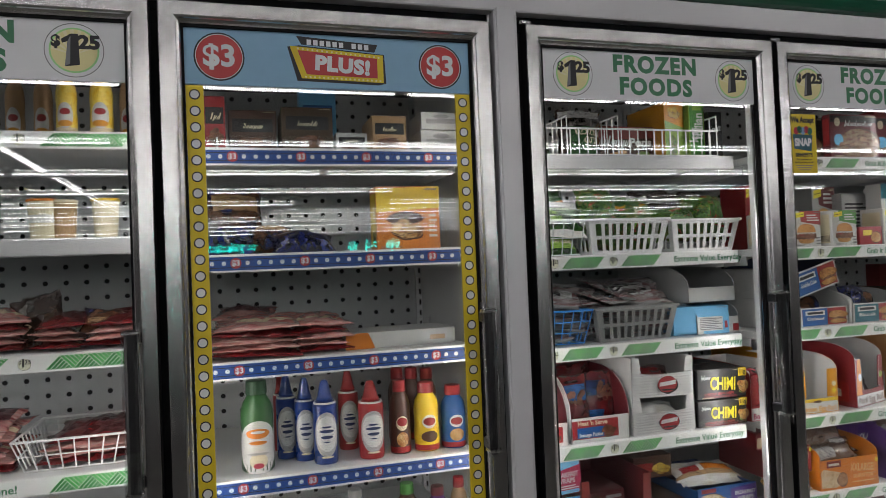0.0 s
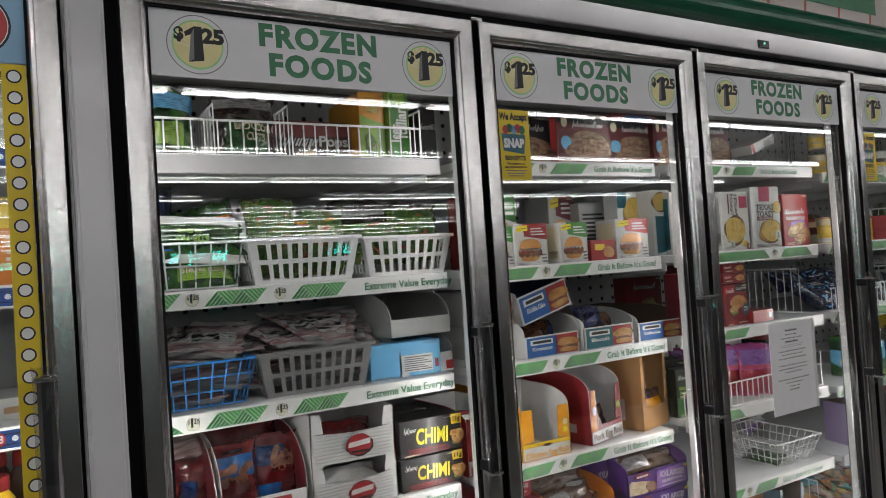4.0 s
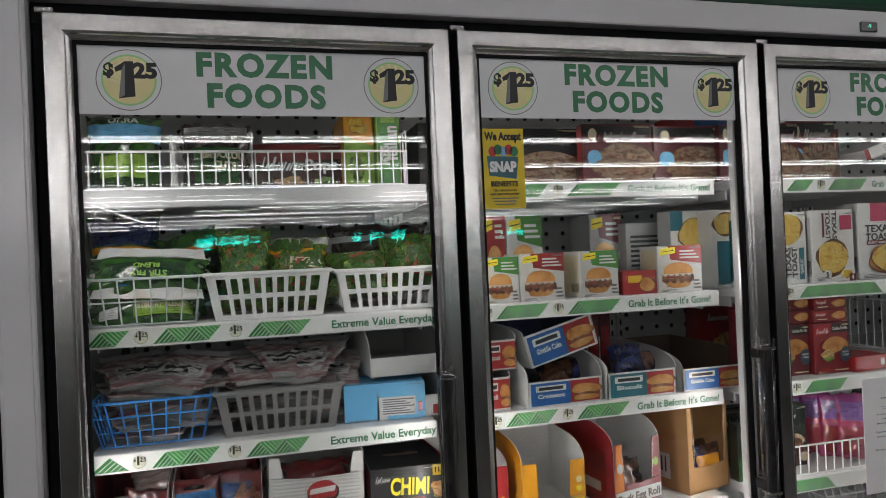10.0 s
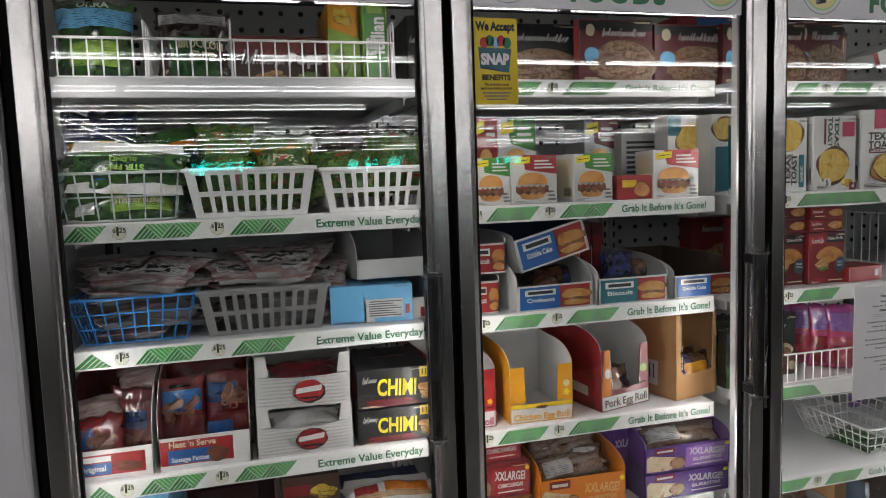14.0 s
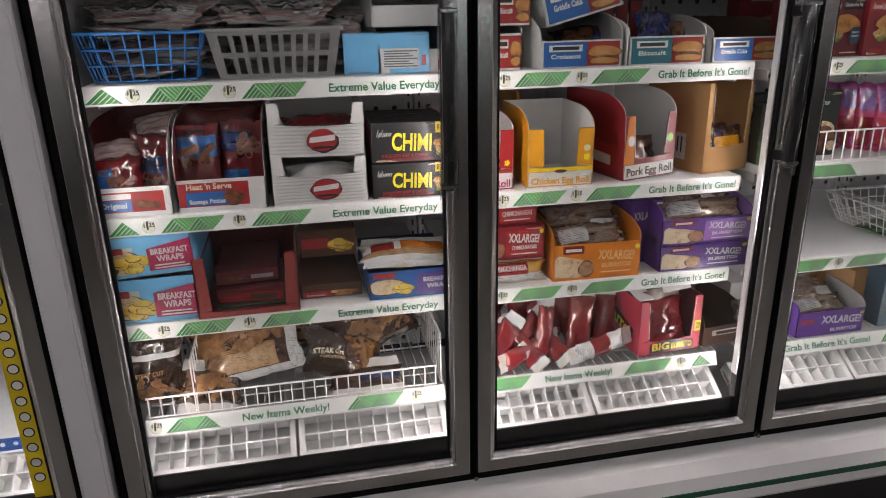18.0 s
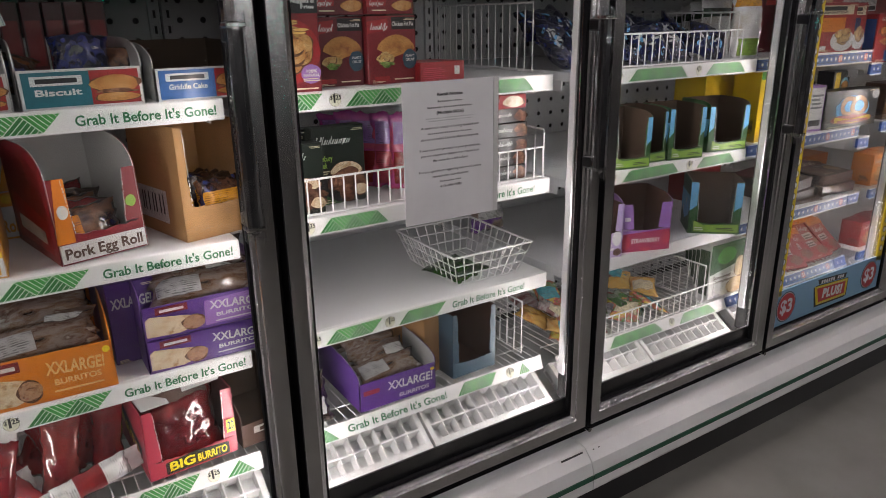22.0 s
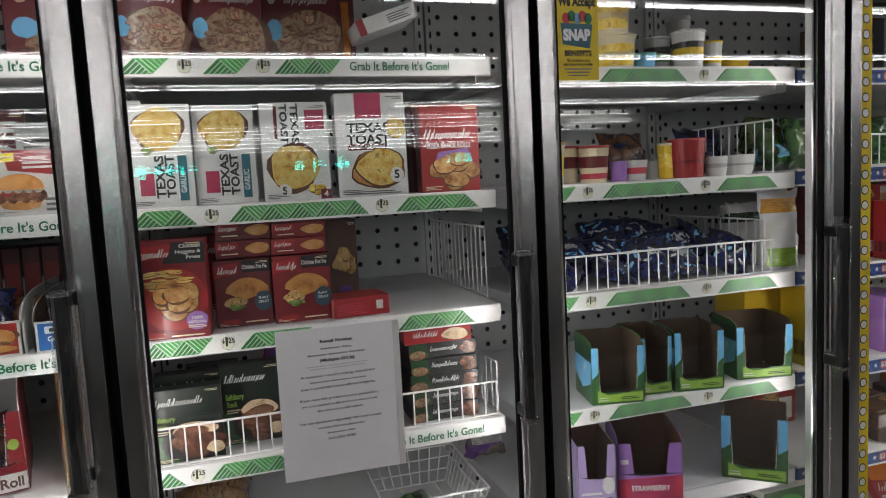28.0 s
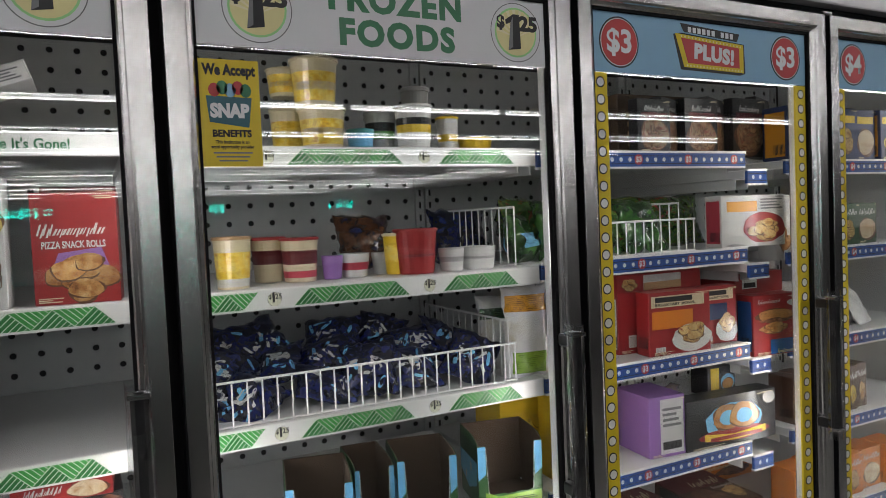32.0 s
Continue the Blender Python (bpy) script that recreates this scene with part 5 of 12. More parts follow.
def pouch_mesh(w, h, d, seed, crimp=0.012):
    """A filled pillow bag: puffed middle, flat crimped ends, wrinkled film."""
    rn = random.Random(seed)
    nx, nz = 14, 15
    off = Vector((rn.uniform(0, 50), rn.uniform(0, 50), 0))
    k = 26.0
    soft = min(1.0, min(w, h) / 0.14)
    bm = bmesh.new()
    sheets = []
    for s in (-1, 1):
        g = []
        for j in range(nz + 1):
            row = []
            v = j / nz
            for i in range(nx + 1):
                u = i / nx
                puff = max(0.0, math.sin(math.pi * u)) ** 0.5 * max(0.0, math.sin(math.pi * v)) ** 0.45
                p = Vector(((u - 0.5) * w, s * 0.3, v * h))
                big = noise.noise(p * 14 + off)
                crease = 1 - abs(noise.noise(Vector((p.x, p.y, p.z * 1.6)) * k + off)) * 2.2
                fine = noise.noise(p * 70 + off)
                dy = 0.5 * d * puff * (1 + 0.5 * soft * big) + 0.010 * soft * (crease - 0.5) * (0.35 + 0.65 * puff) + 0.004 * soft * fine * (0.3 + puff)
                ex = 0.010 * soft * noise.noise(Vector((v * 9, s, 0)) + off) * (abs(u - 0.5) > 0.35)
                ez = 0.012 * soft * noise.noise(Vector((u * 7, 3.3, 0)) + off) * (abs(v - 0.5) > 0.4)
                row.append(bm.verts.new(((u - 0.5) * w * (1 - 0.12 * math.sin(math.pi * v)) + ex, s * max(0.0006, dy), v * h + ez)))
            g.append(row)
        sheets.append(g)
    for g in sheets:
        for j in range(nz):
            for i in range(nx):
                bm.faces.new((g[j][i], g[j][i + 1], g[j + 1][i + 1], g[j + 1][i]))
    f, b = sheets
    for i in range(nx):
        bm.faces.new((f[0][i], f[0][i + 1], b[0][i + 1], b[0][i]))
        bm.faces.new((f[nz][i], f[nz][i + 1], b[nz][i + 1], b[nz][i]))
    for j in range(nz):
        bm.faces.new((f[j][0], f[j + 1][0], b[j + 1][0], b[j][0]))
        bm.faces.new((f[j][nx], f[j + 1][nx], b[j + 1][nx], b[j][nx]))
    return bm


def pouch(label, x, y, z, w, h, d, bag, nod=0.0, turn=0.0, tilt=0.0, seed=1, patch=None, group="", name="food_bag", words=None, bands=(), ends=None, pieces=()):
    """A filled bag standing (nod 0) or lying back (nod 90 lies flat)."""
    t = thing(name, label, "food bag", group, at=(x, y, z), turn=turn, tilt=tilt, nod=-nod)
    base_mat = BAGS[bag] if isinstance(bag, str) else bag
    body = part("bag", pouch_mesh(w, h, d, seed), banded(base_mat, bands, w, h) if bands else base_mat, t, smooth=True)
    if ends:
        rn = random.Random(seed)
        for z0, z1 in ((-0.022, 0.008), (h - 0.008, h + 0.026)):
            bm = bmesh.new()
            n = 12
            lo = [bm.verts.new(((i / n - 0.5) * w * 0.92, 0.0012 * math.sin(i * 0.9 + seed), z0 + rn.uniform(-0.0015, 0.0015))) for i in range(n + 1)]
            hi = [bm.verts.new(((i / n - 0.5) * w * 0.86, 0.0012 * math.sin(i * 1.1 + seed), z1 + rn.uniform(-0.0015, 0.0015))) for i in range(n + 1)]
            back = [bm.verts.new((v.co.x, v.co.y + 0.0012, v.co.z)) for v in lo]
            backh = [bm.verts.new((v.co.x, v.co.y + 0.0012, v.co.z)) for v in hi]
            for i in range(n):
                bm.faces.new((lo[i], lo[i + 1], hi[i + 1], hi[i]))
                bm.faces.new((back[i + 1], back[i], backh[i], backh[i + 1]))
            part("crimped_end", bm, BAGS["white"] if ends == "white" else C[ends], t, "pale crimped film end")
    for q, (mt, n, area, length, thick) in enumerate(pieces):
        wrap_pieces(mt, t, body, w, h, n, area, length, thick, seed * 7 + q)
    for text, mt, u, v, hh, wide in words or ():
        wrap_words(text, mt, t, body, u * w, v * h, hh, wide)
    return t


def wrap_words(text, material, parent, body, x, z, h, wide):
    """Letters laid on to the front of a bag, following its folds."""
    me = lettering(text, 0.035).copy()
    me.materials.clear()
    me.materials.append(material)
    xs = [v.co.x for v in me.vertices]
    kx = wide / (max(xs) - min(xs))
    tree = mathutils.bvhtree.BVHTree.FromPolygons([v.co for v in body.data.vertices], [p.vertices for p in body.data.polygons])
    for v in me.vertices:
        px, pz = x + v.co.x * kx, z + v.co.z * h / 0.70
        hit = tree.ray_cast(Vector((px, -1.0, pz)), Vector((0, 1, 0)))[0]
        v.co = (px, (hit.y if hit else 0.0) - 0.0015, pz)
    part("lettering", me, material, parent)


def wrap_pieces(material, parent, body, w, h, n, area, length, thick, seed):
    """A photograph on a bag: many small rounded pieces laid on to its folds."""
    rn = random.Random(seed)
    tree = mathutils.bvhtree.BVHTree.FromPolygons([v.co for v in body.data.vertices], [p.vertices for p in body.data.polygons])
    u0, u1, v0, v1 = area
    bm = bmesh.new()
    for i in range(n):
        cx, cz, a = rn.uniform(u0, u1) * w, rn.uniform(v0, v1) * h, rn.uniform(0, 3.14)
        ll, tt = length * rn.uniform(0.6, 1.15) / 2, thick * rn.uniform(0.75, 1.2) / 2
        vs = []
        for pu, pv in ((-1, -0.5), (-0.7, -1), (0, -0.9), (0.7, -1), (1, -0.4), (1, 0.5), (0.6, 1), (0, 0.85), (-0.7, 1), (-1, 0.4)):
            px = cx + pu * ll * math.cos(a) - pv * tt * math.sin(a)
            pz = cz + pu * ll * math.sin(a) + pv * tt * math.cos(a)
            hit = tree.ray_cast(Vector((px, -1.0, pz)), Vector((0, 1, 0)))[0]
            if not hit:
                break
            vs.append((px, hit.y - 0.0008 - 0.00004 * i, pz))
        if len(vs) == 10:
            bm.faces.new([bm.verts.new(p) for p in vs])
    part("printed_picture", bm, material, parent)


BANDED = {}


def banded(src, bands, w, h):
    """The bag's print with coloured labels across it."""
    key = (src.name, tuple(bands), round(w, 2), round(h, 2))
    if key in BANDED:
        return BANDED[key]
    m = src.copy()
    n, l = m.node_tree.nodes, m.node_tree.links
    bsdf = n["Principled BSDF"]
    base_link = bsdf.inputs["Base Color"].links[0]
    col = base_link.from_socket
    tc = n.new("ShaderNodeTexCoord")
    sep = n.new("ShaderNodeSeparateXYZ")
    l.new(tc.outputs["Object"], sep.inputs[0])
    for c, v0, v1, *across in bands:
        u0, u1 = across or ((-0.6, 0.6) if v1 - v0 < 0.12 else (-0.44, 0.44) if v1 - v0 < 0.2 else (-0.36, 0.36))
        rgb = C[c].node_tree.nodes
        cc = next(q for q in rgb if q.type == "VECT_MATH").inputs[0].default_value
        mask = None
        for sock, centre, half in ((sep.outputs["Z"], (v0 + v1) / 2 * h, (v1 - v0) / 2 * h), (sep.outputs["X"], (u0 + u1) / 2 * w, (u1 - u0) / 2 * w)):
            cmp = n.new("ShaderNodeMath")
            cmp.operation = "COMPARE"
            cmp.inputs[1].default_value = centre
            cmp.inputs[2].default_value = half
            l.new(sock, cmp.inputs[0])
            if mask is None:
                mask = cmp.outputs[0]
            else:
                mu = n.new("ShaderNodeMath")
                mu.operation = "MULTIPLY"
                l.new(mask, mu.inputs[0])
                l.new(cmp.outputs[0], mu.inputs[1])
                mask = mu.outputs[0]
        wv = n.new("ShaderNodeTexWave")
        wv.bands_direction = "Z"
        wv.inputs["Scale"].default_value = 75 if v1 - v0 > 0.12 else 2
        wv.inputs["Distortion"].default_value = 1.0
        l.new(tc.outputs["Object"], wv.inputs["Vector"])
        gap = n.new("ShaderNodeTexNoise")
        gap.inputs["Scale"].default_value = 90
        l.new(tc.outputs["Object"], gap.inputs["Vector"])
        blot = n.new("ShaderNodeMath")
        blot.operation = "MAXIMUM"
        l.new(wv.outputs["Fac"], blot.inputs[0])
        l.new(gap.outputs["Fac"], blot.inputs[1])
        tone = n.new("ShaderNodeMapRange")
        tone.inputs["From Min"].default_value, tone.inputs["From Max"].default_value = 0.38, 0.56
        tone.inputs["To Min"].default_value, tone.inputs["To Max"].default_value = 0.35 if v1 - v0 > 0.12 else 0.8, 1.0
        l.new(blot.outputs[0], tone.inputs[0])
        sc = n.new("ShaderNodeVectorMath")
        sc.operation = "SCALE"
        sc.inputs[0].default_value = tuple(cc)[:3]
        l.new(tone.outputs[0], sc.inputs["Scale"])
        mx = n.new("ShaderNodeMix")
        mx.data_type = "RGBA"
        l.new(mask, mx.inputs[0])
        l.new(col, mx.inputs[6])
        l.new(sc.outputs[0], mx.inputs[7])
        col = mx.outputs[2]
    l.new(col, bsdf.inputs["Base Color"])
    BANDED[key] = m
    return m


def wire_basket(label, x0, x1, y, z, h, d, col=None, grid=3, taper=0.02, turn=0.0, name="wire_basket", step=0.028):
    """A tapered basket of welded wire."""
    w = x1 - x0
    mt = col or WIRE
    t = thing(name, label, "basket", "freezer baskets", at=(x0, y, z), turn=turn)
    top = [(0, 0, h), (w, 0, h), (w, d, h), (0, d, h)]
    bot = [(taper, taper, 0.003), (w - taper, taper, 0.003), (w - taper, d - taper, 0.003), (taper, d - taper, 0.003)]
    rim = bmesh.new()
    bent(rim, top + top[:1], 0.003, 6)
    part("rim", rim, mt, t)
    for q in range(4):
        a0, a1, b0, b1 = Vector(bot[q]), Vector(bot[(q + 1) % 4]), Vector(top[q]), Vector(top[(q + 1) % 4])
        bm = bmesh.new()
        n = max(3, int((b1 - b0).length / step))
        for i in range(n + 1):
            rod(bm, a0.lerp(a1, i / n), b0.lerp(b1, i / n), 0.0018, 5)
        for g in range(grid):
            f = g / grid
            rod(bm, a0.lerp(b0, f), a1.lerp(b1, f), 0.0018, 5)
        part("wire_side", bm, mt, t)
    bm = bmesh.new()
    n = max(3, int((w - 2 * taper) / step))
    for i in range(1, n):
        x = taper + (w - 2 * taper) * i / n
        rod(bm, (x, taper, 0.003), (x, d - taper, 0.003), 0.0016, 5)
    part("wire_floor", bm, mt, t)
    return t


def slot_basket(label, x0, x1, y, z, h, d, mat, cols=8, rows=2, taper=0.018, name="plastic_basket"):
    """A moulded plastic basket with rows of slots and a rolled rim."""
    w = x1 - x0
    t = thing(name, label, "basket", "freezer baskets", at=(x0, y, z))

    def wall(length, c):
        """A flat wall with rounded slots, in (u, v), as cells."""
        bm = bmesh.new()
        lo, hi = 0.10, 0.86
        mx = 0.07
        bars = [(0, 1, 0, lo), (0, 1, hi, 1), (0, mx, lo, hi), (1 - mx, 1, lo, hi)]
        cw = (1 - 2 * mx) / c
        for i in range(1, c):
            bars.append((mx + i * cw - cw * 0.2, mx + i * cw + cw * 0.2, lo, hi))
        rh = (hi - lo) / rows
        for j in range(1, rows):
            bars.append((mx, 1 - mx, lo + j * rh - 0.05, lo + j * rh + 0.05))
        return bars

    corners = [((taper, taper), (w - taper, taper), (0, 0), (w, 0)), ((w - taper, taper), (w - taper, d - taper), (w, 0), (w, d)),
               ((w - taper, d - taper), (taper, d - taper), (w, d), (0, d)), ((taper, d - taper), (taper, taper), (0, d), (0, 0))]
    for a0, a1, b0, b1 in corners:
        a0, a1 = Vector((*a0, 0.0)), Vector((*a1, 0.0))
        b0, b1 = Vector((*b0, h)), Vector((*b1, h))
        ln = (b1 - b0).length
        nrm = (a1 - a0).cross(b0 - a0).normalized() * 0.0025
        bm = bmesh.new()
        for i, (u0, u1, v0, v1) in enumerate(wall(ln, max(4, int(ln / 0.027)))):
            e = nrm * (0.5 + 0.04 * (i % 3))
            P = [a0.lerp(a1, u).lerp(b0.lerp(b1, u), v) for u, v in ((u0, v0), (u1, v0), (u1, v1), (u0, v1))]
            A = [bm.verts.new(p - e) for p in P]
            B = [bm.verts.new(p + e) for p in P]
            bm.faces.new(A)
            bm.faces.new(B[::-1])
            for q in range(4):
                bm.faces.new((A[q], A[(q + 1) % 4], B[(q + 1) % 4], B[q]))
        part("slotted_side", bm, mat, t)
    part("basket_floor", box(taper, w - taper, taper, d - taper, 0.0, 0.004), mat, t)
    rim = bmesh.new()
    for x, y0, x_, y_ in ((-0.006, -0.006, w + 0.006, 0.004), (-0.006, d - 0.004, w + 0.006, d + 0.006), (-0.006, 0.004, 0.004, d - 0.004), (w - 0.004, 0.004, w + 0.006, d - 0.004)):
        bx(rim, x, x_, y0, y_, h - 0.008, h, 0.002)
    part("rim", rim, mat, t)
    return t


def burrito_pile(x0, x1, y, z, rows, seed, bag="burrito"):
    """Film-wrapped burritos lying along a tray, each with crimped ends."""
    rn = random.Random(seed)
    for i in range(rows):
        pouch("film-wrapped burrito lying in a tray", (x0 + x1) / 2 + rn.uniform(-0.008, 0.008), y + 0.030 * i + rn.uniform(0, 0.008), z + 0.017 * (i % 3) + 0.006, (x1 - x0) * rn.uniform(0.84, 0.95), 0.062, 0.042, bag,
              nod=rn.uniform(30, 62), turn=rn.uniform(-9, 9), tilt=rn.uniform(-7, 7), seed=seed + i, group="wrapped burritos", name="wrapped_burrito",
              bands=((("grey", 0.2, 0.8, -0.42, -0.05),), (("white", 0.25, 0.7, 0.05, 0.4),), ())[i % 3])


def tub(label, x, y, z, r, h, mat, lid=None, band=None, taper=0.84, nod=0.0, turn=0.0, name="food_tub", group=""):
    """A round tapered tub with a lid and a printed band."""
    t = thing(name, label, "food tub", group, at=(x, y, z), nod=nod, turn=turn)
    m = C[mat] if isinstance(mat, str) else mat
    part("cup", lathe(bmesh.new(), [(r * taper * 0.97, 0), (r * taper, 0.003), (r, h * 0.94), (r * 1.02, h * 0.95)], 24), m, t, smooth=False)
    if lid:
        part("lid", lathe(bmesh.new(), [(r * 1.02, h * 0.93), (r * 1.07, h * 0.935), (r * 1.07, h * 0.985), (r * 1.0, h), (r * 0.9, h * 0.992)], 24), C[lid], t)
    for (c, v0, v1) in (band or ()):
        f = lambda v: r * (taper + (1 - taper) * v) * 1.006
        part("printed_band", lathe(bmesh.new(), [(f(v0), h * v0), (f(v1), h * v1)], 24), C[c] if c in C else FOOD[c], t)
    return t


def bottle(label, x, y, z, r, h, body, cap, style="plain", art=(), name="bottle", group=""):
    """A turned bottle or can with cap; art: oval print on its front."""
    t = thing(name, label, "bottle", group, at=(x, y, z))
    if style == "can":
        prof = [(r * 0.94, 0), (r, 0.006), (r, h * 0.70), (r * 0.9, h * 0.735), (r * 0.62, h * 0.75)]
        part("can_body", lathe(bmesh.new(), prof, 24), C[body], t)
        part("cap", lathe(bmesh.new(), [(r * 0.66, h * 0.752), (r * 0.72, h * 0.77), (r * 0.6, h * 0.80), (r * 0.42, h * 0.93), (r * 0.30, h * 0.985), (r * 0.2, h)], 20), C[cap], t)
        part("collar", lathe(bmesh.new(), [(r * 0.92, h * 0.712), (r * 0.95, h * 0.72), (r * 0.92, h * 0.74)], 20), C["white"], t)
    else:
        prof = [(r * 0.92, 0), (r, 0.008), (r, h * 0.28), (r * 0.95, h * 0.40), (r, h * 0.54), (r * 0.98, h * 0.66), (r * 0.86, h * 0.75), (r * 0.62, h * 0.82), (r * 0.56, h * 0.86)]
        part("body", lathe(bmesh.new(), prof, 24), C[body] if body in C else FOOD[body], t, smooth=True)
        part("cap", lathe(bmesh.new(), [(r * 0.64, h * 0.845), (r * 0.66, h * 0.86), (r * 0.62, h * 0.99), (r * 0.56, h)], 20), C[cap], t)
        part("wrap_foot", lathe(bmesh.new(), [(r * 1.004, h * 0.02), (r * 1.004, h * 0.10)], 24), C[cap], t)
    for i, (c, v, rv, ang) in enumerate(art):
        bm = bmesh.new()
        R = r * (1.008 + 0.006 * i)
        n = 14
        cols = []
        for q in range(n + 1):
            th = ang * math.sin(math.pi * (q / n - 0.5))
            half = h * rv * max(0.02, math.cos(math.pi * (q / n - 0.5)))
            cols.append([bm.verts.new((R * math.sin(th), -R * math.cos(th), h * v + e * half)) for e in (-1, 1)])
        for c0, c1 in zip(cols, cols[1:]):
            bm.faces.new((c0[0], c1[0], c1[1], c0[1]))
        part("printed_oval", bm, C[c] if c in C else FOOD[c], t)
    return t
BAR_CODE = [(C["white"], [(0.3, 0.12), (0.9, 0.12), (0.9, 0.42), (0.3, 0.42)])] + [(INK, [(u, 0.2), (u + 0.025, 0.2), (u + 0.025, 0.38), (u, 0.38)]) for u in (0.36, 0.42, 0.5, 0.55, 0.63, 0.7, 0.74, 0.82)]


# ---- goods on the shelves ----
WIRE_GREY = plain("grey_green_wire", (0.50, 0.56, 0.54), 0.4)
WIRE_BLUE = plain("blue_wire", (0.03, 0.22, 0.62), 0.4)
BASKET_WHITE = plain("basket_white", (0.72, 0.72, 0.72), 0.35)
BASKET_GREY = plain("basket_grey", (0.21, 0.21, 0.21), 0.35)
PINKPACK = mottled("pink_meal_print", [(0.22, 0.06, 0.30), (0.45, 0.05, 0.20), (0.60, 0.10, 0.12), (0.25, 0.10, 0.36)], 9, 0.25, 0.8, stretch=(0.3, 1, 1))


def wire_divider(x, z, h, d=0.42, y0=0.14):
    t = thing("wire_divider", "white wire divider standing on a shelf", "divider", "shelf dividers", at=(x, y0, z))
    fm = bmesh.new()
    n = int(d / 0.03)
    for i in range(n + 1):
        rod(fm, (0, i * d / n, 0), (0, i * d / n, h), 0.0017, 5)
    rod(fm, (0, 0, h), (0, d, h), 0.0026, 6)
    rod(fm, (0, 0, 0.003), (0, d, 0.003), 0.0026, 6)
    part("wires", fm, WIRE, t)


def wire_panel(x, y0, y1, z, h):
    wire_divider(x, z, h, y1 - y0, y0)


def packet_pile(x0, x1, y, z, n, w, d, seed, h=0.09):
    """Flat clear film packets of meat, heaped in a basket and fanned above its rim."""
    rn = random.Random(seed)
    for i in range(n):
        f = i / n
        top = i > n - 6
        pouch("flat clear film packet of red meat with a white label", rn.uniform(x0 + 0.05, x1 - 0.05), y + rn.uniform(0.0, 0.10), z + f * (h + 0.012) + 0.006, w * rn.uniform(0.85, 1.1), d,
              0.010, "silver", nod=rn.uniform(70, 86), turn=rn.uniform(-34, 34), tilt=rn.uniform(-5, 5), seed=seed + i, group="clear meat packets", ends="grey",
              bands=(("white", 0.30, 0.66, -0.36, 0.34), ("black", 0.50, 0.58, -0.30, 0.26), ("black", 0.38, 0.44, -0.26, 0.12)) if top or i % 3 == 0 else (("grey", 0.0, 0.1), ("grey", 0.92, 1.0)))


def row_of_cartons(label, x0, x1, y, z, h, n, col):
    for i in range(n):
        a = x0 + (x1 - x0) * i / n
        carton(label, a, a + (x1 - x0) / n - 0.004, y, z, h, 0.12, col, (("r", C["red"], 0.1, 0.3, 0.9, 0.8),), group="cartons in a row")


def bacon_stack(x0, x1, y, z, n, seed):
    """Flat sealed packs of sliced meat, heaped unevenly."""
    rn = random.Random(seed)
    w = x1 - x0
    for i in range(n):
        pouch("flat sealed pack of sliced pink meat with a dark red label", (x0 + x1) / 2 + rn.uniform(-0.016, 0.016), y + rn.uniform(-0.012, 0.012), z + 0.008 + i * 0.0155, w, 0.2, 0.022,
              "rose" if i % 3 else "red", nod=rn.uniform(82, 90), turn=rn.uniform(-7, 7), tilt=rn.uniform(-3, 3), seed=seed + i, group="sliced meat packs",
              name="meat_pack", bands=(("maroon", 0.45, 0.95),) if i % 2 else (("cream", 0.3, 0.42),))



FAINT = shade("card_faint_grey", (0.36, 0.36, 0.36))
LETTER_ROWS = [("s", FAINT, 0.03 + 0.02 * (i % 2), 0.05 + 0.072 * i, 0.96, 0.095 + 0.072 * i) for i in range(8)]
# door two: vegetables, snacks, meats
pouch('green frozen vegetable bag with blue band', 0.118, 0.200, 1.6898, 0.150, 0.165, 0.07, 'veg', seed=11, nod=8, bands=(('sky', 0.62, 0.86, -0.6, 0.6), ('lime', 0.16, 0.44, -0.3, 0.3)), words=(('OKRA', C['white'], 0.0, 0.90, 0.012, 0.06),))
pouch('dark frozen broccoli bag with clear film', 0.300, 0.220, 1.6898, 0.150, 0.150, 0.06, 'dark', seed=12, nod=6, bands=(('grey', 0.80, 0.95), ('forest', 0.1, 0.62, -0.3, 0.3)), words=(('BROCCOLI', C['cream'], 0.1, 0.5, 0.016, 0.085), ('CUTS', C['cream'], 0.12, 0.34, 0.016, 0.045)))
carton('brown frozen fruit pop carton with white name', 0.376, 0.584, 0.270, 1.6898, 0.112, 0.18, 'choc', (('q', C['rust'], [(0.0, 0.62), (1.0, 0.70), (1.0, 1.0), (0.0, 1.0)]), ('s', C['white'], 0.08, 0.46, 0.52, 0.74), ('t', 'Pops', C['white'], 0.74, 0.56, 0.22, 0.36), ('e', FOOD['fried'], 0.40, 0.22, 0.2, 0.16), ('e', FOOD['veg'], 0.78, 0.2, 0.16, 0.14)))
carton('yellow fruit bar carton', 0.577, 0.645, 0.210, 1.6898, 0.178, 0.2, 'gold', (('e', FOOD['egg'], 0.5, 0.82, 0.4, 0.12), ('q', C['lime'], [(0, 0), (1, 0), (1, 0.55), (0, 0.68)]), ('e', FOOD['veg'], 0.4, 0.28, 0.34, 0.18)))
carton('pale green italian ice carton standing on end', 0.648, 0.703, 0.190, 1.6898, 0.185, 0.2, 'lime', (('r', C['green'], 0.06, 0.04, 0.94, 0.96), ('t', 'Italian', C['white'], 0.62, 0.55, 0.16, 1.4, 90), ('t', 'Ices', C['white'], 0.28, 0.40, 0.16, 0.8, 90), ('r', C['lime'], 0.2, 0.8, 0.8, 0.93)))
carton('black frozen meal carton behind the door post', 0.757, 0.807, 0.240, 1.6898, 0.158, 0.2, 'black', (('s', C['white'], 0.1, 0.62, 0.9, 0.72),))
wire_divider(0.215, 1.6898, 0.11)
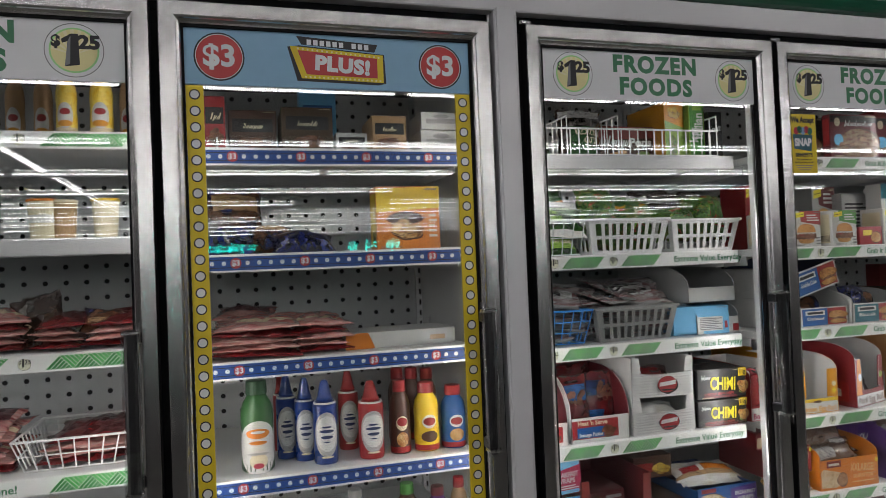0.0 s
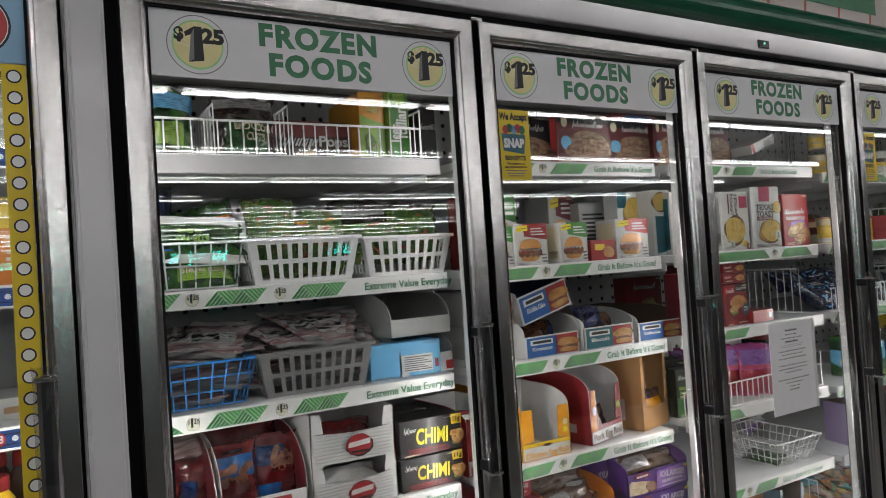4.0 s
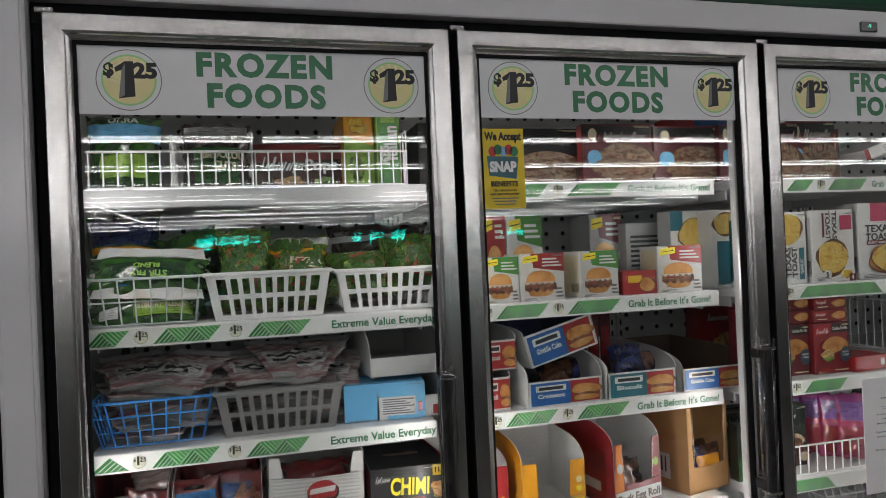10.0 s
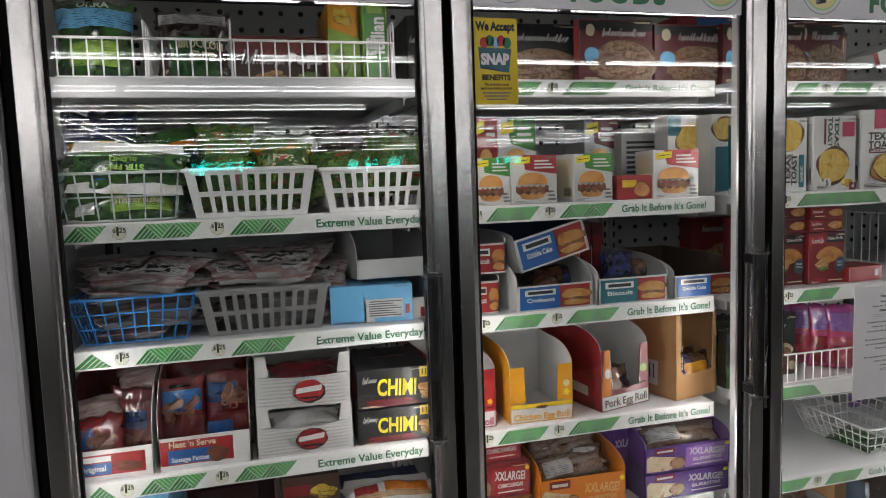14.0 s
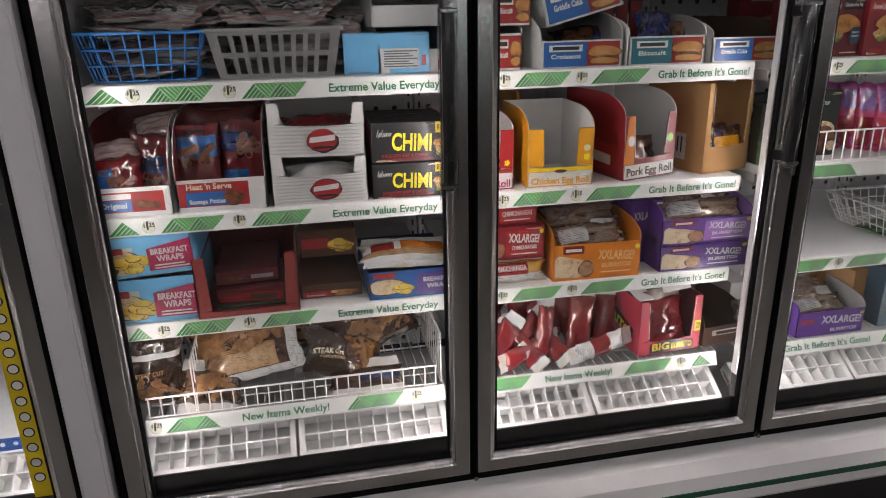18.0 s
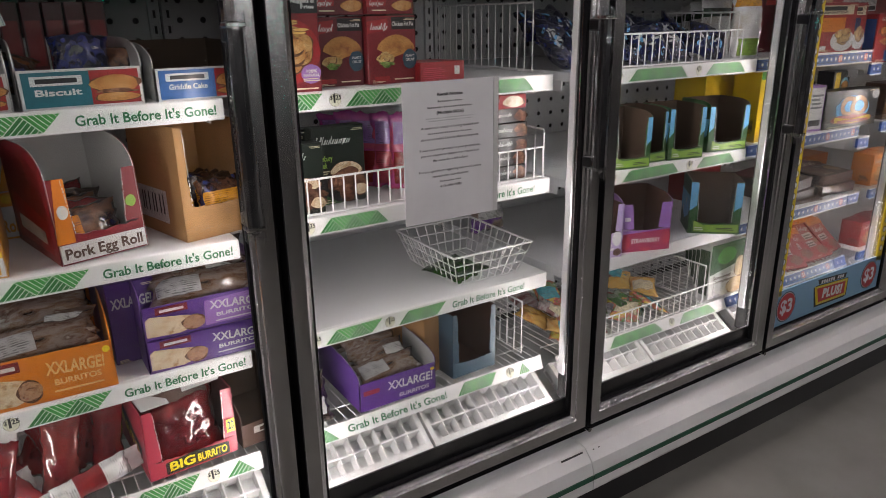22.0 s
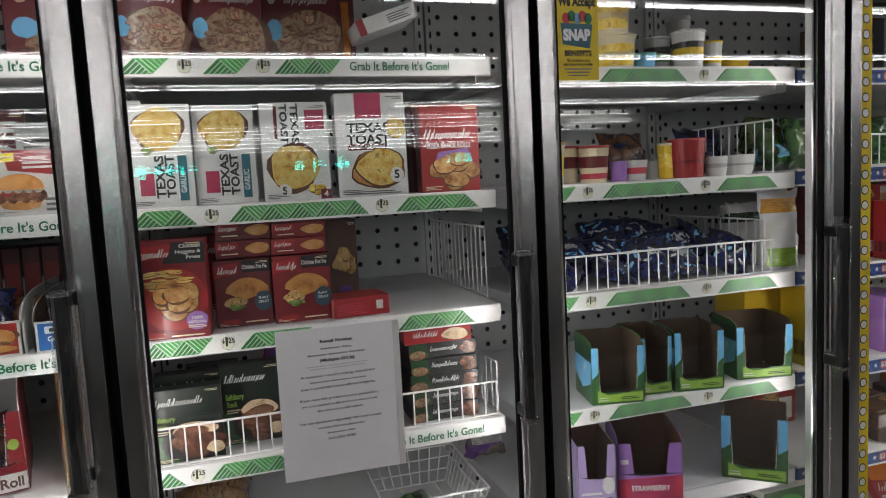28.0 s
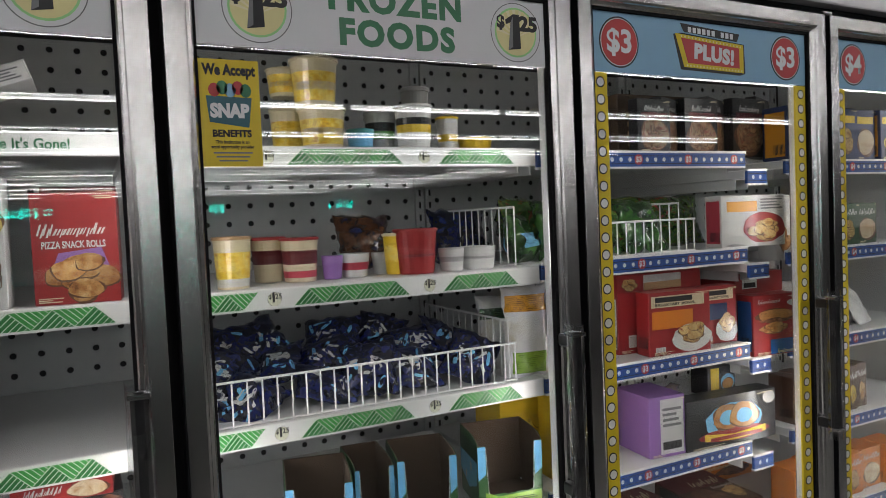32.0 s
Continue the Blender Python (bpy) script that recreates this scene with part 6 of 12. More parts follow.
wire_divider(0.375, 1.6898, 0.115)
wire_divider(0.705, 1.6898, 0.12)
wire_basket('white coated wire basket full of vegetable bags', 0.040, 0.260, 0.145, 1.4148, 0.096, 0.3, WIRE_GREY, 2, 0.012)
slot_basket('white slotted plastic basket of frozen vegetables', 0.271, 0.526, 0.140, 1.4148, 0.100, 0.3, BASKET_WHITE)
slot_basket('white slotted plastic basket of frozen greens', 0.541, 0.775, 0.145, 1.4148, 0.095, 0.3, BASKET_WHITE)
pouch('green stir fry vegetable bag in a wire basket', 0.100, 0.190, 1.4268, 0.133, 0.120, 0.09, 'veg', seed=21, nod=14, bands=(('blue', 0.5, 0.72, -0.2, 0.5), ('white', 0.72, 0.8, -0.5, 0.1)))
pouch('green vegetable blend bag with a white edge', 0.203, 0.205, 1.4268, 0.131, 0.120, 0.09, 'veg', seed=22, nod=20, bands=(('white', 0.92, 0.97), ('forest', 0.1, 0.5, -0.4, 0.4)), words=(('BLEND', C['cream'], 0.0, 0.34, 0.018, 0.08),))
pouch('folded green vegetable bag lying in the basket', 0.150, 0.165, 1.4208, 0.205, 0.085, 0.06, 'veg', seed=23, nod=30, bands=(('red', 0.2, 0.45, -0.34, -0.24), ('white', 0.05, 0.6, -0.42, -0.24), ('lime', 0.1, 0.45, -0.1, 0.45)), words=(('STIR FRY BLEND', C['cream'], 0.16, 0.30, 0.010, 0.09),))
pouch('green stir fry bag with a white seam on the basket', 0.160, 0.160, 1.488, 0.235, 0.075, 0.05, 'veg', seed=20, nod=34, tilt=3, bands=(('white', 0.94, 1.0, -0.6, 0.6), ('dgreen', 0.15, 0.7, -0.3, 0.3)), words=(('BLEND', C['lime'], -0.02, 0.58, -0.011, -0.05), ('STIR FRY', C['lime'], 0.0, 0.34, -0.011, -0.07)), ends='white')
pouch('green and blue bag of frozen vegetables at the back', 0.083, 0.340, 1.4648, 0.160, 0.190, 0.1, 'veg', seed=24, nod=10, bands=(('navy', 0.6, 0.95, -0.5, 0.5), ('gold', 0.50, 0.58, -0.4, 0.4)), words=(('STIR FRY', C['cream'], 0.0, 0.36, 0.016, 0.09),))
pouch('dark green vegetable bag standing in a basket', 0.255, 0.300, 1.4448, 0.140, 0.170, 0.1, 'veg', seed=25, nod=12, tilt=-14, bands=(('orange', 0.66, 0.74, -0.45, 0.45), ('dgreen', 0.2, 0.6, -0.4, 0.4)), words=(('STIR FRY', C['cream'], 0.0, 0.48, 0.016, 0.09), ('BLEND', C['cream'], 0.0, 0.32, 0.016, 0.07)))
pouch('clear bag of mixed red pepper vegetables', 0.351, 0.220, 1.4248, 0.123, 0.190, 0.12, 'leaf', seed=26, nod=12, pieces=((FOOD['broccoli'], 60, (-0.42, 0.42, 0.1, 0.9), 0.026, 0.018), (FOOD['pepper'], 16, (-0.4, 0.4, 0.12, 0.9), 0.044, 0.008), (C['lime'], 7, (-0.4, 0.4, 0.12, 0.9), 0.036, 0.006)))
pouch('clear bag of mixed pepper strips with printed name', 0.462, 0.225, 1.4248, 0.150, 0.165, 0.10, 'leaf', seed=27, nod=12, bands=(('gold', 0.72, 0.78, -0.45, 0.45), ('white', 0.86, 0.98, -0.6, 0.6)), words=(('PEPPER', C['cream'], 0.12, 0.60, 0.014, 0.07), ('STIR FRY', C['cream'], 0.12, 0.48, 0.014, 0.075)), pieces=((FOOD['broccoli'], 60, (-0.42, 0.42, 0.1, 0.9), 0.026, 0.018), (FOOD['pepper'], 16, (-0.4, 0.4, 0.12, 0.9), 0.044, 0.008), (C['lime'], 7, (-0.4, 0.4, 0.12, 0.9), 0.036, 0.006)))
pouch('clear bag of frozen broccoli', 0.599, 0.200, 1.4448, 0.153, 0.110, 0.12, 'leaf', seed=28, nod=25, pieces=((FOOD['broccoli'], 60, (-0.42, 0.42, 0.1, 0.9), 0.026, 0.018), (FOOD['pepper'], 16, (-0.4, 0.4, 0.12, 0.9), 0.044, 0.008), (C['lime'], 7, (-0.4, 0.4, 0.12, 0.9), 0.036, 0.006)))
pouch('clear bag of leafy frozen greens', 0.723, 0.220, 1.4448, 0.141, 0.145, 0.12, 'leaf', seed=29, nod=18, bands=(('red', 0.18, 0.26),), pieces=((FOOD['broccoli'], 60, (-0.42, 0.42, 0.1, 0.9), 0.026, 0.018), (FOOD['pepper'], 16, (-0.4, 0.4, 0.12, 0.9), 0.044, 0.008), (C['lime'], 7, (-0.4, 0.4, 0.12, 0.9), 0.036, 0.006)))
pouch('dark bag of frozen vegetables at the back', 0.671, 0.360, 1.4648, 0.256, 0.150, 0.1, 'dark', seed=30, nod=8, bands=(('grey', 0.7, 0.8), ('forest', 0.1, 0.5)))
wire_basket('bright blue wire basket of packets', 0.042, 0.273, 0.145, 1.1698, 0.094, 0.3, WIRE_BLUE, 3, 0.02)
slot_basket('grey slotted plastic basket of packets', 0.282, 0.543, 0.140, 1.1698, 0.099, 0.32, BASKET_GREY)
packet_pile(0.09, 0.30, 0.17, 1.178, 20, 0.17, 0.14, 31, 0.10)
packet_pile(0.34, 0.57, 0.17, 1.178, 20, 0.18, 0.15, 47, 0.10)
carton('pale blue frozen food carton lying down', 0.548, 0.728, 0.170, 1.1698, 0.082, 0.12, 'sky', (('r', C['white'], 0.42, 0.12, 0.88, 0.62), ('l', GREY_INK, 0.45, 0.16, 0.86, 0.6, 7), ('r', C['red'], 0.91, 0.2, 0.96, 0.45)), turn=-6)
tray('white display tray of red sandwich packets', 0.621, 0.767, 0.160, 1.1698, 0.095, 0.36, 'white', 'grey', 0.5, (('r', C['red'], 0.86, 0.1, 1.0, 0.55),), hb=0.10, turn=0)
tray('white display tray stacked on another tray', 0.611, 0.780, 0.180, 1.2630, 0.102, 0.36, 'white', 'grey', 0.42, (), hb=0.11, turn=2)
tray('white tray of red breakfast sausage packets', 0.019, 0.177, 0.135, 0.9048, 0.062, 0.33, 'white', 'maroon', 0.98, (('r', C['red'], 0.02, 0.16, 0.90, 0.86), ('r', C['white'], 0.06, 0.62, 0.5, 0.80), ('r', C['blue'], 0.06, 0.2, 0.5, 0.58), ('e', FOOD['sausage'], 0.70, 0.42, 0.18, 0.26), ('t', 'Original', C['white'], 0.28, 0.4, 0.18, 0.32)), hb=0.185)
tray('white tray of red sausage patties packets', 0.186, 0.367, 0.135, 0.9048, 0.069, 0.33, 'white', 'maroon', 0.98, (('r', C['red'], 0.02, 0.16, 0.80, 0.90), ('t', "Heat 'n Serve", C['cream'], 0.36, 0.78, 0.18, 0.5), ('r', C['blue'], 0.1, 0.2, 0.55, 0.62), ('t', 'Sausage Patties', C['white'], 0.33, 0.32, 0.14, 0.4), ('e', FOOD['sausage'], 0.62, 0.40, 0.15, 0.26)), hb=0.185)
carton('dark red case wall behind sausage packets', 0.100, 0.176, 0.300, 0.9048, 0.150, 0.02, 'maroon', ())
pouch('red sausage packet with a blue label in a heap', 0.066, 0.160, 0.9148, 0.125, 0.110, 0.026, 'red', seed=41, nod=22, tilt=-6, bands=(('blue', 0.42, 0.78, -0.45, 0.02),), pieces=((FOOD['sausage'], 12, (-0.1, 0.34, 0.2, 0.7), 0.04, 0.015),))
pouch('dark red sausage packet leaning in a tray', 0.128, 0.215, 0.9148, 0.105, 0.145, 0.022, 'wine', seed=42, nod=14, tilt=4, bands=(('navy', 0.4, 0.66, -0.4, 0.2),), pieces=((FOOD['sausage'], 7, (-0.3, 0.3, 0.12, 0.34), 0.04, 0.015),))
pouch('clear film packet of pale sausages on top of a heap', 0.060, 0.200, 0.9950, 0.115, 0.070, 0.035, 'clear', seed=48, nod=48, tilt=-7, turn=6, bands=(('maroon', 0.0, 0.2),))
pouch('clear film packet of pale sausages lying at the back', 0.142, 0.260, 1.0450, 0.100, 0.070, 0.030, 'clear', seed=49, nod=52, tilt=-10)
pouch('red sausage patties packet with a blue label', 0.232, 0.185, 0.9148, 0.104, 0.165, 0.020, 'wine', seed=43, nod=10, tilt=-2, bands=(('blue', 0.56, 0.84, -0.36, 0.4), ('black', 0.87, 0.91, -0.2, 0.2)), pieces=((FOOD['sausage'], 8, (-0.3, 0.34, 0.5, 0.66), 0.036, 0.018),))
pouch('red sausage patties packet standing behind another', 0.318, 0.205, 0.9148, 0.104, 0.165, 0.020, 'wine', seed=44, nod=8, tilt=2, bands=(('navy', 0.6, 0.86, -0.4, 0.2), ('blue', 0.2, 0.36, -0.4, 0.1)), pieces=((FOOD['sausage'], 8, (-0.1, 0.4, 0.55, 0.75), 0.036, 0.018),))
pouch('dark red packet at the back of a tray', 0.267, 0.330, 0.9248, 0.193, 0.168, 0.06, 'wine', seed=45, nod=4)
tray('white grey-lettered snack stick carton with cut front', 0.378, 0.582, 0.135, 0.9048, 0.104, 0.3, 'white', 'white', 0.62, (*LETTER_ROWS, ('e', C['black'], 0.56, 0.30, 0.165, 0.225), ('e', C['red'], 0.555, 0.315, 0.155, 0.205), ('q', C['white'], [(0.42, 0.27), (0.68, 0.31), (0.69, 0.42), (0.43, 0.37)]), ('r', C['black'], 0.46, 0.16, 0.66, 0.20)), cut=0.12, group='stacked snack cartons')
tray('white grey-lettered snack stick carton stacked on top', 0.377, 0.580, 0.135, 1.0100, 0.111, 0.3, 'white', 'white', 0.62, (*LETTER_ROWS, ('e', C['black'], 0.56, 0.30, 0.165, 0.225), ('e', C['red'], 0.555, 0.315, 0.155, 0.205), ('q', C['white'], [(0.42, 0.27), (0.68, 0.31), (0.69, 0.42), (0.43, 0.37)]), ('r', C['black'], 0.46, 0.16, 0.66, 0.20)), cut=0.12, group='stacked snack cartons', tilt=1.5)
pouch('red snack packet in an open carton', 0.488, 0.200, 1.0248, 0.167, 0.076, 0.06, 'red', seed=46, nod=50)
pouch('white film packet in an open carton', 0.484, 0.180, 0.9398, 0.162, 0.059, 0.05, 'white', seed=47, nod=60)
carton('black burrito carton with yellow panel', 0.592, 0.760, 0.135, 0.9048, 0.076, 0.2, 'black', (('t', 'CHIMI', C['chimi'], 0.52, 0.47, 0.42, 0.52, -3), ('r', C['maroon'], 0.12, 0.02, 0.80, 0.10), ('s', C['white'], 0.06, 0.66, 0.26, 0.82), ('e', FOOD['meat'], 0.93, 0.34, 0.1, 0.24), ('e', FOOD['veg'], 0.88, 0.2, 0.06, 0.08), ('t', 'SHREDDED BEEF & CHEESE', C['red'], 0.42, 0.16, 0.08, 0.6), ('e', FOOD['fried'], 0.9, 0.4, 0.14, 0.3), ('r', C['yellow'], 0.82, 0.72, 0.99, 1.0), ('t', '11g', C['black'], 0.9, 0.86, 0.14, 0.12)), side='red', group='stacked burrito cartons')
carton('black burrito carton stacked on another', 0.593, 0.761, 0.135, 0.9860, 0.085, 0.2, 'black', (('t', 'CHIMI', C['chimi'], 0.52, 0.47, 0.42, 0.52, -3), ('r', C['maroon'], 0.12, 0.02, 0.80, 0.10), ('s', C['white'], 0.06, 0.66, 0.26, 0.82), ('e', FOOD['meat'], 0.93, 0.34, 0.1, 0.24), ('e', FOOD['veg'], 0.88, 0.2, 0.06, 0.08), ('t', 'SHREDDED BEEF & CHEESE', C['red'], 0.42, 0.16, 0.08, 0.6), ('e', FOOD['fried'], 0.9, 0.4, 0.14, 0.3), ('r', C['yellow'], 0.82, 0.72, 0.99, 1.0), ('t', '11g', C['black'], 0.9, 0.86, 0.14, 0.12)), side='red', tilt=0.8, group='stacked burrito cartons')
pouch('black wrapped burrito lying on cartons', 0.690, 0.200, 1.0368, 0.155, 0.060, 0.03, 'dark', seed=48, nod=60, bands=(('lime', 0.3, 0.6),))
tray('light blue carton of breakfast wraps with magenta panel', 0.019, 0.205, 0.125, 0.6698, 0.102, 0.26, 'sky', 'grey', 0.98, (('r', C['white'], 0.0, 0.5, 0.35, 0.75), ('e', FOOD['wrap'], 0.17, 0.40, 0.24, 0.30), ('e', FOOD['egg'], 0.33, 0.34, 0.22, 0.28), ('e', FOOD['meat'], 0.08, 0.2, 0.08, 0.12), ('q', C['magenta'], [(0.5, 0.12), (1.0, 0.12), (1.0, 0.85), (0.5, 0.68)]), ('t', 'BREAKFAST', C['white'], 0.75, 0.58, 0.14, 0.42), ('t', 'WRAPS', C['white'], 0.75, 0.4, 0.14, 0.3), ('l', C['white'], 0.56, 0.16, 0.95, 0.3, 2), ('r', C['red'], 0.04, 0.62, 0.25, 0.78)), hb=0.10, group='breakfast wrap cartons')
tray('light blue carton of breakfast wraps stacked on top', 0.025, 0.205, 0.125, 0.7730, 0.089, 0.26, 'sky', 'grey', 0.98, (('r', C['white'], 0.0, 0.5, 0.35, 0.75), ('e', FOOD['wrap'], 0.17, 0.40, 0.24, 0.30), ('e', FOOD['egg'], 0.33, 0.34, 0.22, 0.28), ('e', FOOD['meat'], 0.08, 0.2, 0.08, 0.12), ('q', C['magenta'], [(0.5, 0.12), (1.0, 0.12), (1.0, 0.85), (0.5, 0.68)]), ('t', 'BREAKFAST', C['white'], 0.75, 0.58, 0.14, 0.42), ('t', 'WRAPS', C['white'], 0.75, 0.4, 0.14, 0.3), ('l', C['white'], 0.56, 0.16, 0.95, 0.3, 2), ('r', C['red'], 0.04, 0.62, 0.25, 0.78)), hb=0.10, tilt=-3, group='breakfast wrap cartons')
tray('dull red open-fronted carton of wrapped snacks', 0.198, 0.414, 0.115, 0.6698, 0.138, 0.34, 'rust', 'maroon', 0.12, (), cut=0.11)
carton('dark green flat snack box in an open carton', 0.234, 0.383, 0.150, 0.6738, 0.005, 0.2, 'dgreen', (('l', C['black'], 0.05, 0.2, 0.9, 0.8, 2), ('r', C['maroon'], 0.3, 0.3, 0.7, 0.6)))
carton('dark red flat snack box in an open carton', 0.234, 0.380, 0.165, 0.6800, 0.033, 0.2, 'maroon', (('r', C['red'], 0.02, 0.1, 0.98, 0.7), ('r', C['brown'], 0.5, 0.2, 0.9, 0.6), ('l', C['pink'], 0.06, 0.2, 0.4, 0.6, 2)), tilt=1)
carton('red and navy snack box on top of others', 0.234, 0.371, 0.185, 0.7165, 0.031, 0.2, 'maroon', (('r', C['maroon'], 0.02, 0.1, 0.5, 0.9), ('r', C['grey'], 0.56, 0.3, 0.92, 0.6), ('e', FOOD['meat'], 0.3, 0.5, 0.2, 0.3)), tilt=-1.5)
carton('brown breakfast carton with a red label', 0.419, 0.558, 0.170, 0.6698, 0.032, 0.22, 'choc', (('r', C['red'], 0.02, 0.1, 0.5, 0.5), ('e', FOOD['fried'], 0.7, 0.35, 0.26, 0.3), ('s', C['white'], 0.08, 0.2, 0.4, 0.36)))
carton('yellow-brown breakfast carton stacked at the back', 0.425, 0.553, 0.220, 0.7535, 0.064, 0.2, 'choc', (('r', C['red'], 0.02, 0.3, 0.5, 0.7), ('e', FOOD['egg'], 0.7, 0.4, 0.26, 0.35)))
tray('blue tray of breakfast wraps with purple panel', 0.570, 0.771, 0.125, 0.6698, 0.073, 0.28, 'blue', 'navy', 0.9, (('e', FOOD['wrap'], 0.2, 0.45, 0.2, 0.3), ('e', FOOD['egg'], 0.4, 0.35, 0.16, 0.25), ('q', C['purple'], [(0.55, 0.1), (1, 0.1), (1, 0.95), (0.55, 0.85)]), ('t', 'BREAKFAST', C['white'], 0.8, 0.62, 0.16, 0.36), ('t', 'WRAPS', C['white'], 0.8, 0.38, 0.16, 0.28), ('r', C['red'], 0.05, 0.8, 0.3, 0.98)), hb=0.06)
pouch('clear wrapped burrito with orange label on a tray', 0.669, 0.200, 0.7318, 0.230, 0.063, 0.055, 'white', seed=53, nod=70, tilt=2, bands=(('orange', 0.2, 0.8, -0.05, 0.42), ('red', 0.3, 0.7, -0.36, -0.12), ('tan', 0.1, 0.3, -0.5, 0.5)), ends='white')
pouch('dark bag of frozen fries standing in a wire bay', 0.061, 0.200, 0.4318, 0.147, 0.172, 0.07, 'dark', seed=61, nod=8, bands=(('white', 0.66, 0.74, -0.6, 0.6),), pieces=((FOOD['crisp'], 26, (-0.3, 0.3, 0.05, 0.3), 0.05, 0.014),), words=(('STEAK CUT', C['tan'], 0.0, 0.46, 0.009, 0.06),))
pouch('brown bag of golden fries with a white edge', 0.275, 0.200, 0.4618, 0.300, 0.170, 0.1, 'choc', seed=62, nod=38, turn=-8, tilt=-14, bands=(('white', 0.0, 0.09), ('white', 0.9, 1.0), ('white', 0.0, 1.0, -0.6, -0.40), ('white', 0.0, 1.0, 0.38, 0.6), ('tan', 0.1, 0.42, -0.2, 0.3)), pieces=((FOOD['crisp'], 70, (-0.34, 0.32, 0.42, 0.86), 0.062, 0.016), (FOOD['crisp'], 14, (-0.36, -0.2, 0.1, 0.42), 0.05, 0.016)))
pouch('crumpled golden fries bag lying at the front', 0.185, 0.160, 0.4358, 0.150, 0.080, 0.07, 'choc', seed=63, nod=45, tilt=8, pieces=((FOOD['crisp'], 34, (-0.4, 0.4, 0.15, 0.85), 0.05, 0.015),), ends='white')
pouch('black bag of steak cut fries with a clear window', 0.600, 0.300, 0.4618, 0.280, 0.135, 0.09, 'dark', seed=64, nod=34, turn=14, tilt=-16, bands=(('white', 0.0, 1.0, 0.44, 0.6), ('choc', 0.1, 0.9, -0.5, 0.40)), pieces=((FOOD['crisp'], 30, (-0.3, 0.34, 0.18, 0.5), 0.055, 0.015),), words=(('STEAK CUT', C['cream'], -0.02, 0.72, 0.012, 0.10), ('POTATOES', C['tan'], 0.0, 0.61, 0.008, 0.08)))
pouch('black and brown steak cut potato bag', 0.500, 0.190, 0.4418, 0.230, 0.120, 0.09, 'dark', seed=65, nod=42, turn=18, tilt=26, bands=(('choc', 0.1, 0.9, -0.05, 0.5),), pieces=((FOOD['crisp'], 44, (-0.02, 0.42, 0.12, 0.85), 0.055, 0.015),), words=(('STEAK CUT', C['cream'], -0.24, 0.42, 0.012, 0.075), ('POTATOES', C['tan'], -0.22, 0.30, 0.007, 0.06)))
pouch('black bag of frozen fries at the back', 0.400, 0.330, 0.4618, 0.230, 0.125, 0.09, 'dark', seed=66, nod=25, tilt=6, bands=(('white', 0.88, 1.0),), pieces=((FOOD['crisp'], 28, (-0.3, 0.3, 0.2, 0.6), 0.055, 0.015),), words=(('STEAK CUT', C['tan'], 0.0, 0.74, 0.014, 0.11),))
pouch('white edged snack packet lying behind the fence', 0.555, 0.150, 0.4358, 0.190, 0.055, 0.03, 'choc', seed=67, nod=62, bands=(('navy', 0.2, 0.6, -0.1, 0.4),), ends='white')
wire_divider(0.16, 0.43, 0.13)
wire_divider(0.735, 0.43, 0.13)

# door three: pizzas, burgers, egg rolls, burritos
BURRITO = [(0.0, 0.10), (0.0, 0.62), (0.04, 0.72), (0.34, 0.56), (0.42, 0.44), (0.44, 0.28), (0.38, 0.16), (0.26, 0.06)]
carton('dark frozen pizza carton', 0.914, 1.165, 0.200, 1.6898, 0.139, 0.03, 'black', (('s', C['white'], 0.3, 0.72, 0.9, 0.84), ('e', FOOD['pizza'], 0.6, 0.28, 0.4, 0.3)), group='frozen pizza cartons')
carton('dark red frozen pizza carton with white name', 1.140, 1.329, 0.150, 1.6898, 0.141, 0.03, 'maroon', (('r', C['black'], 0.0, 0.82, 1.0, 0.97), ('t', 'FROZEN', C['white'], 0.88, 0.05, 0.05), ('s', C['white'], 0.3, 0.74, 0.9, 0.86), ('e', FOOD['pizza'], 0.6, 0.32, 0.46, 0.34), ('e', C['sky'], 0.16, 0.42, 0.1, 0.13), ('e', C['cream'], 0.14, 0.82, 0.06, 0.1)), group='frozen pizza cartons', side='red')
carton('dark red frozen pizza carton standing behind', 1.360, 1.578, 0.190, 1.6898, 0.144, 0.03, 'maroon', (('r', C['black'], 0.0, 0.82, 1.0, 0.97), ('t', 'FROZEN', C['white'], 0.88, 0.05, 0.05), ('s', C['white'], 0.3, 0.74, 0.9, 0.86), ('e', FOOD['pizza'], 0.6, 0.32, 0.46, 0.34), ('e', C['sky'], 0.16, 0.42, 0.1, 0.13), ('e', C['cream'], 0.14, 0.82, 0.06, 0.1)), group='frozen pizza cartons', side='red')
carton('red frozen food carton at the back', 1.497, 1.699, 0.300, 1.6898, 0.194, 0.1, 'red', (('r', C['blue'], 0.3, 0.86, 0.9, 0.98),))
carton('white burger sandwich carton with a green corner and burger photo', 0.873, 0.959, 0.135, 1.4148, 0.105, 0.09, 'white', burger('green'), group='burger sandwich cartons', side='cream', turn=3)
carton('white burger sandwich carton with a red corner and burger photo', 0.961, 1.074, 0.135, 1.4148, 0.110, 0.09, 'white', burger('red'), group='burger sandwich cartons', side='cream', turn=3)
carton('white burger sandwich carton with a green corner and burger photo', 1.114, 1.216, 0.135, 1.4148, 0.110, 0.09, 'white', burger('green'), group='burger sandwich cartons', side='cream', turn=3)
carton('white burger sandwich carton with a red corner and burger photo', 1.320, 1.439, 0.135, 1.4148, 0.114, 0.09, 'white', burger('red'), group='burger sandwich cartons', side='cream', turn=-4)
carton('small red sandwich carton lying down', 1.227, 1.320, 0.140, 1.4148, 0.057, 0.1, 'red', (('r', C['yellow'], 0.15, 0.5, 0.55, 0.8), ('e', FOOD['bun'], 0.7, 0.4, 0.22, 0.3)))
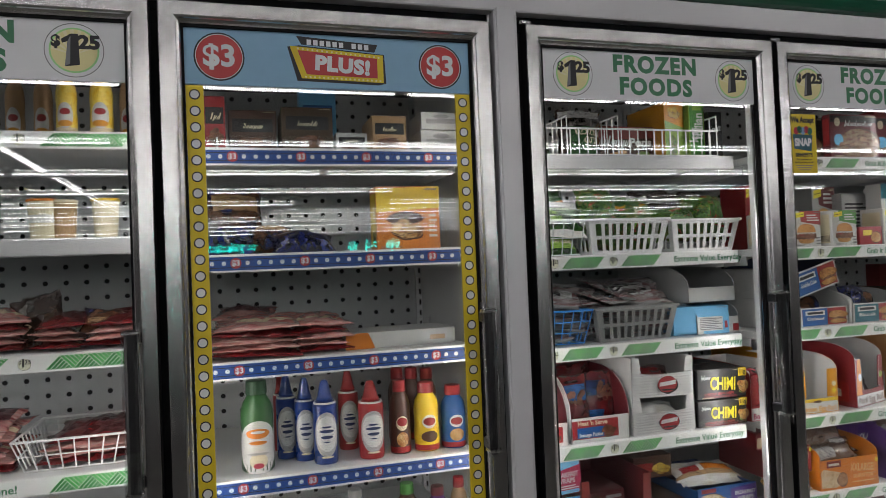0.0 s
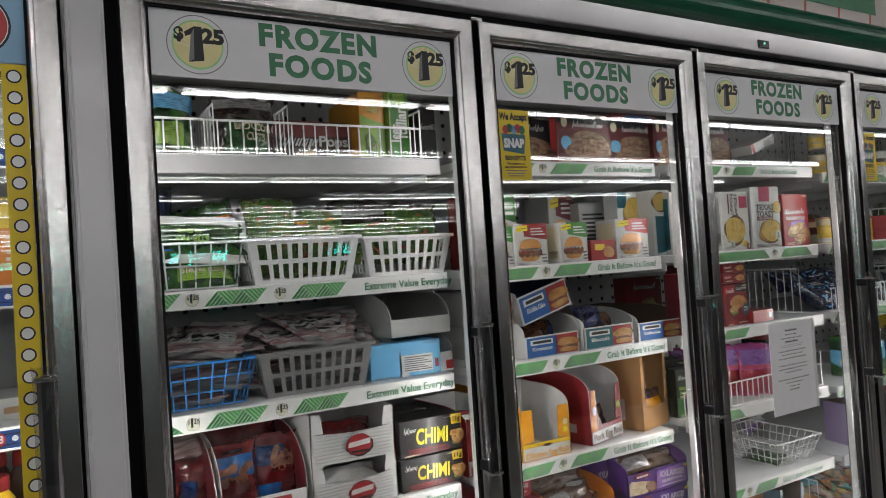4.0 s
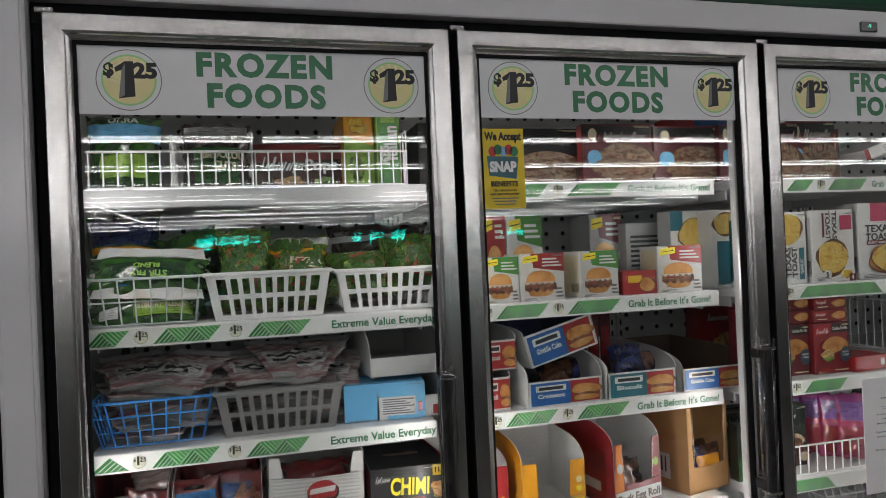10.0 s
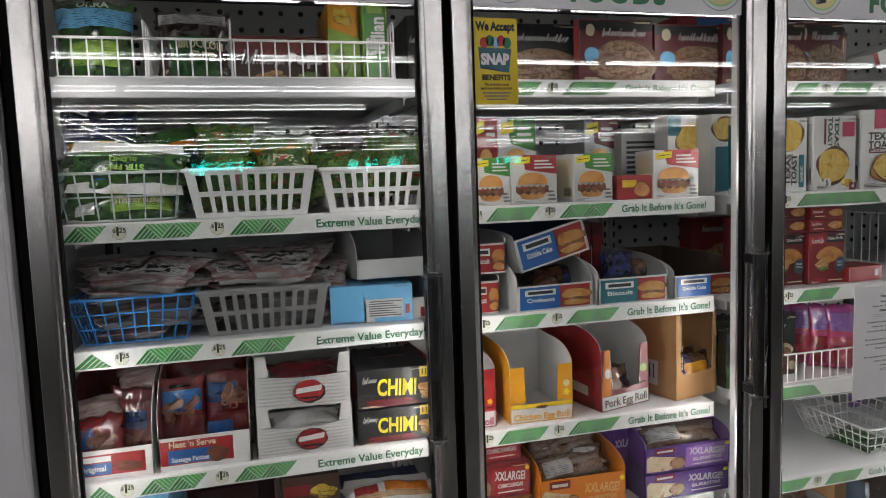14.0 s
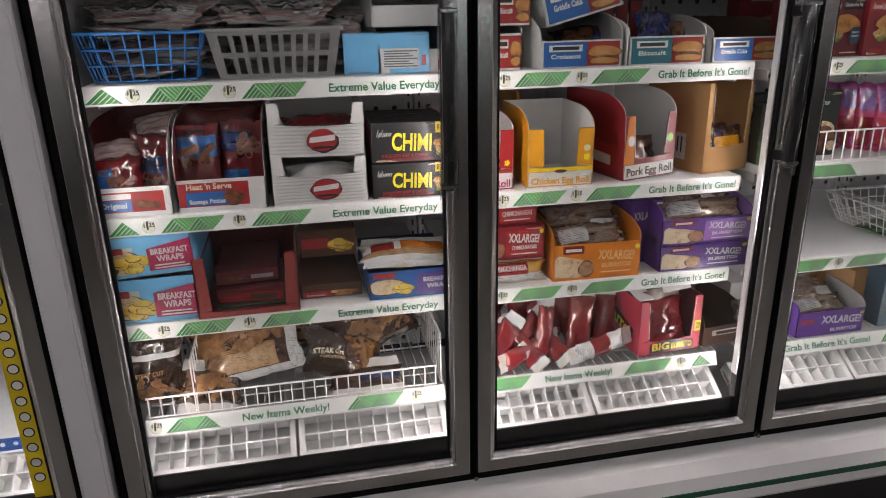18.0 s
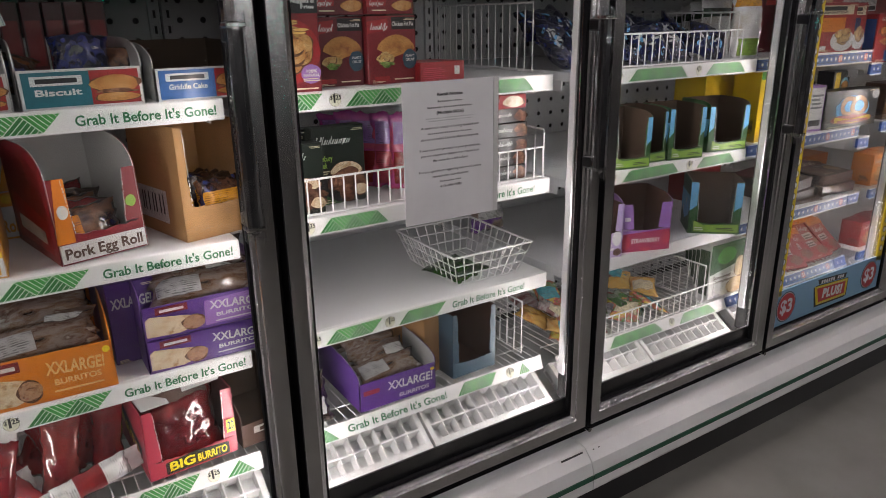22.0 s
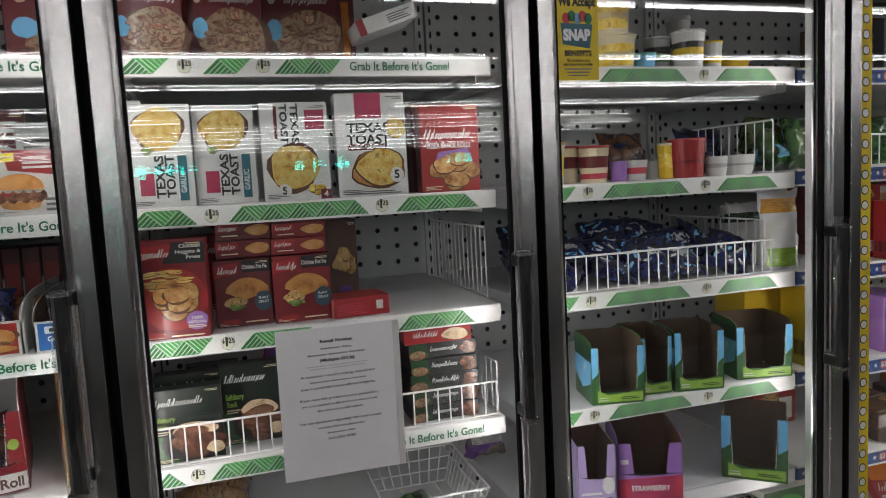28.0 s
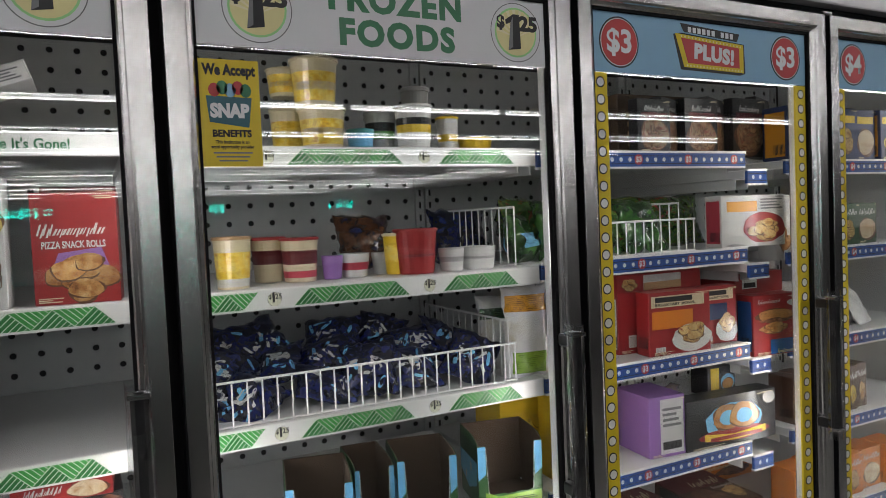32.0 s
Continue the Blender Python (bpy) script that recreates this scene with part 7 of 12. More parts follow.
carton('red burger sandwich carton at the back', 0.933, 0.990, 0.300, 1.4148, 0.209, 0.12, 'red', burger('red'), group='burger sandwich cartons')
carton('white burger sandwich carton at the back', 0.993, 1.091, 0.300, 1.4148, 0.207, 0.12, 'white', burger('green'), group='burger sandwich cartons', side='cream')
carton('dark burger sandwich carton at the back', 1.246, 1.344, 0.340, 1.4148, 0.206, 0.12, 'grey', burger('maroon'), group='burger sandwich cartons')
carton('grey-white toast carton seen side on', 1.332, 1.467, 0.300, 1.4148, 0.178, 0.2, 'grey', (('l', C['black'], 0.1, 0.2, 0.9, 0.85, 9),))
carton('white toast carton with bread photo', 1.416, 1.542, 0.220, 1.4148, 0.203, 0.06, 'white', (('r', C['teal'], 0.0, 0.75, 0.3, 1.0), ('e', FOOD['toast'], 0.6, 0.7, 0.4, 0.2), ('t', '5', C['black'], 0.85, 0.8, 0.1)))
carton('white and teal toast carton on end', 1.498, 1.577, 0.160, 1.4148, 0.200, 0.2, 'white', (('e', FOOD['toast'], 0.5, 0.82, 0.45, 0.14), ('r', C['teal'], 0.15, 0.05, 0.85, 0.6)))
tray('white tray of sandwich cartons, lower of two', 0.865, 0.927, 0.140, 1.1698, 0.079, 0.3, 'white', 'grey', 0.95, (('r', C['red'], 0.04, 0.06, 0.96, 0.94), ('r', C['red'], 0.04, 0.06, 0.56, 0.94), ('r', C['white'], 0.1, 0.6, 0.5, 0.84), ('r', C['black'], 0.14, 0.66, 0.46, 0.78), ('t', 'Biscuit', C['white'], 0.3, 0.42, 0.16, 0.36), ('e', FOOD['bun'], 0.76, 0.58, 0.2, 0.22), ('e', FOOD['meat'], 0.76, 0.38, 0.2, 0.08), ('e', FOOD['bun'], 0.76, 0.24, 0.18, 0.12)), hb=0.09)
tray('white tray of sandwich cartons stacked on another', 0.866, 0.945, 0.140, 1.2615, 0.072, 0.3, 'white', 'grey', 0.95, (('r', C['red'], 0.04, 0.06, 0.96, 0.94), ('r', C['red'], 0.04, 0.06, 0.56, 0.94), ('r', C['white'], 0.1, 0.6, 0.5, 0.84), ('r', C['black'], 0.14, 0.66, 0.46, 0.78), ('t', 'Biscuit', C['white'], 0.3, 0.42, 0.16, 0.36), ('e', FOOD['bun'], 0.76, 0.58, 0.2, 0.22), ('e', FOOD['meat'], 0.76, 0.38, 0.2, 0.08), ('e', FOOD['bun'], 0.76, 0.24, 0.18, 0.12)), hb=0.09)
tray('white tray of croissant sandwich cartons', 0.963, 1.158, 0.125, 1.1698, 0.059, 0.33, 'white', 'grey', 0.98, (('r', C['red'], 0.04, 0.06, 0.96, 0.94), ('r', C['blue'], 0.04, 0.06, 0.56, 0.94), ('r', C['white'], 0.1, 0.6, 0.5, 0.84), ('r', C['black'], 0.14, 0.66, 0.46, 0.78), ('t', 'Croissant', C['white'], 0.3, 0.42, 0.16, 0.36), ('e', FOOD['bun'], 0.76, 0.58, 0.2, 0.22), ('e', FOOD['meat'], 0.76, 0.38, 0.2, 0.08), ('e', FOOD['bun'], 0.76, 0.24, 0.18, 0.12)), hb=0.115, turn=3)
tray('white tray of griddle cake sandwiches tipped on its side', 0.989, 1.177, 0.160, 1.2535, 0.079, 0.28, 'white', 'navy', 0.98, (('r', C['red'], 0.04, 0.06, 0.96, 0.94), ('r', C['blue'], 0.04, 0.06, 0.56, 0.94), ('r', C['white'], 0.1, 0.6, 0.5, 0.84), ('r', C['black'], 0.14, 0.66, 0.46, 0.78), ('t', 'Griddle Cake', C['white'], 0.3, 0.42, 0.16, 0.36), ('e', FOOD['bun'], 0.76, 0.58, 0.2, 0.22), ('e', FOOD['meat'], 0.76, 0.38, 0.2, 0.08), ('e', FOOD['bun'], 0.76, 0.24, 0.18, 0.12)), hb=0.10, tilt=-14, turn=4)
tray('white tray of biscuit sandwich cartons', 1.166, 1.352, 0.125, 1.1698, 0.063, 0.33, 'white', 'grey', 0.98, (('r', C['red'], 0.04, 0.06, 0.96, 0.94), ('r', C['teal'], 0.04, 0.06, 0.56, 0.94), ('r', C['white'], 0.1, 0.6, 0.5, 0.84), ('r', C['black'], 0.14, 0.66, 0.46, 0.78), ('t', 'Biscuit', C['white'], 0.3, 0.42, 0.16, 0.36), ('e', FOOD['bun'], 0.76, 0.58, 0.2, 0.22), ('e', FOOD['meat'], 0.76, 0.38, 0.2, 0.08), ('e', FOOD['bun'], 0.76, 0.24, 0.18, 0.12)), hb=0.105)
tray('white tray of griddle cake sandwich cartons', 1.369, 1.551, 0.125, 1.1698, 0.056, 0.33, 'white', 'brown', 0.98, (('r', C['red'], 0.04, 0.06, 0.96, 0.94), ('r', C['blue'], 0.04, 0.06, 0.56, 0.94), ('r', C['white'], 0.1, 0.6, 0.5, 0.84), ('r', C['black'], 0.14, 0.66, 0.46, 0.78), ('t', 'Griddle Cake', C['white'], 0.3, 0.42, 0.16, 0.36), ('e', FOOD['bun'], 0.76, 0.58, 0.2, 0.22), ('e', FOOD['meat'], 0.76, 0.38, 0.2, 0.08), ('e', FOOD['bun'], 0.76, 0.24, 0.18, 0.12)), hb=0.095)
pouch('blue and red wrapped sandwich', 1.274, 0.200, 1.2098, 0.096, 0.081, 0.05, 'blue', seed=71, nod=30)
pouch('clear wrapped biscuit sandwich', 1.348, 0.220, 1.2098, 0.091, 0.058, 0.05, 'brown', seed=72, nod=40)
pouch('clear wrapped croissant sandwich', 1.130, 0.240, 1.1998, 0.171, 0.077, 0.07, 'brown', seed=73, nod=60)
carton('red fried chicken carton at the back', 1.625, 1.795, 0.420, 1.1698, 0.171, 0.06, 'red', (('s', C['white'], 0.2, 0.76, 0.8, 0.88), ('e', FOOD['fried'], 0.6, 0.35, 0.4, 0.3)))
row_of_cartons('dark red food carton standing in a row', 1.17, 1.36, 0.45, 1.1698, 0.17, 5, 'maroon')
tray('red beef egg roll tray full of packets', 0.775, 0.914, 0.135, 0.9048, 0.135, 0.24, 'red', 'white', 0.36, (('r', C['white'], 0.02, 0.02, 0.98, 0.28), ('t', 'Beef Egg Roll', C['berry'], 0.5, 0.10, 0.12, 0.88), ('e', C['choc'], 0.5, 0.28, 0.10, 0.03), ('q', C['chimi'], cloud(0.88, 0.45, 0.05, 0.9))), cut=0.19, turn=4, hb=0.165, taper=0.10)
for i in range(5):
    pouch('clear packet of beef egg rolls stacked in a tray', 0.842, 0.150 + 0.018 * i, 0.912 + 0.023 * i, 0.108, 0.05, 0.026, 'red', nod=40, turn=3 - 2 * i, tilt=(-1) ** i * 1.5, seed=660 + i, group='packets of beef egg rolls', bands=(('white', 0.3, 0.62, -0.42, 0.1), ('pink', 0.68, 0.84, -0.3, 0.4)))
tray('yellow egg roll tray at the back', 0.992, 1.143, 0.380, 0.9048, 0.188, 0.2, 'gold', 'grey', 0.5, (('r', C['white'], 0.02, 0.02, 0.98, 0.34), ('t', 'Chicken Egg Roll', C['gold'], 0.5, 0.13, 0.13, 0.9), ('e', C['lime'], 0.5, 0.2, 0.08, 0.03), ('e', C['yellow'], 0.86, 0.42, 0.07, 0.05)), cut=0.16, taper=1.0)
tray('yellow chicken egg roll tray, empty, with cut front', 0.945, 1.102, 0.140, 0.9048, 0.132, 0.22, 'gold', 'white', 0.36, (('r', C['white'], 0.02, 0.02, 0.98, 0.26), ('t', 'Chicken Egg Roll', C['gold'], 0.5, 0.10, 0.11, 0.88), ('q', C['yellow'], [(0.02, 0.27), (0.98, 0.27), (0.98, 0.34), (0.02, 0.34)]), ('e', C['choc'], 0.5, 0.27, 0.10, 0.03), ('q', C['chimi'], cloud(0.89, 0.50, 0.055, 0.9)), ('e', C['cream'], 0.89, 0.66, 0.05, 0.06)), cut=0.20, turn=-2, taper=0.10, hb=0.172)
tray('red pork egg roll tray, torn open and turned', 1.180, 1.330, 0.138, 0.9048, 0.150, 0.24, 'wine', 'white', 0.36, (('q', C['orange'], [(0.0, 0.25), (0.2, 0.25), (0.2, 1.0), (0.08, 1.0)]), ('r', C['white'], 0.02, 0.02, 0.98, 0.24), ('t', 'Pork Egg Roll', C['choc'], 0.5, 0.12, 0.12, 0.88), ('e', C['lime'], 0.88, 0.6, 0.06, 0.07), ('e', C['white'], 0.12, 0.62, 0.06, 0.08)), cut=0.17, turn=12, tilt=-1.5, jag=True, hb=0.200, taper=0.3, side_art=[(C['red'], [(0.1, 0.1), (0.9, 0.1), (0.9, 0.7), (0.1, 0.5)]), (C['white'], [(0.2, 0.2), (0.8, 0.24), (0.8, 0.42), (0.2, 0.36)])])
tray('plain brown shipping carton, torn open, with a bar code', 1.392, 1.538, 0.150, 0.9048, 0.215, 0.2, 'kraft', 'kraft', 0.32, (('r', C['kraft'], 0, 0, 1, 0.02),), cut=0.10, turn=14, jag=True, side_art=BAR_CODE)
pouch('yellow and brown film packet inside a shipping carton', 1.482, 0.185, 0.9128, 0.105, 0.10, 0.03, 'brown', nod=12, turn=12, seed=610, group='packets in the shipping carton', bands=(('gold', 0.35, 0.75, -0.4, 0.3),))
pouch('yellow and brown film packet inside a shipping carton', 1.478, 0.221, 0.9128, 0.105, 0.10, 0.03, 'dark', nod=16, turn=15, seed=611, group='packets in the shipping carton', bands=(('gold', 0.35, 0.75, -0.4, 0.3),))
pouch('yellow and brown film packet inside a shipping carton', 1.474, 0.257, 0.9128, 0.105, 0.10, 0.03, 'brown', nod=20, turn=18, seed=612, group='packets in the shipping carton', bands=(('gold', 0.35, 0.75, -0.4, 0.3),))
pouch('yellow and brown film packet inside a shipping carton', 1.470, 0.293, 0.9128, 0.105, 0.10, 0.03, 'dark', nod=24, turn=21, seed=613, group='packets in the shipping carton', bands=(('gold', 0.35, 0.75, -0.4, 0.3),))
pouch('clear packet of pork egg rolls standing in a tray', 1.240, 0.178, 0.9128, 0.115, 0.085, 0.026, 'brown', nod=20, turn=8, tilt=-4, seed=620, group='packets of pork egg rolls', bands=(('orange', 0.3, 0.8, -0.45, -0.1),))
pouch('clear packet of pork egg rolls standing in a tray', 1.232, 0.212, 0.9168, 0.115, 0.085, 0.026, 'red', nod=25, turn=13, tilt=5, seed=621, group='packets of pork egg rolls', bands=(('white', 0.4, 0.6, -0.2, 0.35),))
pouch('clear packet of pork egg rolls standing in a tray', 1.224, 0.246, 0.9208, 0.115, 0.085, 0.026, 'brown', nod=30, turn=18, tilt=0, seed=622, group='packets of pork egg rolls', bands=(('orange', 0.3, 0.8, -0.45, -0.1),))
pouch('clear packet of pork egg rolls standing in a tray', 1.216, 0.280, 0.9248, 0.115, 0.085, 0.026, 'dark', nod=20, turn=8, tilt=6, seed=623, group='packets of pork egg rolls', bands=(('white', 0.4, 0.6, -0.2, 0.35),))
pouch('clear packet of pork egg rolls standing in a tray', 1.208, 0.314, 0.9288, 0.115, 0.085, 0.026, 'red', nod=25, turn=13, tilt=-5, seed=624, group='packets of pork egg rolls', bands=(('orange', 0.3, 0.8, -0.45, -0.1),))
pouch('cream and red film packet of chimichangas', 0.912, 0.150, 0.6718, 0.185, 0.050, 0.045, 'gold', nod=18, seed=650, bands=(('white', 0.0, 0.42, -0.6, 0.6), ('red', 0.36, 0.92, -0.28, 0.22)), words=(('CHIMICHANGA', C['white'], -0.03, 0.66, 0.012, 0.085),), ends='cream')
carton('red chimichanga carton in a stack', 0.812, 0.990, 0.140, 0.7330, 0.080, 0.2, 'wine', (('q', FOOD['wrap'], [(0.02 + 0.94 * a, b) for a, b in BURRITO]), ('e', FOOD['tan_meat'], 0.375, 0.31, 0.085, 0.22), ('q', C['red'], [(0.46, 0.10), (0.97, 0.10), (0.98, 0.95), (0.47, 0.88)]), ('t', 'XXLARGE!', C['white'], 0.72, 0.64, 0.25, 0.42, -4), ('t', 'CHIMICHANGAS', C['white'], 0.72, 0.37, 0.12, 0.34), ('l', C['white'], 0.54, 0.17, 0.90, 0.25, 1), ('r', C['wine'], 0.10, 0.76, 0.34, 0.98), ('r', C['white'], 0.13, 0.82, 0.31, 0.90), ('e', C['chimi'], 0.95, 0.86, 0.03, 0.07)), turn=-1, group='stacked chimichanga cartons')
carton('red chimichanga carton on top of a stack', 0.800, 0.976, 0.150, 0.8140, 0.050, 0.2, 'wine', (('q', FOOD['wrap'], [(0.02 + 0.94 * a, b) for a, b in BURRITO]), ('e', FOOD['tan_meat'], 0.365, 0.34, 0.085, 0.26), ('q', C['red'], [(0.46, 0.10), (0.97, 0.10), (0.98, 1.0), (0.47, 1.0)]), ('t', 'CHIMICHANGAS', C['white'], 0.72, 0.56, 0.22, 0.42), ('l', C['white'], 0.54, 0.24, 0.90, 0.36, 1)), turn=2, group='stacked chimichanga cartons')
tray('orange burrito tray full of wrapped burritos', 1.012, 1.232, 0.130, 0.6698, 0.098, 0.26, 'orange', 'orange', 0.92, (('q', FOOD['wrap'], [(0.02 + 0.94 * a, b) for a, b in BURRITO]), ('e', FOOD['tan_meat'], 0.375, 0.31, 0.085, 0.22), ('q', C['orange'], [(0.46, 0.10), (0.97, 0.10), (0.98, 0.95), (0.47, 0.88)]), ('t', 'XXLARGE!', C['peach'], 0.72, 0.64, 0.25, 0.42, -4), ('t', 'BURRITOS', C['peach'], 0.72, 0.37, 0.12, 0.34), ('l', C['peach'], 0.54, 0.17, 0.90, 0.25, 1), ('r', C['wine'], 0.10, 0.76, 0.34, 0.98), ('r', C['white'], 0.13, 0.82, 0.31, 0.90), ('e', C['chimi'], 0.95, 0.86, 0.03, 0.07)), hb=0.135, turn=-2)
tray('purple burrito tray full of wrapped burritos', 1.287, 1.525, 0.125, 0.6698, 0.066, 0.26, 'purple', 'violet', 0.98, (('q', FOOD['wrap'], [(0.02 + 0.94 * a, b) for a, b in BURRITO]), ('e', FOOD['tan_meat'], 0.375, 0.31, 0.085, 0.22), ('q', C['purple'], [(0.46, 0.10), (0.97, 0.10), (0.98, 0.95), (0.47, 0.88)]), ('t', 'XXLARGE!', C['white'], 0.72, 0.64, 0.25, 0.42, -4), ('t', 'BURRITOS', C['white'], 0.72, 0.37, 0.12, 0.34), ('l', C['white'], 0.54, 0.17, 0.90, 0.25, 1), ('r', C['wine'], 0.10, 0.76, 0.34, 0.98), ('r', C['white'], 0.13, 0.82, 0.31, 0.90), ('e', C['chimi'], 0.95, 0.86, 0.03, 0.07)), hb=0.085, group='purple burrito trays')
tray('purple burrito tray stacked on another', 1.287, 1.530, 0.125, 0.7370, 0.066, 0.26, 'purple', 'violet', 0.98, (('q', FOOD['wrap'], [(0.02 + 0.94 * a, b) for a, b in BURRITO]), ('e', FOOD['tan_meat'], 0.375, 0.31, 0.085, 0.22), ('q', C['violet'], [(0.46, 0.10), (0.97, 0.10), (0.98, 0.95), (0.47, 0.88)]), ('t', 'XXLARGE!', C['white'], 0.72, 0.64, 0.25, 0.42, -4), ('t', 'BURRITOS', C['white'], 0.72, 0.37, 0.12, 0.34), ('l', C['white'], 0.54, 0.17, 0.90, 0.25, 1), ('r', C['wine'], 0.10, 0.76, 0.34, 0.98), ('r', C['white'], 0.13, 0.82, 0.31, 0.90), ('e', C['chimi'], 0.95, 0.86, 0.03, 0.07)), hb=0.105, group='purple burrito trays')
carton('purple burrito carton standing beside the trays', 1.242, 1.330, 0.200, 0.6698, 0.164, 0.25, 'purple', (('t', 'XXLARGE!', C['white'], 0.5, 0.75, 0.12, 0.85),), turn=4)
pouch('red wrapped frozen bar with pale crimped ends in a pile', 0.832, 0.200, 0.4418, 0.062, 0.135, 0.040, 'scarlet', nod=20, turn=-15, tilt=-7, seed=400, group='red wrapped bars', bands=(('wine', 0.26, 0.76, -0.2, 0.2),), ends='white')
pouch('red wrapped frozen bar with pale crimped ends in a pile', 0.884, 0.240, 0.4418, 0.062, 0.135, 0.040, 'scarlet', nod=22, turn=-9, tilt=-6, seed=401, group='red wrapped bars', bands=(('white', 0.34, 0.52, -0.2, 0.14), ('wine', 0.58, 0.84, -0.2, 0.2)), ends='white')
pouch('red wrapped frozen bar with pale crimped ends in a pile', 0.845, 0.150, 0.4418, 0.062, 0.14, 0.040, 'scarlet', nod=20, turn=-3, tilt=42, seed=402, group='red wrapped bars', bands=(('wine', 0.25, 0.7, -0.2, 0.25),), ends='white')
pouch('red wrapped frozen bar with pale crimped ends in a pile', 0.925, 0.185, 0.4618, 0.06, 0.125, 0.040, 'scarlet', nod=22, turn=3, tilt=54, seed=403, group='red wrapped bars', bands=(('wine', 0.26, 0.76, -0.2, 0.2),), ends='white')
pouch('red wrapped frozen bar with pale crimped ends in a pile', 0.905, 0.150, 0.4558, 0.058, 0.15, 0.040, 'scarlet', nod=14, turn=9, tilt=82, seed=404, group='red wrapped bars', bands=(('white', 0.34, 0.52, -0.2, 0.14), ('wine', 0.58, 0.84, -0.2, 0.2)), ends='white')
pouch('red wrapped frozen bar with pale crimped ends in a pile', 1.006, 0.175, 0.4418, 0.052, 0.135, 0.040, 'scarlet', nod=14, turn=15, tilt=16, seed=405, group='red wrapped bars', bands=(('wine', 0.25, 0.7, -0.2, 0.25),), ends='white')
pouch('red film packet with a fried roll in its window', 1.108, 0.190, 0.4418, 0.07, 0.15, 0.040, 'scarlet', nod=10, turn=-10, tilt=6, seed=406, group='red wrapped bars', bands=(('rust', 0.10, 0.97, -0.46, 0.46), ('wine', 0.06, 0.5, -0.18, 0.18)), ends='white')
pouch('white and red frozen bar packet lying at the front', 1.090, 0.145, 0.4558, 0.055, 0.14, 0.040, 'scarlet', nod=14, turn=-4, tilt=80, seed=407, group='red wrapped bars', bands=(('white', 0.0, 0.3, -0.6, 0.6), ('white', 0.66, 1.0, -0.6, 0.6)), ends='white')
pouch('red wrapped frozen bar with pale crimped ends in a pile', 0.968, 0.250, 0.4718, 0.066, 0.125, 0.040, 'scarlet', nod=20, turn=2, tilt=6, seed=408, group='red wrapped bars', bands=(('wine', 0.25, 0.7, -0.2, 0.25),), ends='white')
pouch('red wrapped frozen bar with pale crimped ends in a pile', 0.915, 0.280, 0.4818, 0.06, 0.125, 0.040, 'scarlet', nod=16, turn=8, tilt=-24, seed=409, group='red wrapped bars', bands=(('wine', 0.26, 0.76, -0.2, 0.2),), ends='white')
pouch('red wrapped frozen bar with pale crimped ends in a pile', 0.840, 0.280, 0.4818, 0.06, 0.125, 0.040, 'scarlet', nod=18, turn=14, tilt=20, seed=410, group='red wrapped bars', bands=(('white', 0.34, 0.52, -0.2, 0.14), ('wine', 0.58, 0.84, -0.2, 0.2)), ends='white')
pouch('red wrapped frozen bar with pale crimped ends in a pile', 1.060, 0.270, 0.4518, 0.06, 0.14, 0.040, 'scarlet', nod=16, turn=-11, tilt=24, seed=411, group='red wrapped bars', bands=(('wine', 0.25, 0.7, -0.2, 0.25),), ends='white')
pouch('red wrapped frozen bar with pale crimped ends in a pile', 1.165, 0.260, 0.4418, 0.06, 0.15, 0.040, 'scarlet', nod=12, turn=-5, tilt=12, seed=412, group='red wrapped bars', bands=(('wine', 0.26, 0.76, -0.2, 0.2),), ends='white')
pouch('red wrapped frozen bar with pale crimped ends in a pile', 1.040, 0.230, 0.4418, 0.06, 0.13, 0.040, 'scarlet', nod=22, turn=1, tilt=-22, seed=413, group='red wrapped bars', bands=(('white', 0.34, 0.52, -0.2, 0.14), ('wine', 0.58, 0.84, -0.2, 0.2)), ends='white')
pouch('red wrapped frozen bar with pale crimped ends in a pile', 0.805, 0.160, 0.4418, 0.06, 0.14, 0.040, 'scarlet', nod=20, turn=7, tilt=10, seed=414, group='red wrapped bars', bands=(('wine', 0.25, 0.7, -0.2, 0.25),), ends='white')
pouch('red wrapped frozen bar with pale crimped ends in a pile', 0.950, 0.200, 0.4418, 0.06, 0.13, 0.040, 'scarlet', nod=24, turn=13, tilt=-30, seed=415, group='red wrapped bars', bands=(('wine', 0.26, 0.76, -0.2, 0.2),), ends='white')
pouch('red wrapped frozen bar with pale crimped ends in a pile', 1.000, 0.290, 0.4618, 0.06, 0.13, 0.040, 'scarlet', nod=16, turn=-12, tilt=-10, seed=416, group='red wrapped bars', bands=(('white', 0.34, 0.52, -0.2, 0.14), ('wine', 0.58, 0.84, -0.2, 0.2)), ends='white')
pouch('red wrapped frozen bar with pale crimped ends in a pile', 1.130, 0.240, 0.4418, 0.06, 0.14, 0.040, 'scarlet', nod=16, turn=-6, tilt=-20, seed=417, group='red wrapped bars', bands=(('wine', 0.25, 0.7, -0.2, 0.25),), ends='white')
pouch('red wrapped frozen bar with pale crimped ends in a pile', 1.195, 0.220, 0.4418, 0.06, 0.13, 0.040, 'scarlet', nod=14, turn=0, tilt=8, seed=418, group='red wrapped bars', bands=(('wine', 0.26, 0.76, -0.2, 0.2),), ends='white')
pouch('red wrapped frozen bar with pale crimped ends in a pile', 0.990, 0.160, 0.4418, 0.056, 0.12, 0.040, 'scarlet', nod=30, turn=6, tilt=-38, seed=419, group='red wrapped bars', bands=(('white', 0.34, 0.52, -0.2, 0.14), ('wine', 0.58, 0.84, -0.2, 0.2)), ends='white')
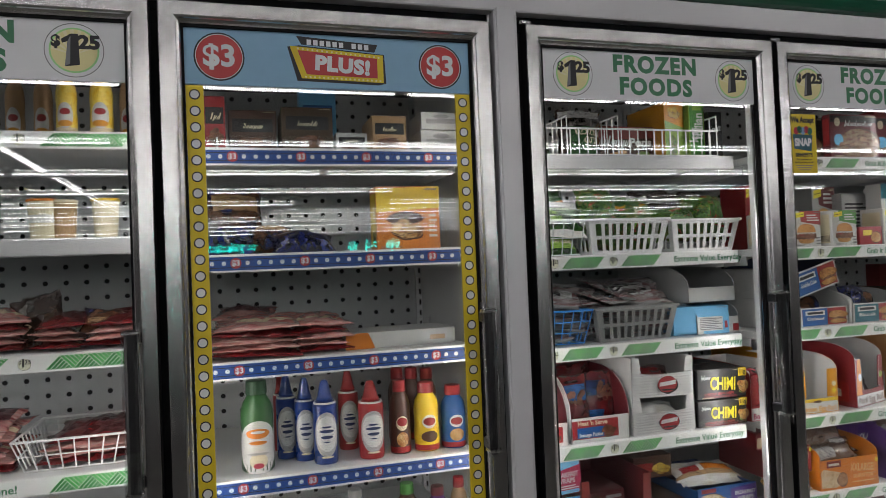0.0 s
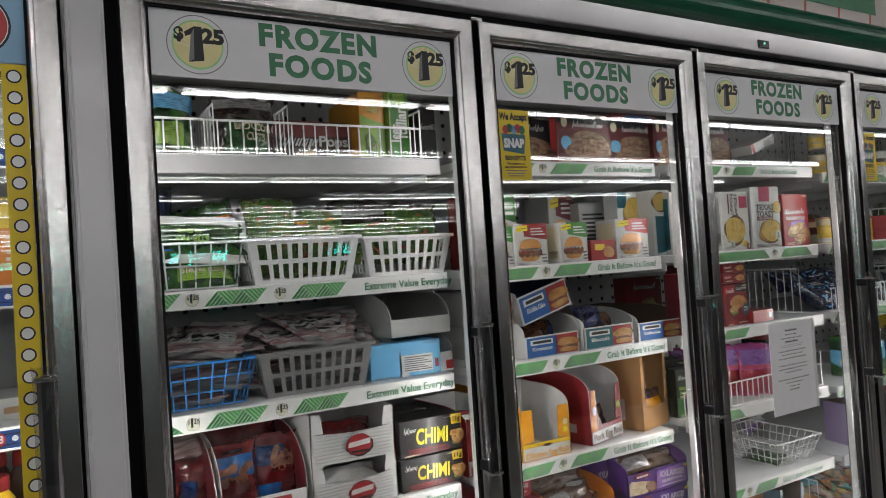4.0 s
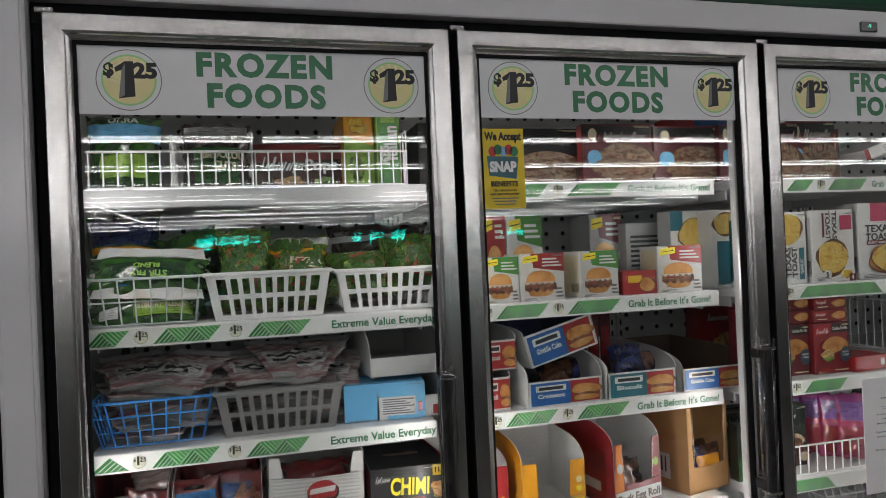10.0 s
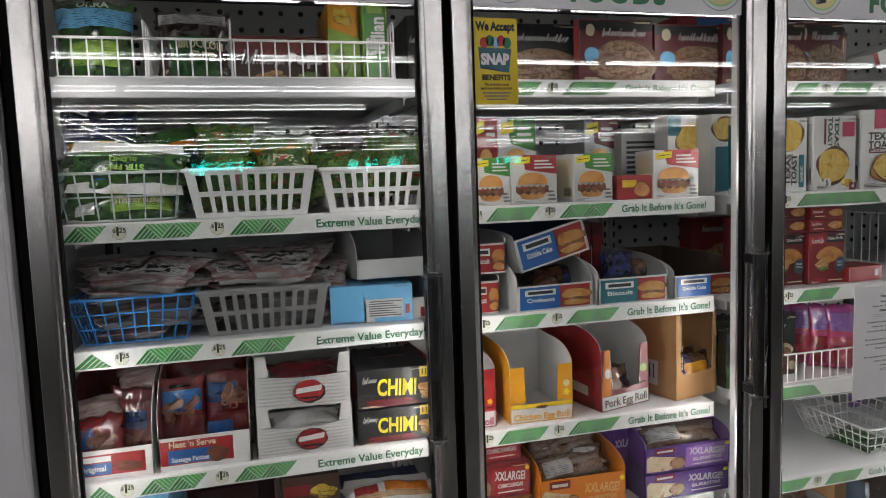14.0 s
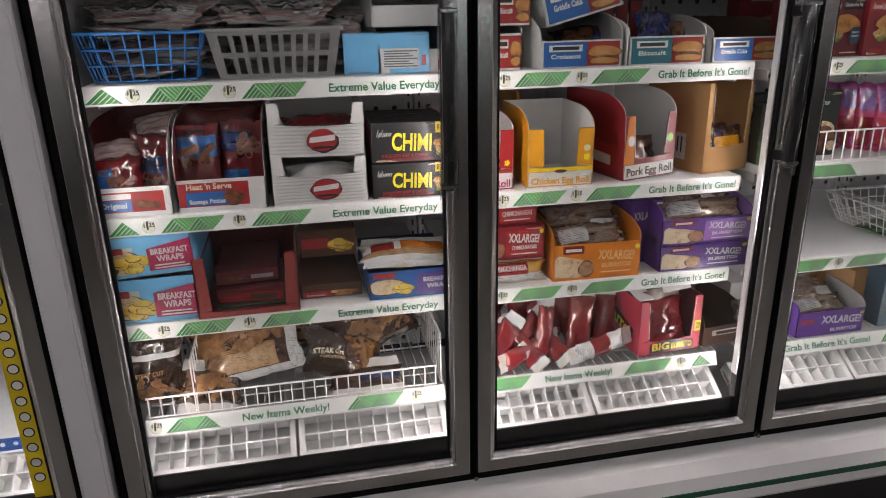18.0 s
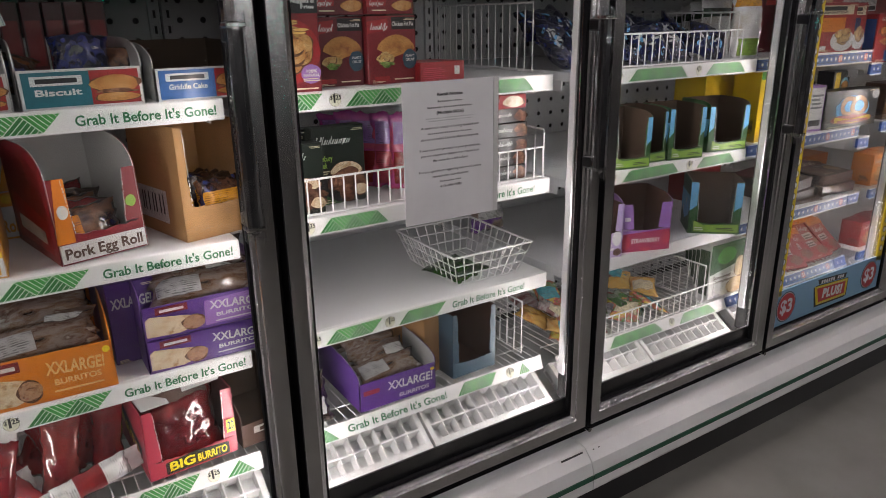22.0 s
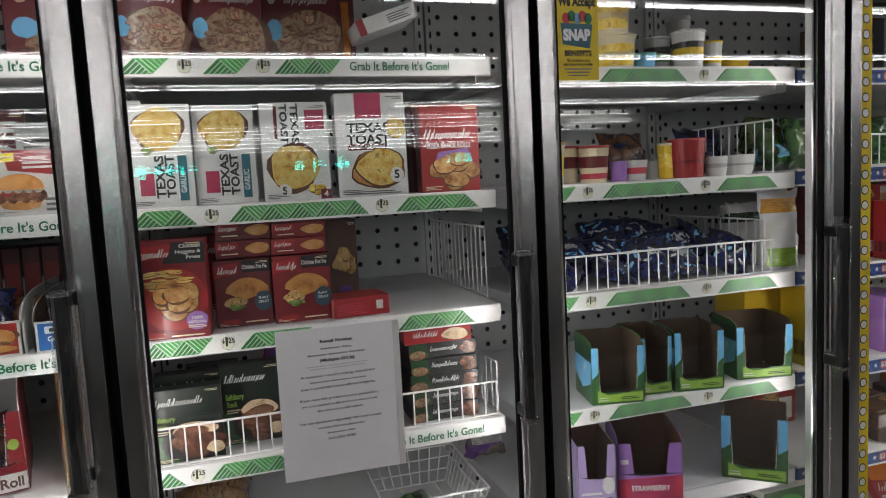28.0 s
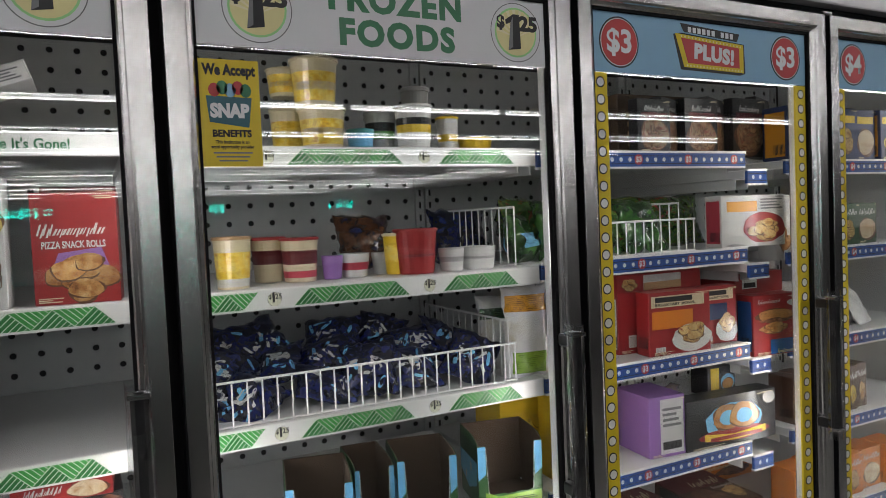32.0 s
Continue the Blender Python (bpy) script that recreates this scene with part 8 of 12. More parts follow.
pouch('red wrapped frozen bar with pale crimped ends in a pile', 0.870, 0.300, 0.4818, 0.06, 0.125, 0.040, 'scarlet', nod=16, turn=12, tilt=50, seed=420, group='red wrapped bars', bands=(('wine', 0.25, 0.7, -0.2, 0.25),), ends='white')
pouch('red wrapped frozen bar with pale crimped ends in a pile', 1.060, 0.170, 0.4418, 0.056, 0.12, 0.040, 'scarlet', nod=30, turn=-13, tilt=-48, seed=421, group='red wrapped bars', bands=(('wine', 0.26, 0.76, -0.2, 0.2),), ends='white')
pink = tray('pink burrito carton torn open, red packets inside', 1.258, 1.438, 0.140, 0.4318, 0.150, 0.26, 'pink', 'maroon', 0.26, (('q', C['black'], [(0.18, 0.02), (0.9, 0.02), (0.9, 0.2), (0.5, 0.24), (0.18, 0.2)]), ('t', 'BIG', C['chimi'], 0.36, 0.12, 0.13, 0.28), ('t', 'BURRITO', C['chimi'], 0.70, 0.11, 0.11, 0.34), ('r', C['chimi'], 0.89, 0.34, 0.99, 0.54), ('t', '20', C['black'], 0.94, 0.44, 0.12, 0.07)), cut=0.12, jag=True, turn=4, side_art=[(C['black'], [(0.95, 0.56), (0.90, 0.80), (0.55, 0.66), (0.12, 0.42), (0.14, 0.26), (0.60, 0.42)])])
for text, py, pz, wide in (('BIG', 0.200, 0.088, 0.075), ('BURRITO', 0.130, 0.066, 0.150)):
    lt = write(text, 0, 0, 0, 0.024, C['chimi'], pink, wide=wide)
    lt.matrix_basis = pose(-0.003, py, pz, 0, 0, -90) @ pose(0, 0, 0, 0, 14, 0) @ Matrix.Diagonal((wide / (0.7 * len(text) * 0.72), 1, 0.036, 1))
pouch('dark red burrito packet in a torn pink carton', 1.350, 0.175, 0.4398, 0.14, 0.125, 0.036, 'red', nod=14, turn=3, tilt=-5, seed=640, group='dark red burrito packets', bands=(('maroon', 0.2, 0.8, -0.35, 0.3),), ends='choc')
pouch('dark red burrito packet in a torn pink carton', 1.347, 0.217, 0.4398, 0.14, 0.125, 0.036, 'red', nod=17, turn=6, tilt=4, seed=641, group='dark red burrito packets', bands=(('maroon', 0.2, 0.8, -0.35, 0.3),), ends='choc')
pouch('dark red burrito packet in a torn pink carton', 1.344, 0.259, 0.4398, 0.14, 0.125, 0.036, 'red', nod=20, turn=9, tilt=-2, seed=642, group='dark red burrito packets', bands=(('maroon', 0.2, 0.8, -0.35, 0.3),), ends='choc')
pouch('dark red burrito packet in a torn pink carton', 1.341, 0.301, 0.4398, 0.14, 0.125, 0.036, 'red', nod=23, turn=3, tilt=6, seed=643, group='dark red burrito packets', bands=(('maroon', 0.2, 0.8, -0.35, 0.3),), ends='choc')
pouch('dark red burrito packet in a torn pink carton', 1.338, 0.343, 0.4398, 0.14, 0.125, 0.036, 'red', nod=26, turn=6, tilt=0, seed=644, group='dark red burrito packets', bands=(('maroon', 0.2, 0.8, -0.35, 0.3),), ends='choc')
carton('torn white card flap on a pink carton', 1.265, 1.330, 0.17, 0.575, 0.05, 0.003, 'white', (), turn=24, tilt=10, nod=-62)
carton('torn white card flap on a pink carton', 1.35, 1.425, 0.20, 0.578, 0.05, 0.003, 'white', (), turn=-8, tilt=-9, nod=-40)
tray('dark brown open carton beside the pink one', 1.448, 1.582, 0.150, 0.4318, 0.106, 0.22, 'choc', 'brown', 0.5, (('r', C['white'], 0.2, 0.5, 0.9, 0.8), ('r', C['choc'], 0.3, 0.55, 0.8, 0.72)), turn=6)

PIE = [(0.18 + 0.78 * f, 0.52 + 0.20 * math.sin(math.pi * f) ** 0.6 + 0.012 * (i % 2)) for i, f in enumerate([q / 22 for q in range(23)])] + [(0.96 - 0.05 * q, 0.50 - 0.012 * q) for q in range(1, 10)]
# door four: toast, pot pies, meals
carton('dark red frozen pizza carton with pizza photo', 1.538, 1.661, 0.170, 1.6898, 0.146, 0.03, 'maroon', (('r', C['black'], 0.0, 0.82, 1.0, 0.97), ('t', 'FROZEN', C['white'], 0.88, 0.05, 0.05), ('s', C['white'], 0.3, 0.74, 0.9, 0.86), ('e', FOOD['pizza'], 0.6, 0.32, 0.46, 0.34), ('e', C['sky'], 0.16, 0.42, 0.1, 0.13), ('e', C['cream'], 0.14, 0.82, 0.06, 0.1)), group='frozen pizza cartons')
carton('dark red frozen pizza carton with pizza photo', 1.671, 1.810, 0.200, 1.6898, 0.157, 0.03, 'maroon', (('r', C['black'], 0.0, 0.82, 1.0, 0.97), ('t', 'FROZEN', C['white'], 0.88, 0.05, 0.05), ('s', C['white'], 0.3, 0.74, 0.9, 0.86), ('e', FOOD['pizza'], 0.6, 0.32, 0.46, 0.34), ('e', C['sky'], 0.16, 0.42, 0.1, 0.13), ('e', C['cream'], 0.14, 0.82, 0.06, 0.1)), group='frozen pizza cartons')
carton('dark red frozen pizza carton with pizza photo', 1.812, 1.963, 0.230, 1.6898, 0.169, 0.03, 'maroon', (('r', C['black'], 0.0, 0.82, 1.0, 0.97), ('t', 'FROZEN', C['white'], 0.88, 0.05, 0.05), ('s', C['white'], 0.3, 0.74, 0.9, 0.86), ('e', FOOD['pizza'], 0.6, 0.32, 0.46, 0.34), ('e', C['sky'], 0.16, 0.42, 0.1, 0.13), ('e', C['cream'], 0.14, 0.82, 0.06, 0.1)), group='frozen pizza cartons')
carton('maroon frozen food carton on end', 1.968, 2.008, 0.260, 1.6898, 0.153, 0.15, 'maroon', (('r', C['orange'], 0.3, 0.1, 0.7, 0.9),))
carton('white and red carton leaning over at an angle', 2.00, 2.13, 0.16, 1.735, 0.032, 0.12, 'white', (('r', C['red'], 0.0, 0.0, 0.12, 1.0), ('l', GREY_INK, 0.5, 0.2, 0.9, 0.8, 4)), tilt=-20)
carton('white and teal garlic toast carton on its side', 1.548, 1.661, 0.135, 1.4148, 0.190, 0.06, 'white', (('r', C['magenta'], 0.16, 0.12, 0.38, 0.34), ('e', FOOD['toast'], 0.5, 0.76, 0.38, 0.2), ('t', 'TEXAS', C['black'], 0.48, 0.3, 0.08, 0.7, 90), ('t', 'TOAST', C['black'], 0.64, 0.3, 0.08, 0.7, 90), ('r', C['teal'], 0.76, 0.06, 0.9, 0.5), ('t', 'GARLIC', C['white'], 0.83, 0.24, 0.05, 0.35, 90), ('e', FOOD['veg'], 0.3, 0.55, 0.1, 0.05)), group='toast cartons', side='teal')
carton('white and teal garlic toast carton standing sideways', 1.663, 1.776, 0.150, 1.4148, 0.188, 0.06, 'white', (('r', C['magenta'], 0.16, 0.12, 0.38, 0.34), ('e', FOOD['toast'], 0.5, 0.76, 0.38, 0.2), ('t', 'TEXAS', C['black'], 0.48, 0.3, 0.08, 0.7, 90), ('t', 'TOAST', C['black'], 0.64, 0.3, 0.08, 0.7, 90), ('r', C['teal'], 0.76, 0.06, 0.9, 0.5), ('t', 'GARLIC', C['white'], 0.83, 0.24, 0.05, 0.35, 90), ('e', FOOD['veg'], 0.3, 0.55, 0.1, 0.05)), group='toast cartons', side='white')
carton('white texas toast carton turned on its side', 1.787, 1.916, 0.140, 1.4148, 0.190, 0.06, 'white', (('e', FOOD['toast'], 0.46, 0.34, 0.36, 0.24), ('e', FOOD['egg'], 0.8, 0.1, 0.16, 0.08), ('r', C['magenta'], 0.66, 0.72, 0.95, 0.92), ('r', C['maroon'], 0.84, 0.0, 1.0, 0.1), ('t', '4', C['white'], 0.92, 0.05, 0.06), ('e', C['white'], 0.3, 0.1, 0.1, 0.07), ('t', '5', C['black'], 0.3, 0.1, 0.07), ('t', 'TEXAS', C['black'], 0.5, 0.78, 0.07, 0.6, -90), ('t', 'TOAST', C['black'], 0.34, 0.78, 0.07, 0.6, -90), ('r', C['maroon'], 0.2, 0.62, 0.25, 0.96)), group='toast cartons', side='grey', turn=-2)
carton('white texas toast carton with garlic bread photo', 1.932, 2.072, 0.135, 1.4148, 0.205, 0.06, 'white', (('r', C['magenta'], 0.28, 0.76, 0.66, 1.0), ('t', 'TEXAS', C['black'], 0.46, 0.66, 0.09, 0.62), ('t', 'TOAST', C['black'], 0.46, 0.55, 0.09, 0.62), ('r', C['maroon'], 0.16, 0.45, 0.72, 0.51), ('t', 'GARLIC PARMESAN', C['white'], 0.44, 0.48, 0.03, 0.5), ('e', FOOD['bun'], 0.56, 0.26, 0.36, 0.18), ('e', FOOD['toast'], 0.62, 0.28, 0.34, 0.17), ('e', FOOD['toast'], 0.86, 0.66, 0.14, 0.1), ('e', C['white'], 0.84, 0.2, 0.1, 0.075), ('t', '5', C['black'], 0.84, 0.2, 0.08), ('l', GREY_INK, 0.1, 0.02, 0.9, 0.06, 2)), group='toast cartons', side='grey', turn=-3)
carton('red pizza snack roll carton with golden rolls', 2.106, 2.231, 0.140, 1.4148, 0.180, 0.06, 'red', (('s', C['white'], 0.06, 0.62, 0.85, 0.72), ('t', 'PIZZA SNACK ROLLS', C['white'], 0.48, 0.53, 0.06, 0.74), ('q', C['violet'], [(0.15, 0.2), (0.9, 0.3), (0.8, 0.5), (0.3, 0.46)]), ('e', FOOD['fried'], 0.55, 0.26, 0.46, 0.24)), turn=-6, side='maroon')
carton('dark red pizza snack roll carton behind', 2.116, 2.236, 0.240, 1.4148, 0.195, 0.05, 'maroon', (('s', C['white'], 0.06, 0.62, 0.85, 0.72), ('t', 'PIZZA SNACK ROLLS', C['white'], 0.48, 0.53, 0.06, 0.74), ('q', C['violet'], [(0.15, 0.2), (0.9, 0.3), (0.8, 0.5), (0.3, 0.46)]), ('e', FOOD['fried'], 0.55, 0.26, 0.46, 0.24)))
carton('red fried chicken nuggets carton with food photo', 1.542, 1.668, 0.120, 1.1698, 0.186, 0.06, 'wine', (('e', C['red'], 0.5, 0.40, 0.49, 0.32), ('q', C['black'], [(0.40, 0.76), (1.0, 0.76), (1.0, 0.97), (0.52, 0.97)]), ('q', C['red'], [(0.02, 0.79), (0.50, 0.84), (0.54, 0.96), (0.02, 0.93)]), ('s', C['white'], 0.07, 0.83, 0.48, 0.91), ('t', 'Chicken', C['white'], 0.80, 0.93, 0.036, 0.30), ('t', 'Nuggets &', C['white'], 0.77, 0.875, 0.036, 0.36), ('t', 'Fries', C['white'], 0.84, 0.82, 0.036, 0.20), ('e', FOOD['fries'], 0.42, 0.60, 0.34, 0.13), ('e', FOOD['fried'], 0.52, 0.42, 0.42, 0.26), ('e', C['violet'], 0.83, 0.18, 0.15, 0.095), ('t', '100%', C['white'], 0.83, 0.205, 0.03, 0.16), ('t', 'NATURAL', C['white'], 0.83, 0.165, 0.028, 0.25), ('l', C['cream'], 0.70, 0.11, 0.96, 0.145, 2), ('r', C['red'], 0.08, 0.03, 0.36, 0.085), ('l', C['cream'], 0.46, 0.03, 0.92, 0.06, 1)), turn=-5, side='maroon')
carton('maroon pot pie carton with pie photo', 1.679, 1.788, 0.170, 1.1698, 0.134, 0.13, 'maroon', (('r', C['black'], 0.5, 0.8, 1.0, 0.98), ('q', C['red'], [(0.0, 0.74), (0.42, 0.8), (0.42, 0.96), (0.0, 0.92)]), ('s', C['white'], 0.06, 0.8, 0.4, 0.9), ('t', 'Chicken Pot Pie', C['white'], 0.72, 0.88, 0.06, 0.44), ('q', FOOD['bun'], PIE), ('e', FOOD['pasta'], 0.34, 0.36, 0.22, 0.13), ('e', FOOD['veg'], 0.36, 0.30, 0.16, 0.06), ('e', C['slate'], 0.84, 0.36, 0.15, 0.15), ('t', 'FLAKY', C['white'], 0.84, 0.41, 0.035, 0.18), ('t', 'CRUST', C['white'], 0.84, 0.35, 0.035, 0.19), ('r', C['red'], 0.1, 0.05, 0.4, 0.12), ('l', C['cream'], 0.5, 0.06, 0.9, 0.1, 1)), group='pot pie cartons', side='maroon')
carton('maroon pot pie carton laid on a stack', 1.686, 1.793, 0.170, 1.3070, 0.035, 0.13, 'maroon', (('q', C['red'], [(0.0, 0.42), (0.40, 0.5), (0.42, 0.9), (0.0, 0.86)]), ('s', C['white'], 0.05, 0.52, 0.36, 0.82), ('e', FOOD['bun'], 0.76, 0.5, 0.22, 0.3), ('l', C['cream'], 0.1, 0.2, 0.4, 0.34, 1)), group='pot pie cartons')
carton('maroon pot pie carton at the top of a stack', 1.689, 1.794, 0.170, 1.3430, 0.035, 0.13, 'maroon', (('q', C['red'], [(0.0, 0.42), (0.40, 0.5), (0.42, 0.9), (0.0, 0.86)]), ('s', C['white'], 0.05, 0.52, 0.36, 0.82), ('e', FOOD['bun'], 0.76, 0.5, 0.22, 0.3), ('l', C['cream'], 0.1, 0.2, 0.4, 0.34, 1)), group='pot pie cartons')
carton('red pot pie carton with flaky crust photo', 1.791, 1.905, 0.155, 1.1698, 0.135, 0.13, 'wine', (('r', C['black'], 0.5, 0.8, 1.0, 0.98), ('q', C['red'], [(0.0, 0.74), (0.42, 0.8), (0.42, 0.96), (0.0, 0.92)]), ('s', C['white'], 0.06, 0.8, 0.4, 0.9), ('t', 'Chicken Pot Pie', C['white'], 0.72, 0.88, 0.06, 0.44), ('q', FOOD['bun'], PIE), ('e', FOOD['pasta'], 0.34, 0.36, 0.22, 0.13), ('e', FOOD['veg'], 0.36, 0.30, 0.16, 0.06), ('e', C['slate'], 0.84, 0.36, 0.15, 0.15), ('t', 'FLAKY', C['white'], 0.84, 0.41, 0.035, 0.18), ('t', 'CRUST', C['white'], 0.84, 0.35, 0.035, 0.19), ('r', C['red'], 0.1, 0.05, 0.4, 0.12), ('l', C['cream'], 0.5, 0.06, 0.9, 0.1, 1)), group='pot pie cartons', side='maroon')
carton('red pot pie carton laid on a stack', 1.793, 1.900, 0.155, 1.3080, 0.032, 0.13, 'wine', (('q', C['red'], [(0.0, 0.42), (0.40, 0.5), (0.42, 0.9), (0.0, 0.86)]), ('s', C['white'], 0.05, 0.52, 0.36, 0.82), ('e', FOOD['bun'], 0.76, 0.5, 0.22, 0.3), ('l', C['cream'], 0.1, 0.2, 0.4, 0.34, 1)), group='pot pie cartons')
carton('red pot pie carton at the top of a stack', 1.796, 1.901, 0.155, 1.3410, 0.030, 0.13, 'wine', (('q', C['red'], [(0.0, 0.42), (0.40, 0.5), (0.42, 0.9), (0.0, 0.86)]), ('s', C['white'], 0.05, 0.52, 0.36, 0.82), ('e', FOOD['bun'], 0.76, 0.5, 0.22, 0.3), ('l', C['cream'], 0.1, 0.2, 0.4, 0.34, 1)), group='pot pie cartons')
carton('dark green and brown meal carton at the back', 1.915, 1.989, 0.300, 1.1698, 0.193, 0.1, 'choc', (('e', FOOD['pasta'], 0.6, 0.5, 0.4, 0.2), ('r', C['purple'], 0.4, 0.1, 0.8, 0.22)))
carton('red carton lying flat near the shelf edge', 1.903, 2.023, 0.135, 1.1698, 0.040, 0.09, 'red', (('l', C['pink'], 0.06, 0.15, 0.6, 0.75, 6), ('r', C['white'], 0.76, 0.3, 0.88, 0.75)), turn=5)
wire_panel(2.262, 0.20, 0.62, 1.1698, 0.16)
carton('black and green frozen dinner carton behind a wire fence', 1.536, 1.675, 0.150, 0.9198, 0.145, 0.035, 'dinner', (('s', C['white'], 0.06, 0.78, 0.72, 0.88), ('q', C['forest'], [(0, 0), (0.5, 0), (0.42, 0.3), (0, 0.42)]), ('t', 'Salisbury', C['lime'], 0.22, 0.60, 0.07, 0.30), ('t', 'Steak', C['lime'], 0.17, 0.51, 0.07, 0.18), ('l', C['cream'], 0.08, 0.40, 0.36, 0.46, 2), ('e', C['black'], 0.60, 0.26, 0.44, 0.25), ('e', FOOD['wrap'], 0.62, 0.44, 0.30, 0.10), ('e', FOOD['meat'], 0.60, 0.28, 0.40, 0.24), ('e', FOOD['wrap'], 0.88, 0.16, 0.12, 0.08)), group='frozen dinner cartons')
carton('black and green frozen dinner carton standing behind', 1.673, 1.794, 0.200, 0.9198, 0.166, 0.035, 'dinner', (('s', C['white'], 0.06, 0.78, 0.72, 0.88), ('q', C['forest'], [(0, 0), (0.5, 0), (0.42, 0.3), (0, 0.42)]), ('t', 'Salisbury', C['lime'], 0.22, 0.60, 0.07, 0.30), ('t', 'Steak', C['lime'], 0.17, 0.51, 0.07, 0.18), ('l', C['cream'], 0.08, 0.40, 0.36, 0.46, 2), ('e', C['black'], 0.60, 0.26, 0.44, 0.25), ('e', FOOD['wrap'], 0.62, 0.44, 0.30, 0.10), ('e', FOOD['meat'], 0.60, 0.28, 0.40, 0.24), ('e', FOOD['wrap'], 0.88, 0.16, 0.12, 0.08)), group='frozen dinner cartons')
carton('black and green frozen dinner carton further back', 1.546, 1.677, 0.240, 0.9198, 0.152, 0.035, 'dinner', (('s', C['white'], 0.06, 0.78, 0.72, 0.88), ('q', C['forest'], [(0, 0), (0.5, 0), (0.42, 0.3), (0, 0.42)]), ('t', 'Salisbury', C['lime'], 0.22, 0.60, 0.07, 0.30), ('t', 'Steak', C['lime'], 0.17, 0.51, 0.07, 0.18), ('l', C['cream'], 0.08, 0.40, 0.36, 0.46, 2), ('e', C['black'], 0.60, 0.26, 0.44, 0.25), ('e', FOOD['wrap'], 0.62, 0.44, 0.30, 0.10), ('e', FOOD['meat'], 0.60, 0.28, 0.40, 0.24), ('e', FOOD['wrap'], 0.88, 0.16, 0.12, 0.08)), group='frozen dinner cartons')
carton('black and green frozen dinner carton at the back', 1.605, 1.712, 0.290, 0.9198, 0.152, 0.035, 'dinner', (('s', C['white'], 0.06, 0.78, 0.72, 0.88), ('q', C['forest'], [(0, 0), (0.5, 0), (0.42, 0.3), (0, 0.42)]), ('t', 'Salisbury', C['lime'], 0.22, 0.60, 0.07, 0.30), ('t', 'Steak', C['lime'], 0.17, 0.51, 0.07, 0.18), ('l', C['cream'], 0.08, 0.40, 0.36, 0.46, 2), ('e', C['black'], 0.60, 0.26, 0.44, 0.25), ('e', FOOD['wrap'], 0.62, 0.44, 0.30, 0.10), ('e', FOOD['meat'], 0.60, 0.28, 0.40, 0.24), ('e', FOOD['wrap'], 0.88, 0.16, 0.12, 0.08)), group='frozen dinner cartons')
pouch('pink and violet film-topped meal pack', 1.815, 0.345, 0.922, 0.125, 0.17, 0.022, PINKPACK, seed=120, nod=4, turn=-34, group='pink meal packs', bands=(('red', 0.06, 0.5, -0.4, 0.4), ('violet', 0.6, 0.9, -0.4, 0.4)))
pouch('pink and violet film-topped meal pack', 1.844, 0.312, 0.922, 0.125, 0.17, 0.022, PINKPACK, seed=121, nod=4, turn=-34, group='pink meal packs', bands=(('pink', 0.06, 0.5, -0.4, 0.4), ('violet', 0.6, 0.9, -0.4, 0.4)))
pouch('pink and violet film-topped meal pack', 1.873, 0.279, 0.922, 0.125, 0.17, 0.022, PINKPACK, seed=122, nod=4, turn=-34, group='pink meal packs', bands=(('red', 0.06, 0.5, -0.4, 0.4), ('violet', 0.6, 0.9, -0.4, 0.4)))
pouch('pink and violet film-topped meal pack', 1.902, 0.246, 0.922, 0.125, 0.17, 0.022, PINKPACK, seed=123, nod=4, turn=-34, group='pink meal packs', bands=(('pink', 0.06, 0.5, -0.4, 0.4), ('violet', 0.6, 0.9, -0.4, 0.4)))
pouch('pink and violet film-topped meal pack', 1.931, 0.213, 0.922, 0.125, 0.17, 0.022, PINKPACK, seed=124, nod=4, turn=-34, group='pink meal packs', bands=(('red', 0.06, 0.5, -0.4, 0.4), ('violet', 0.6, 0.9, -0.4, 0.4)))
pouch('pink and violet film-topped meal pack', 1.960, 0.180, 0.922, 0.125, 0.17, 0.022, PINKPACK, seed=125, nod=4, turn=-34, group='pink meal packs', bands=(('pink', 0.06, 0.5, -0.4, 0.4), ('violet', 0.6, 0.9, -0.4, 0.4)))
carton('black frozen meal tray in a stack', 2.062, 2.212, 0.158, 0.9205, 0.0335, 0.15, 'black', (('s', C['white'], 0.3, 0.42, 0.7, 0.74), ('q', C['dgreen'], [(0, 0), (0.3, 0), (0.24, 1), (0, 1)]), ('e', FOOD['meat'], 0.86, 0.45, 0.16, 0.5), ('e', FOOD['pizza'], 0.12, 0.25, 0.12, 0.3)), turn=-1.0, group='stacked meal trays')
carton('black frozen meal tray in a stack', 2.065, 2.215, 0.158, 0.9550, 0.0335, 0.15, 'black', (('s', C['white'], 0.3, 0.42, 0.7, 0.74), ('q', C['dgreen'], [(0, 0), (0.3, 0), (0.24, 1), (0, 1)]), ('e', FOOD['meat'], 0.86, 0.45, 0.16, 0.5), ('e', FOOD['pizza'], 0.12, 0.25, 0.12, 0.3)), turn=2.0, group='stacked meal trays')
carton('black frozen meal tray in a stack', 2.062, 2.218, 0.158, 0.9895, 0.0335, 0.15, 'black', (('s', C['white'], 0.3, 0.42, 0.7, 0.74), ('q', C['dgreen'], [(0, 0), (0.3, 0), (0.24, 1), (0, 1)]), ('e', FOOD['meat'], 0.86, 0.45, 0.16, 0.5), ('e', FOOD['pizza'], 0.12, 0.25, 0.12, 0.3)), turn=0.0, group='stacked meal trays')
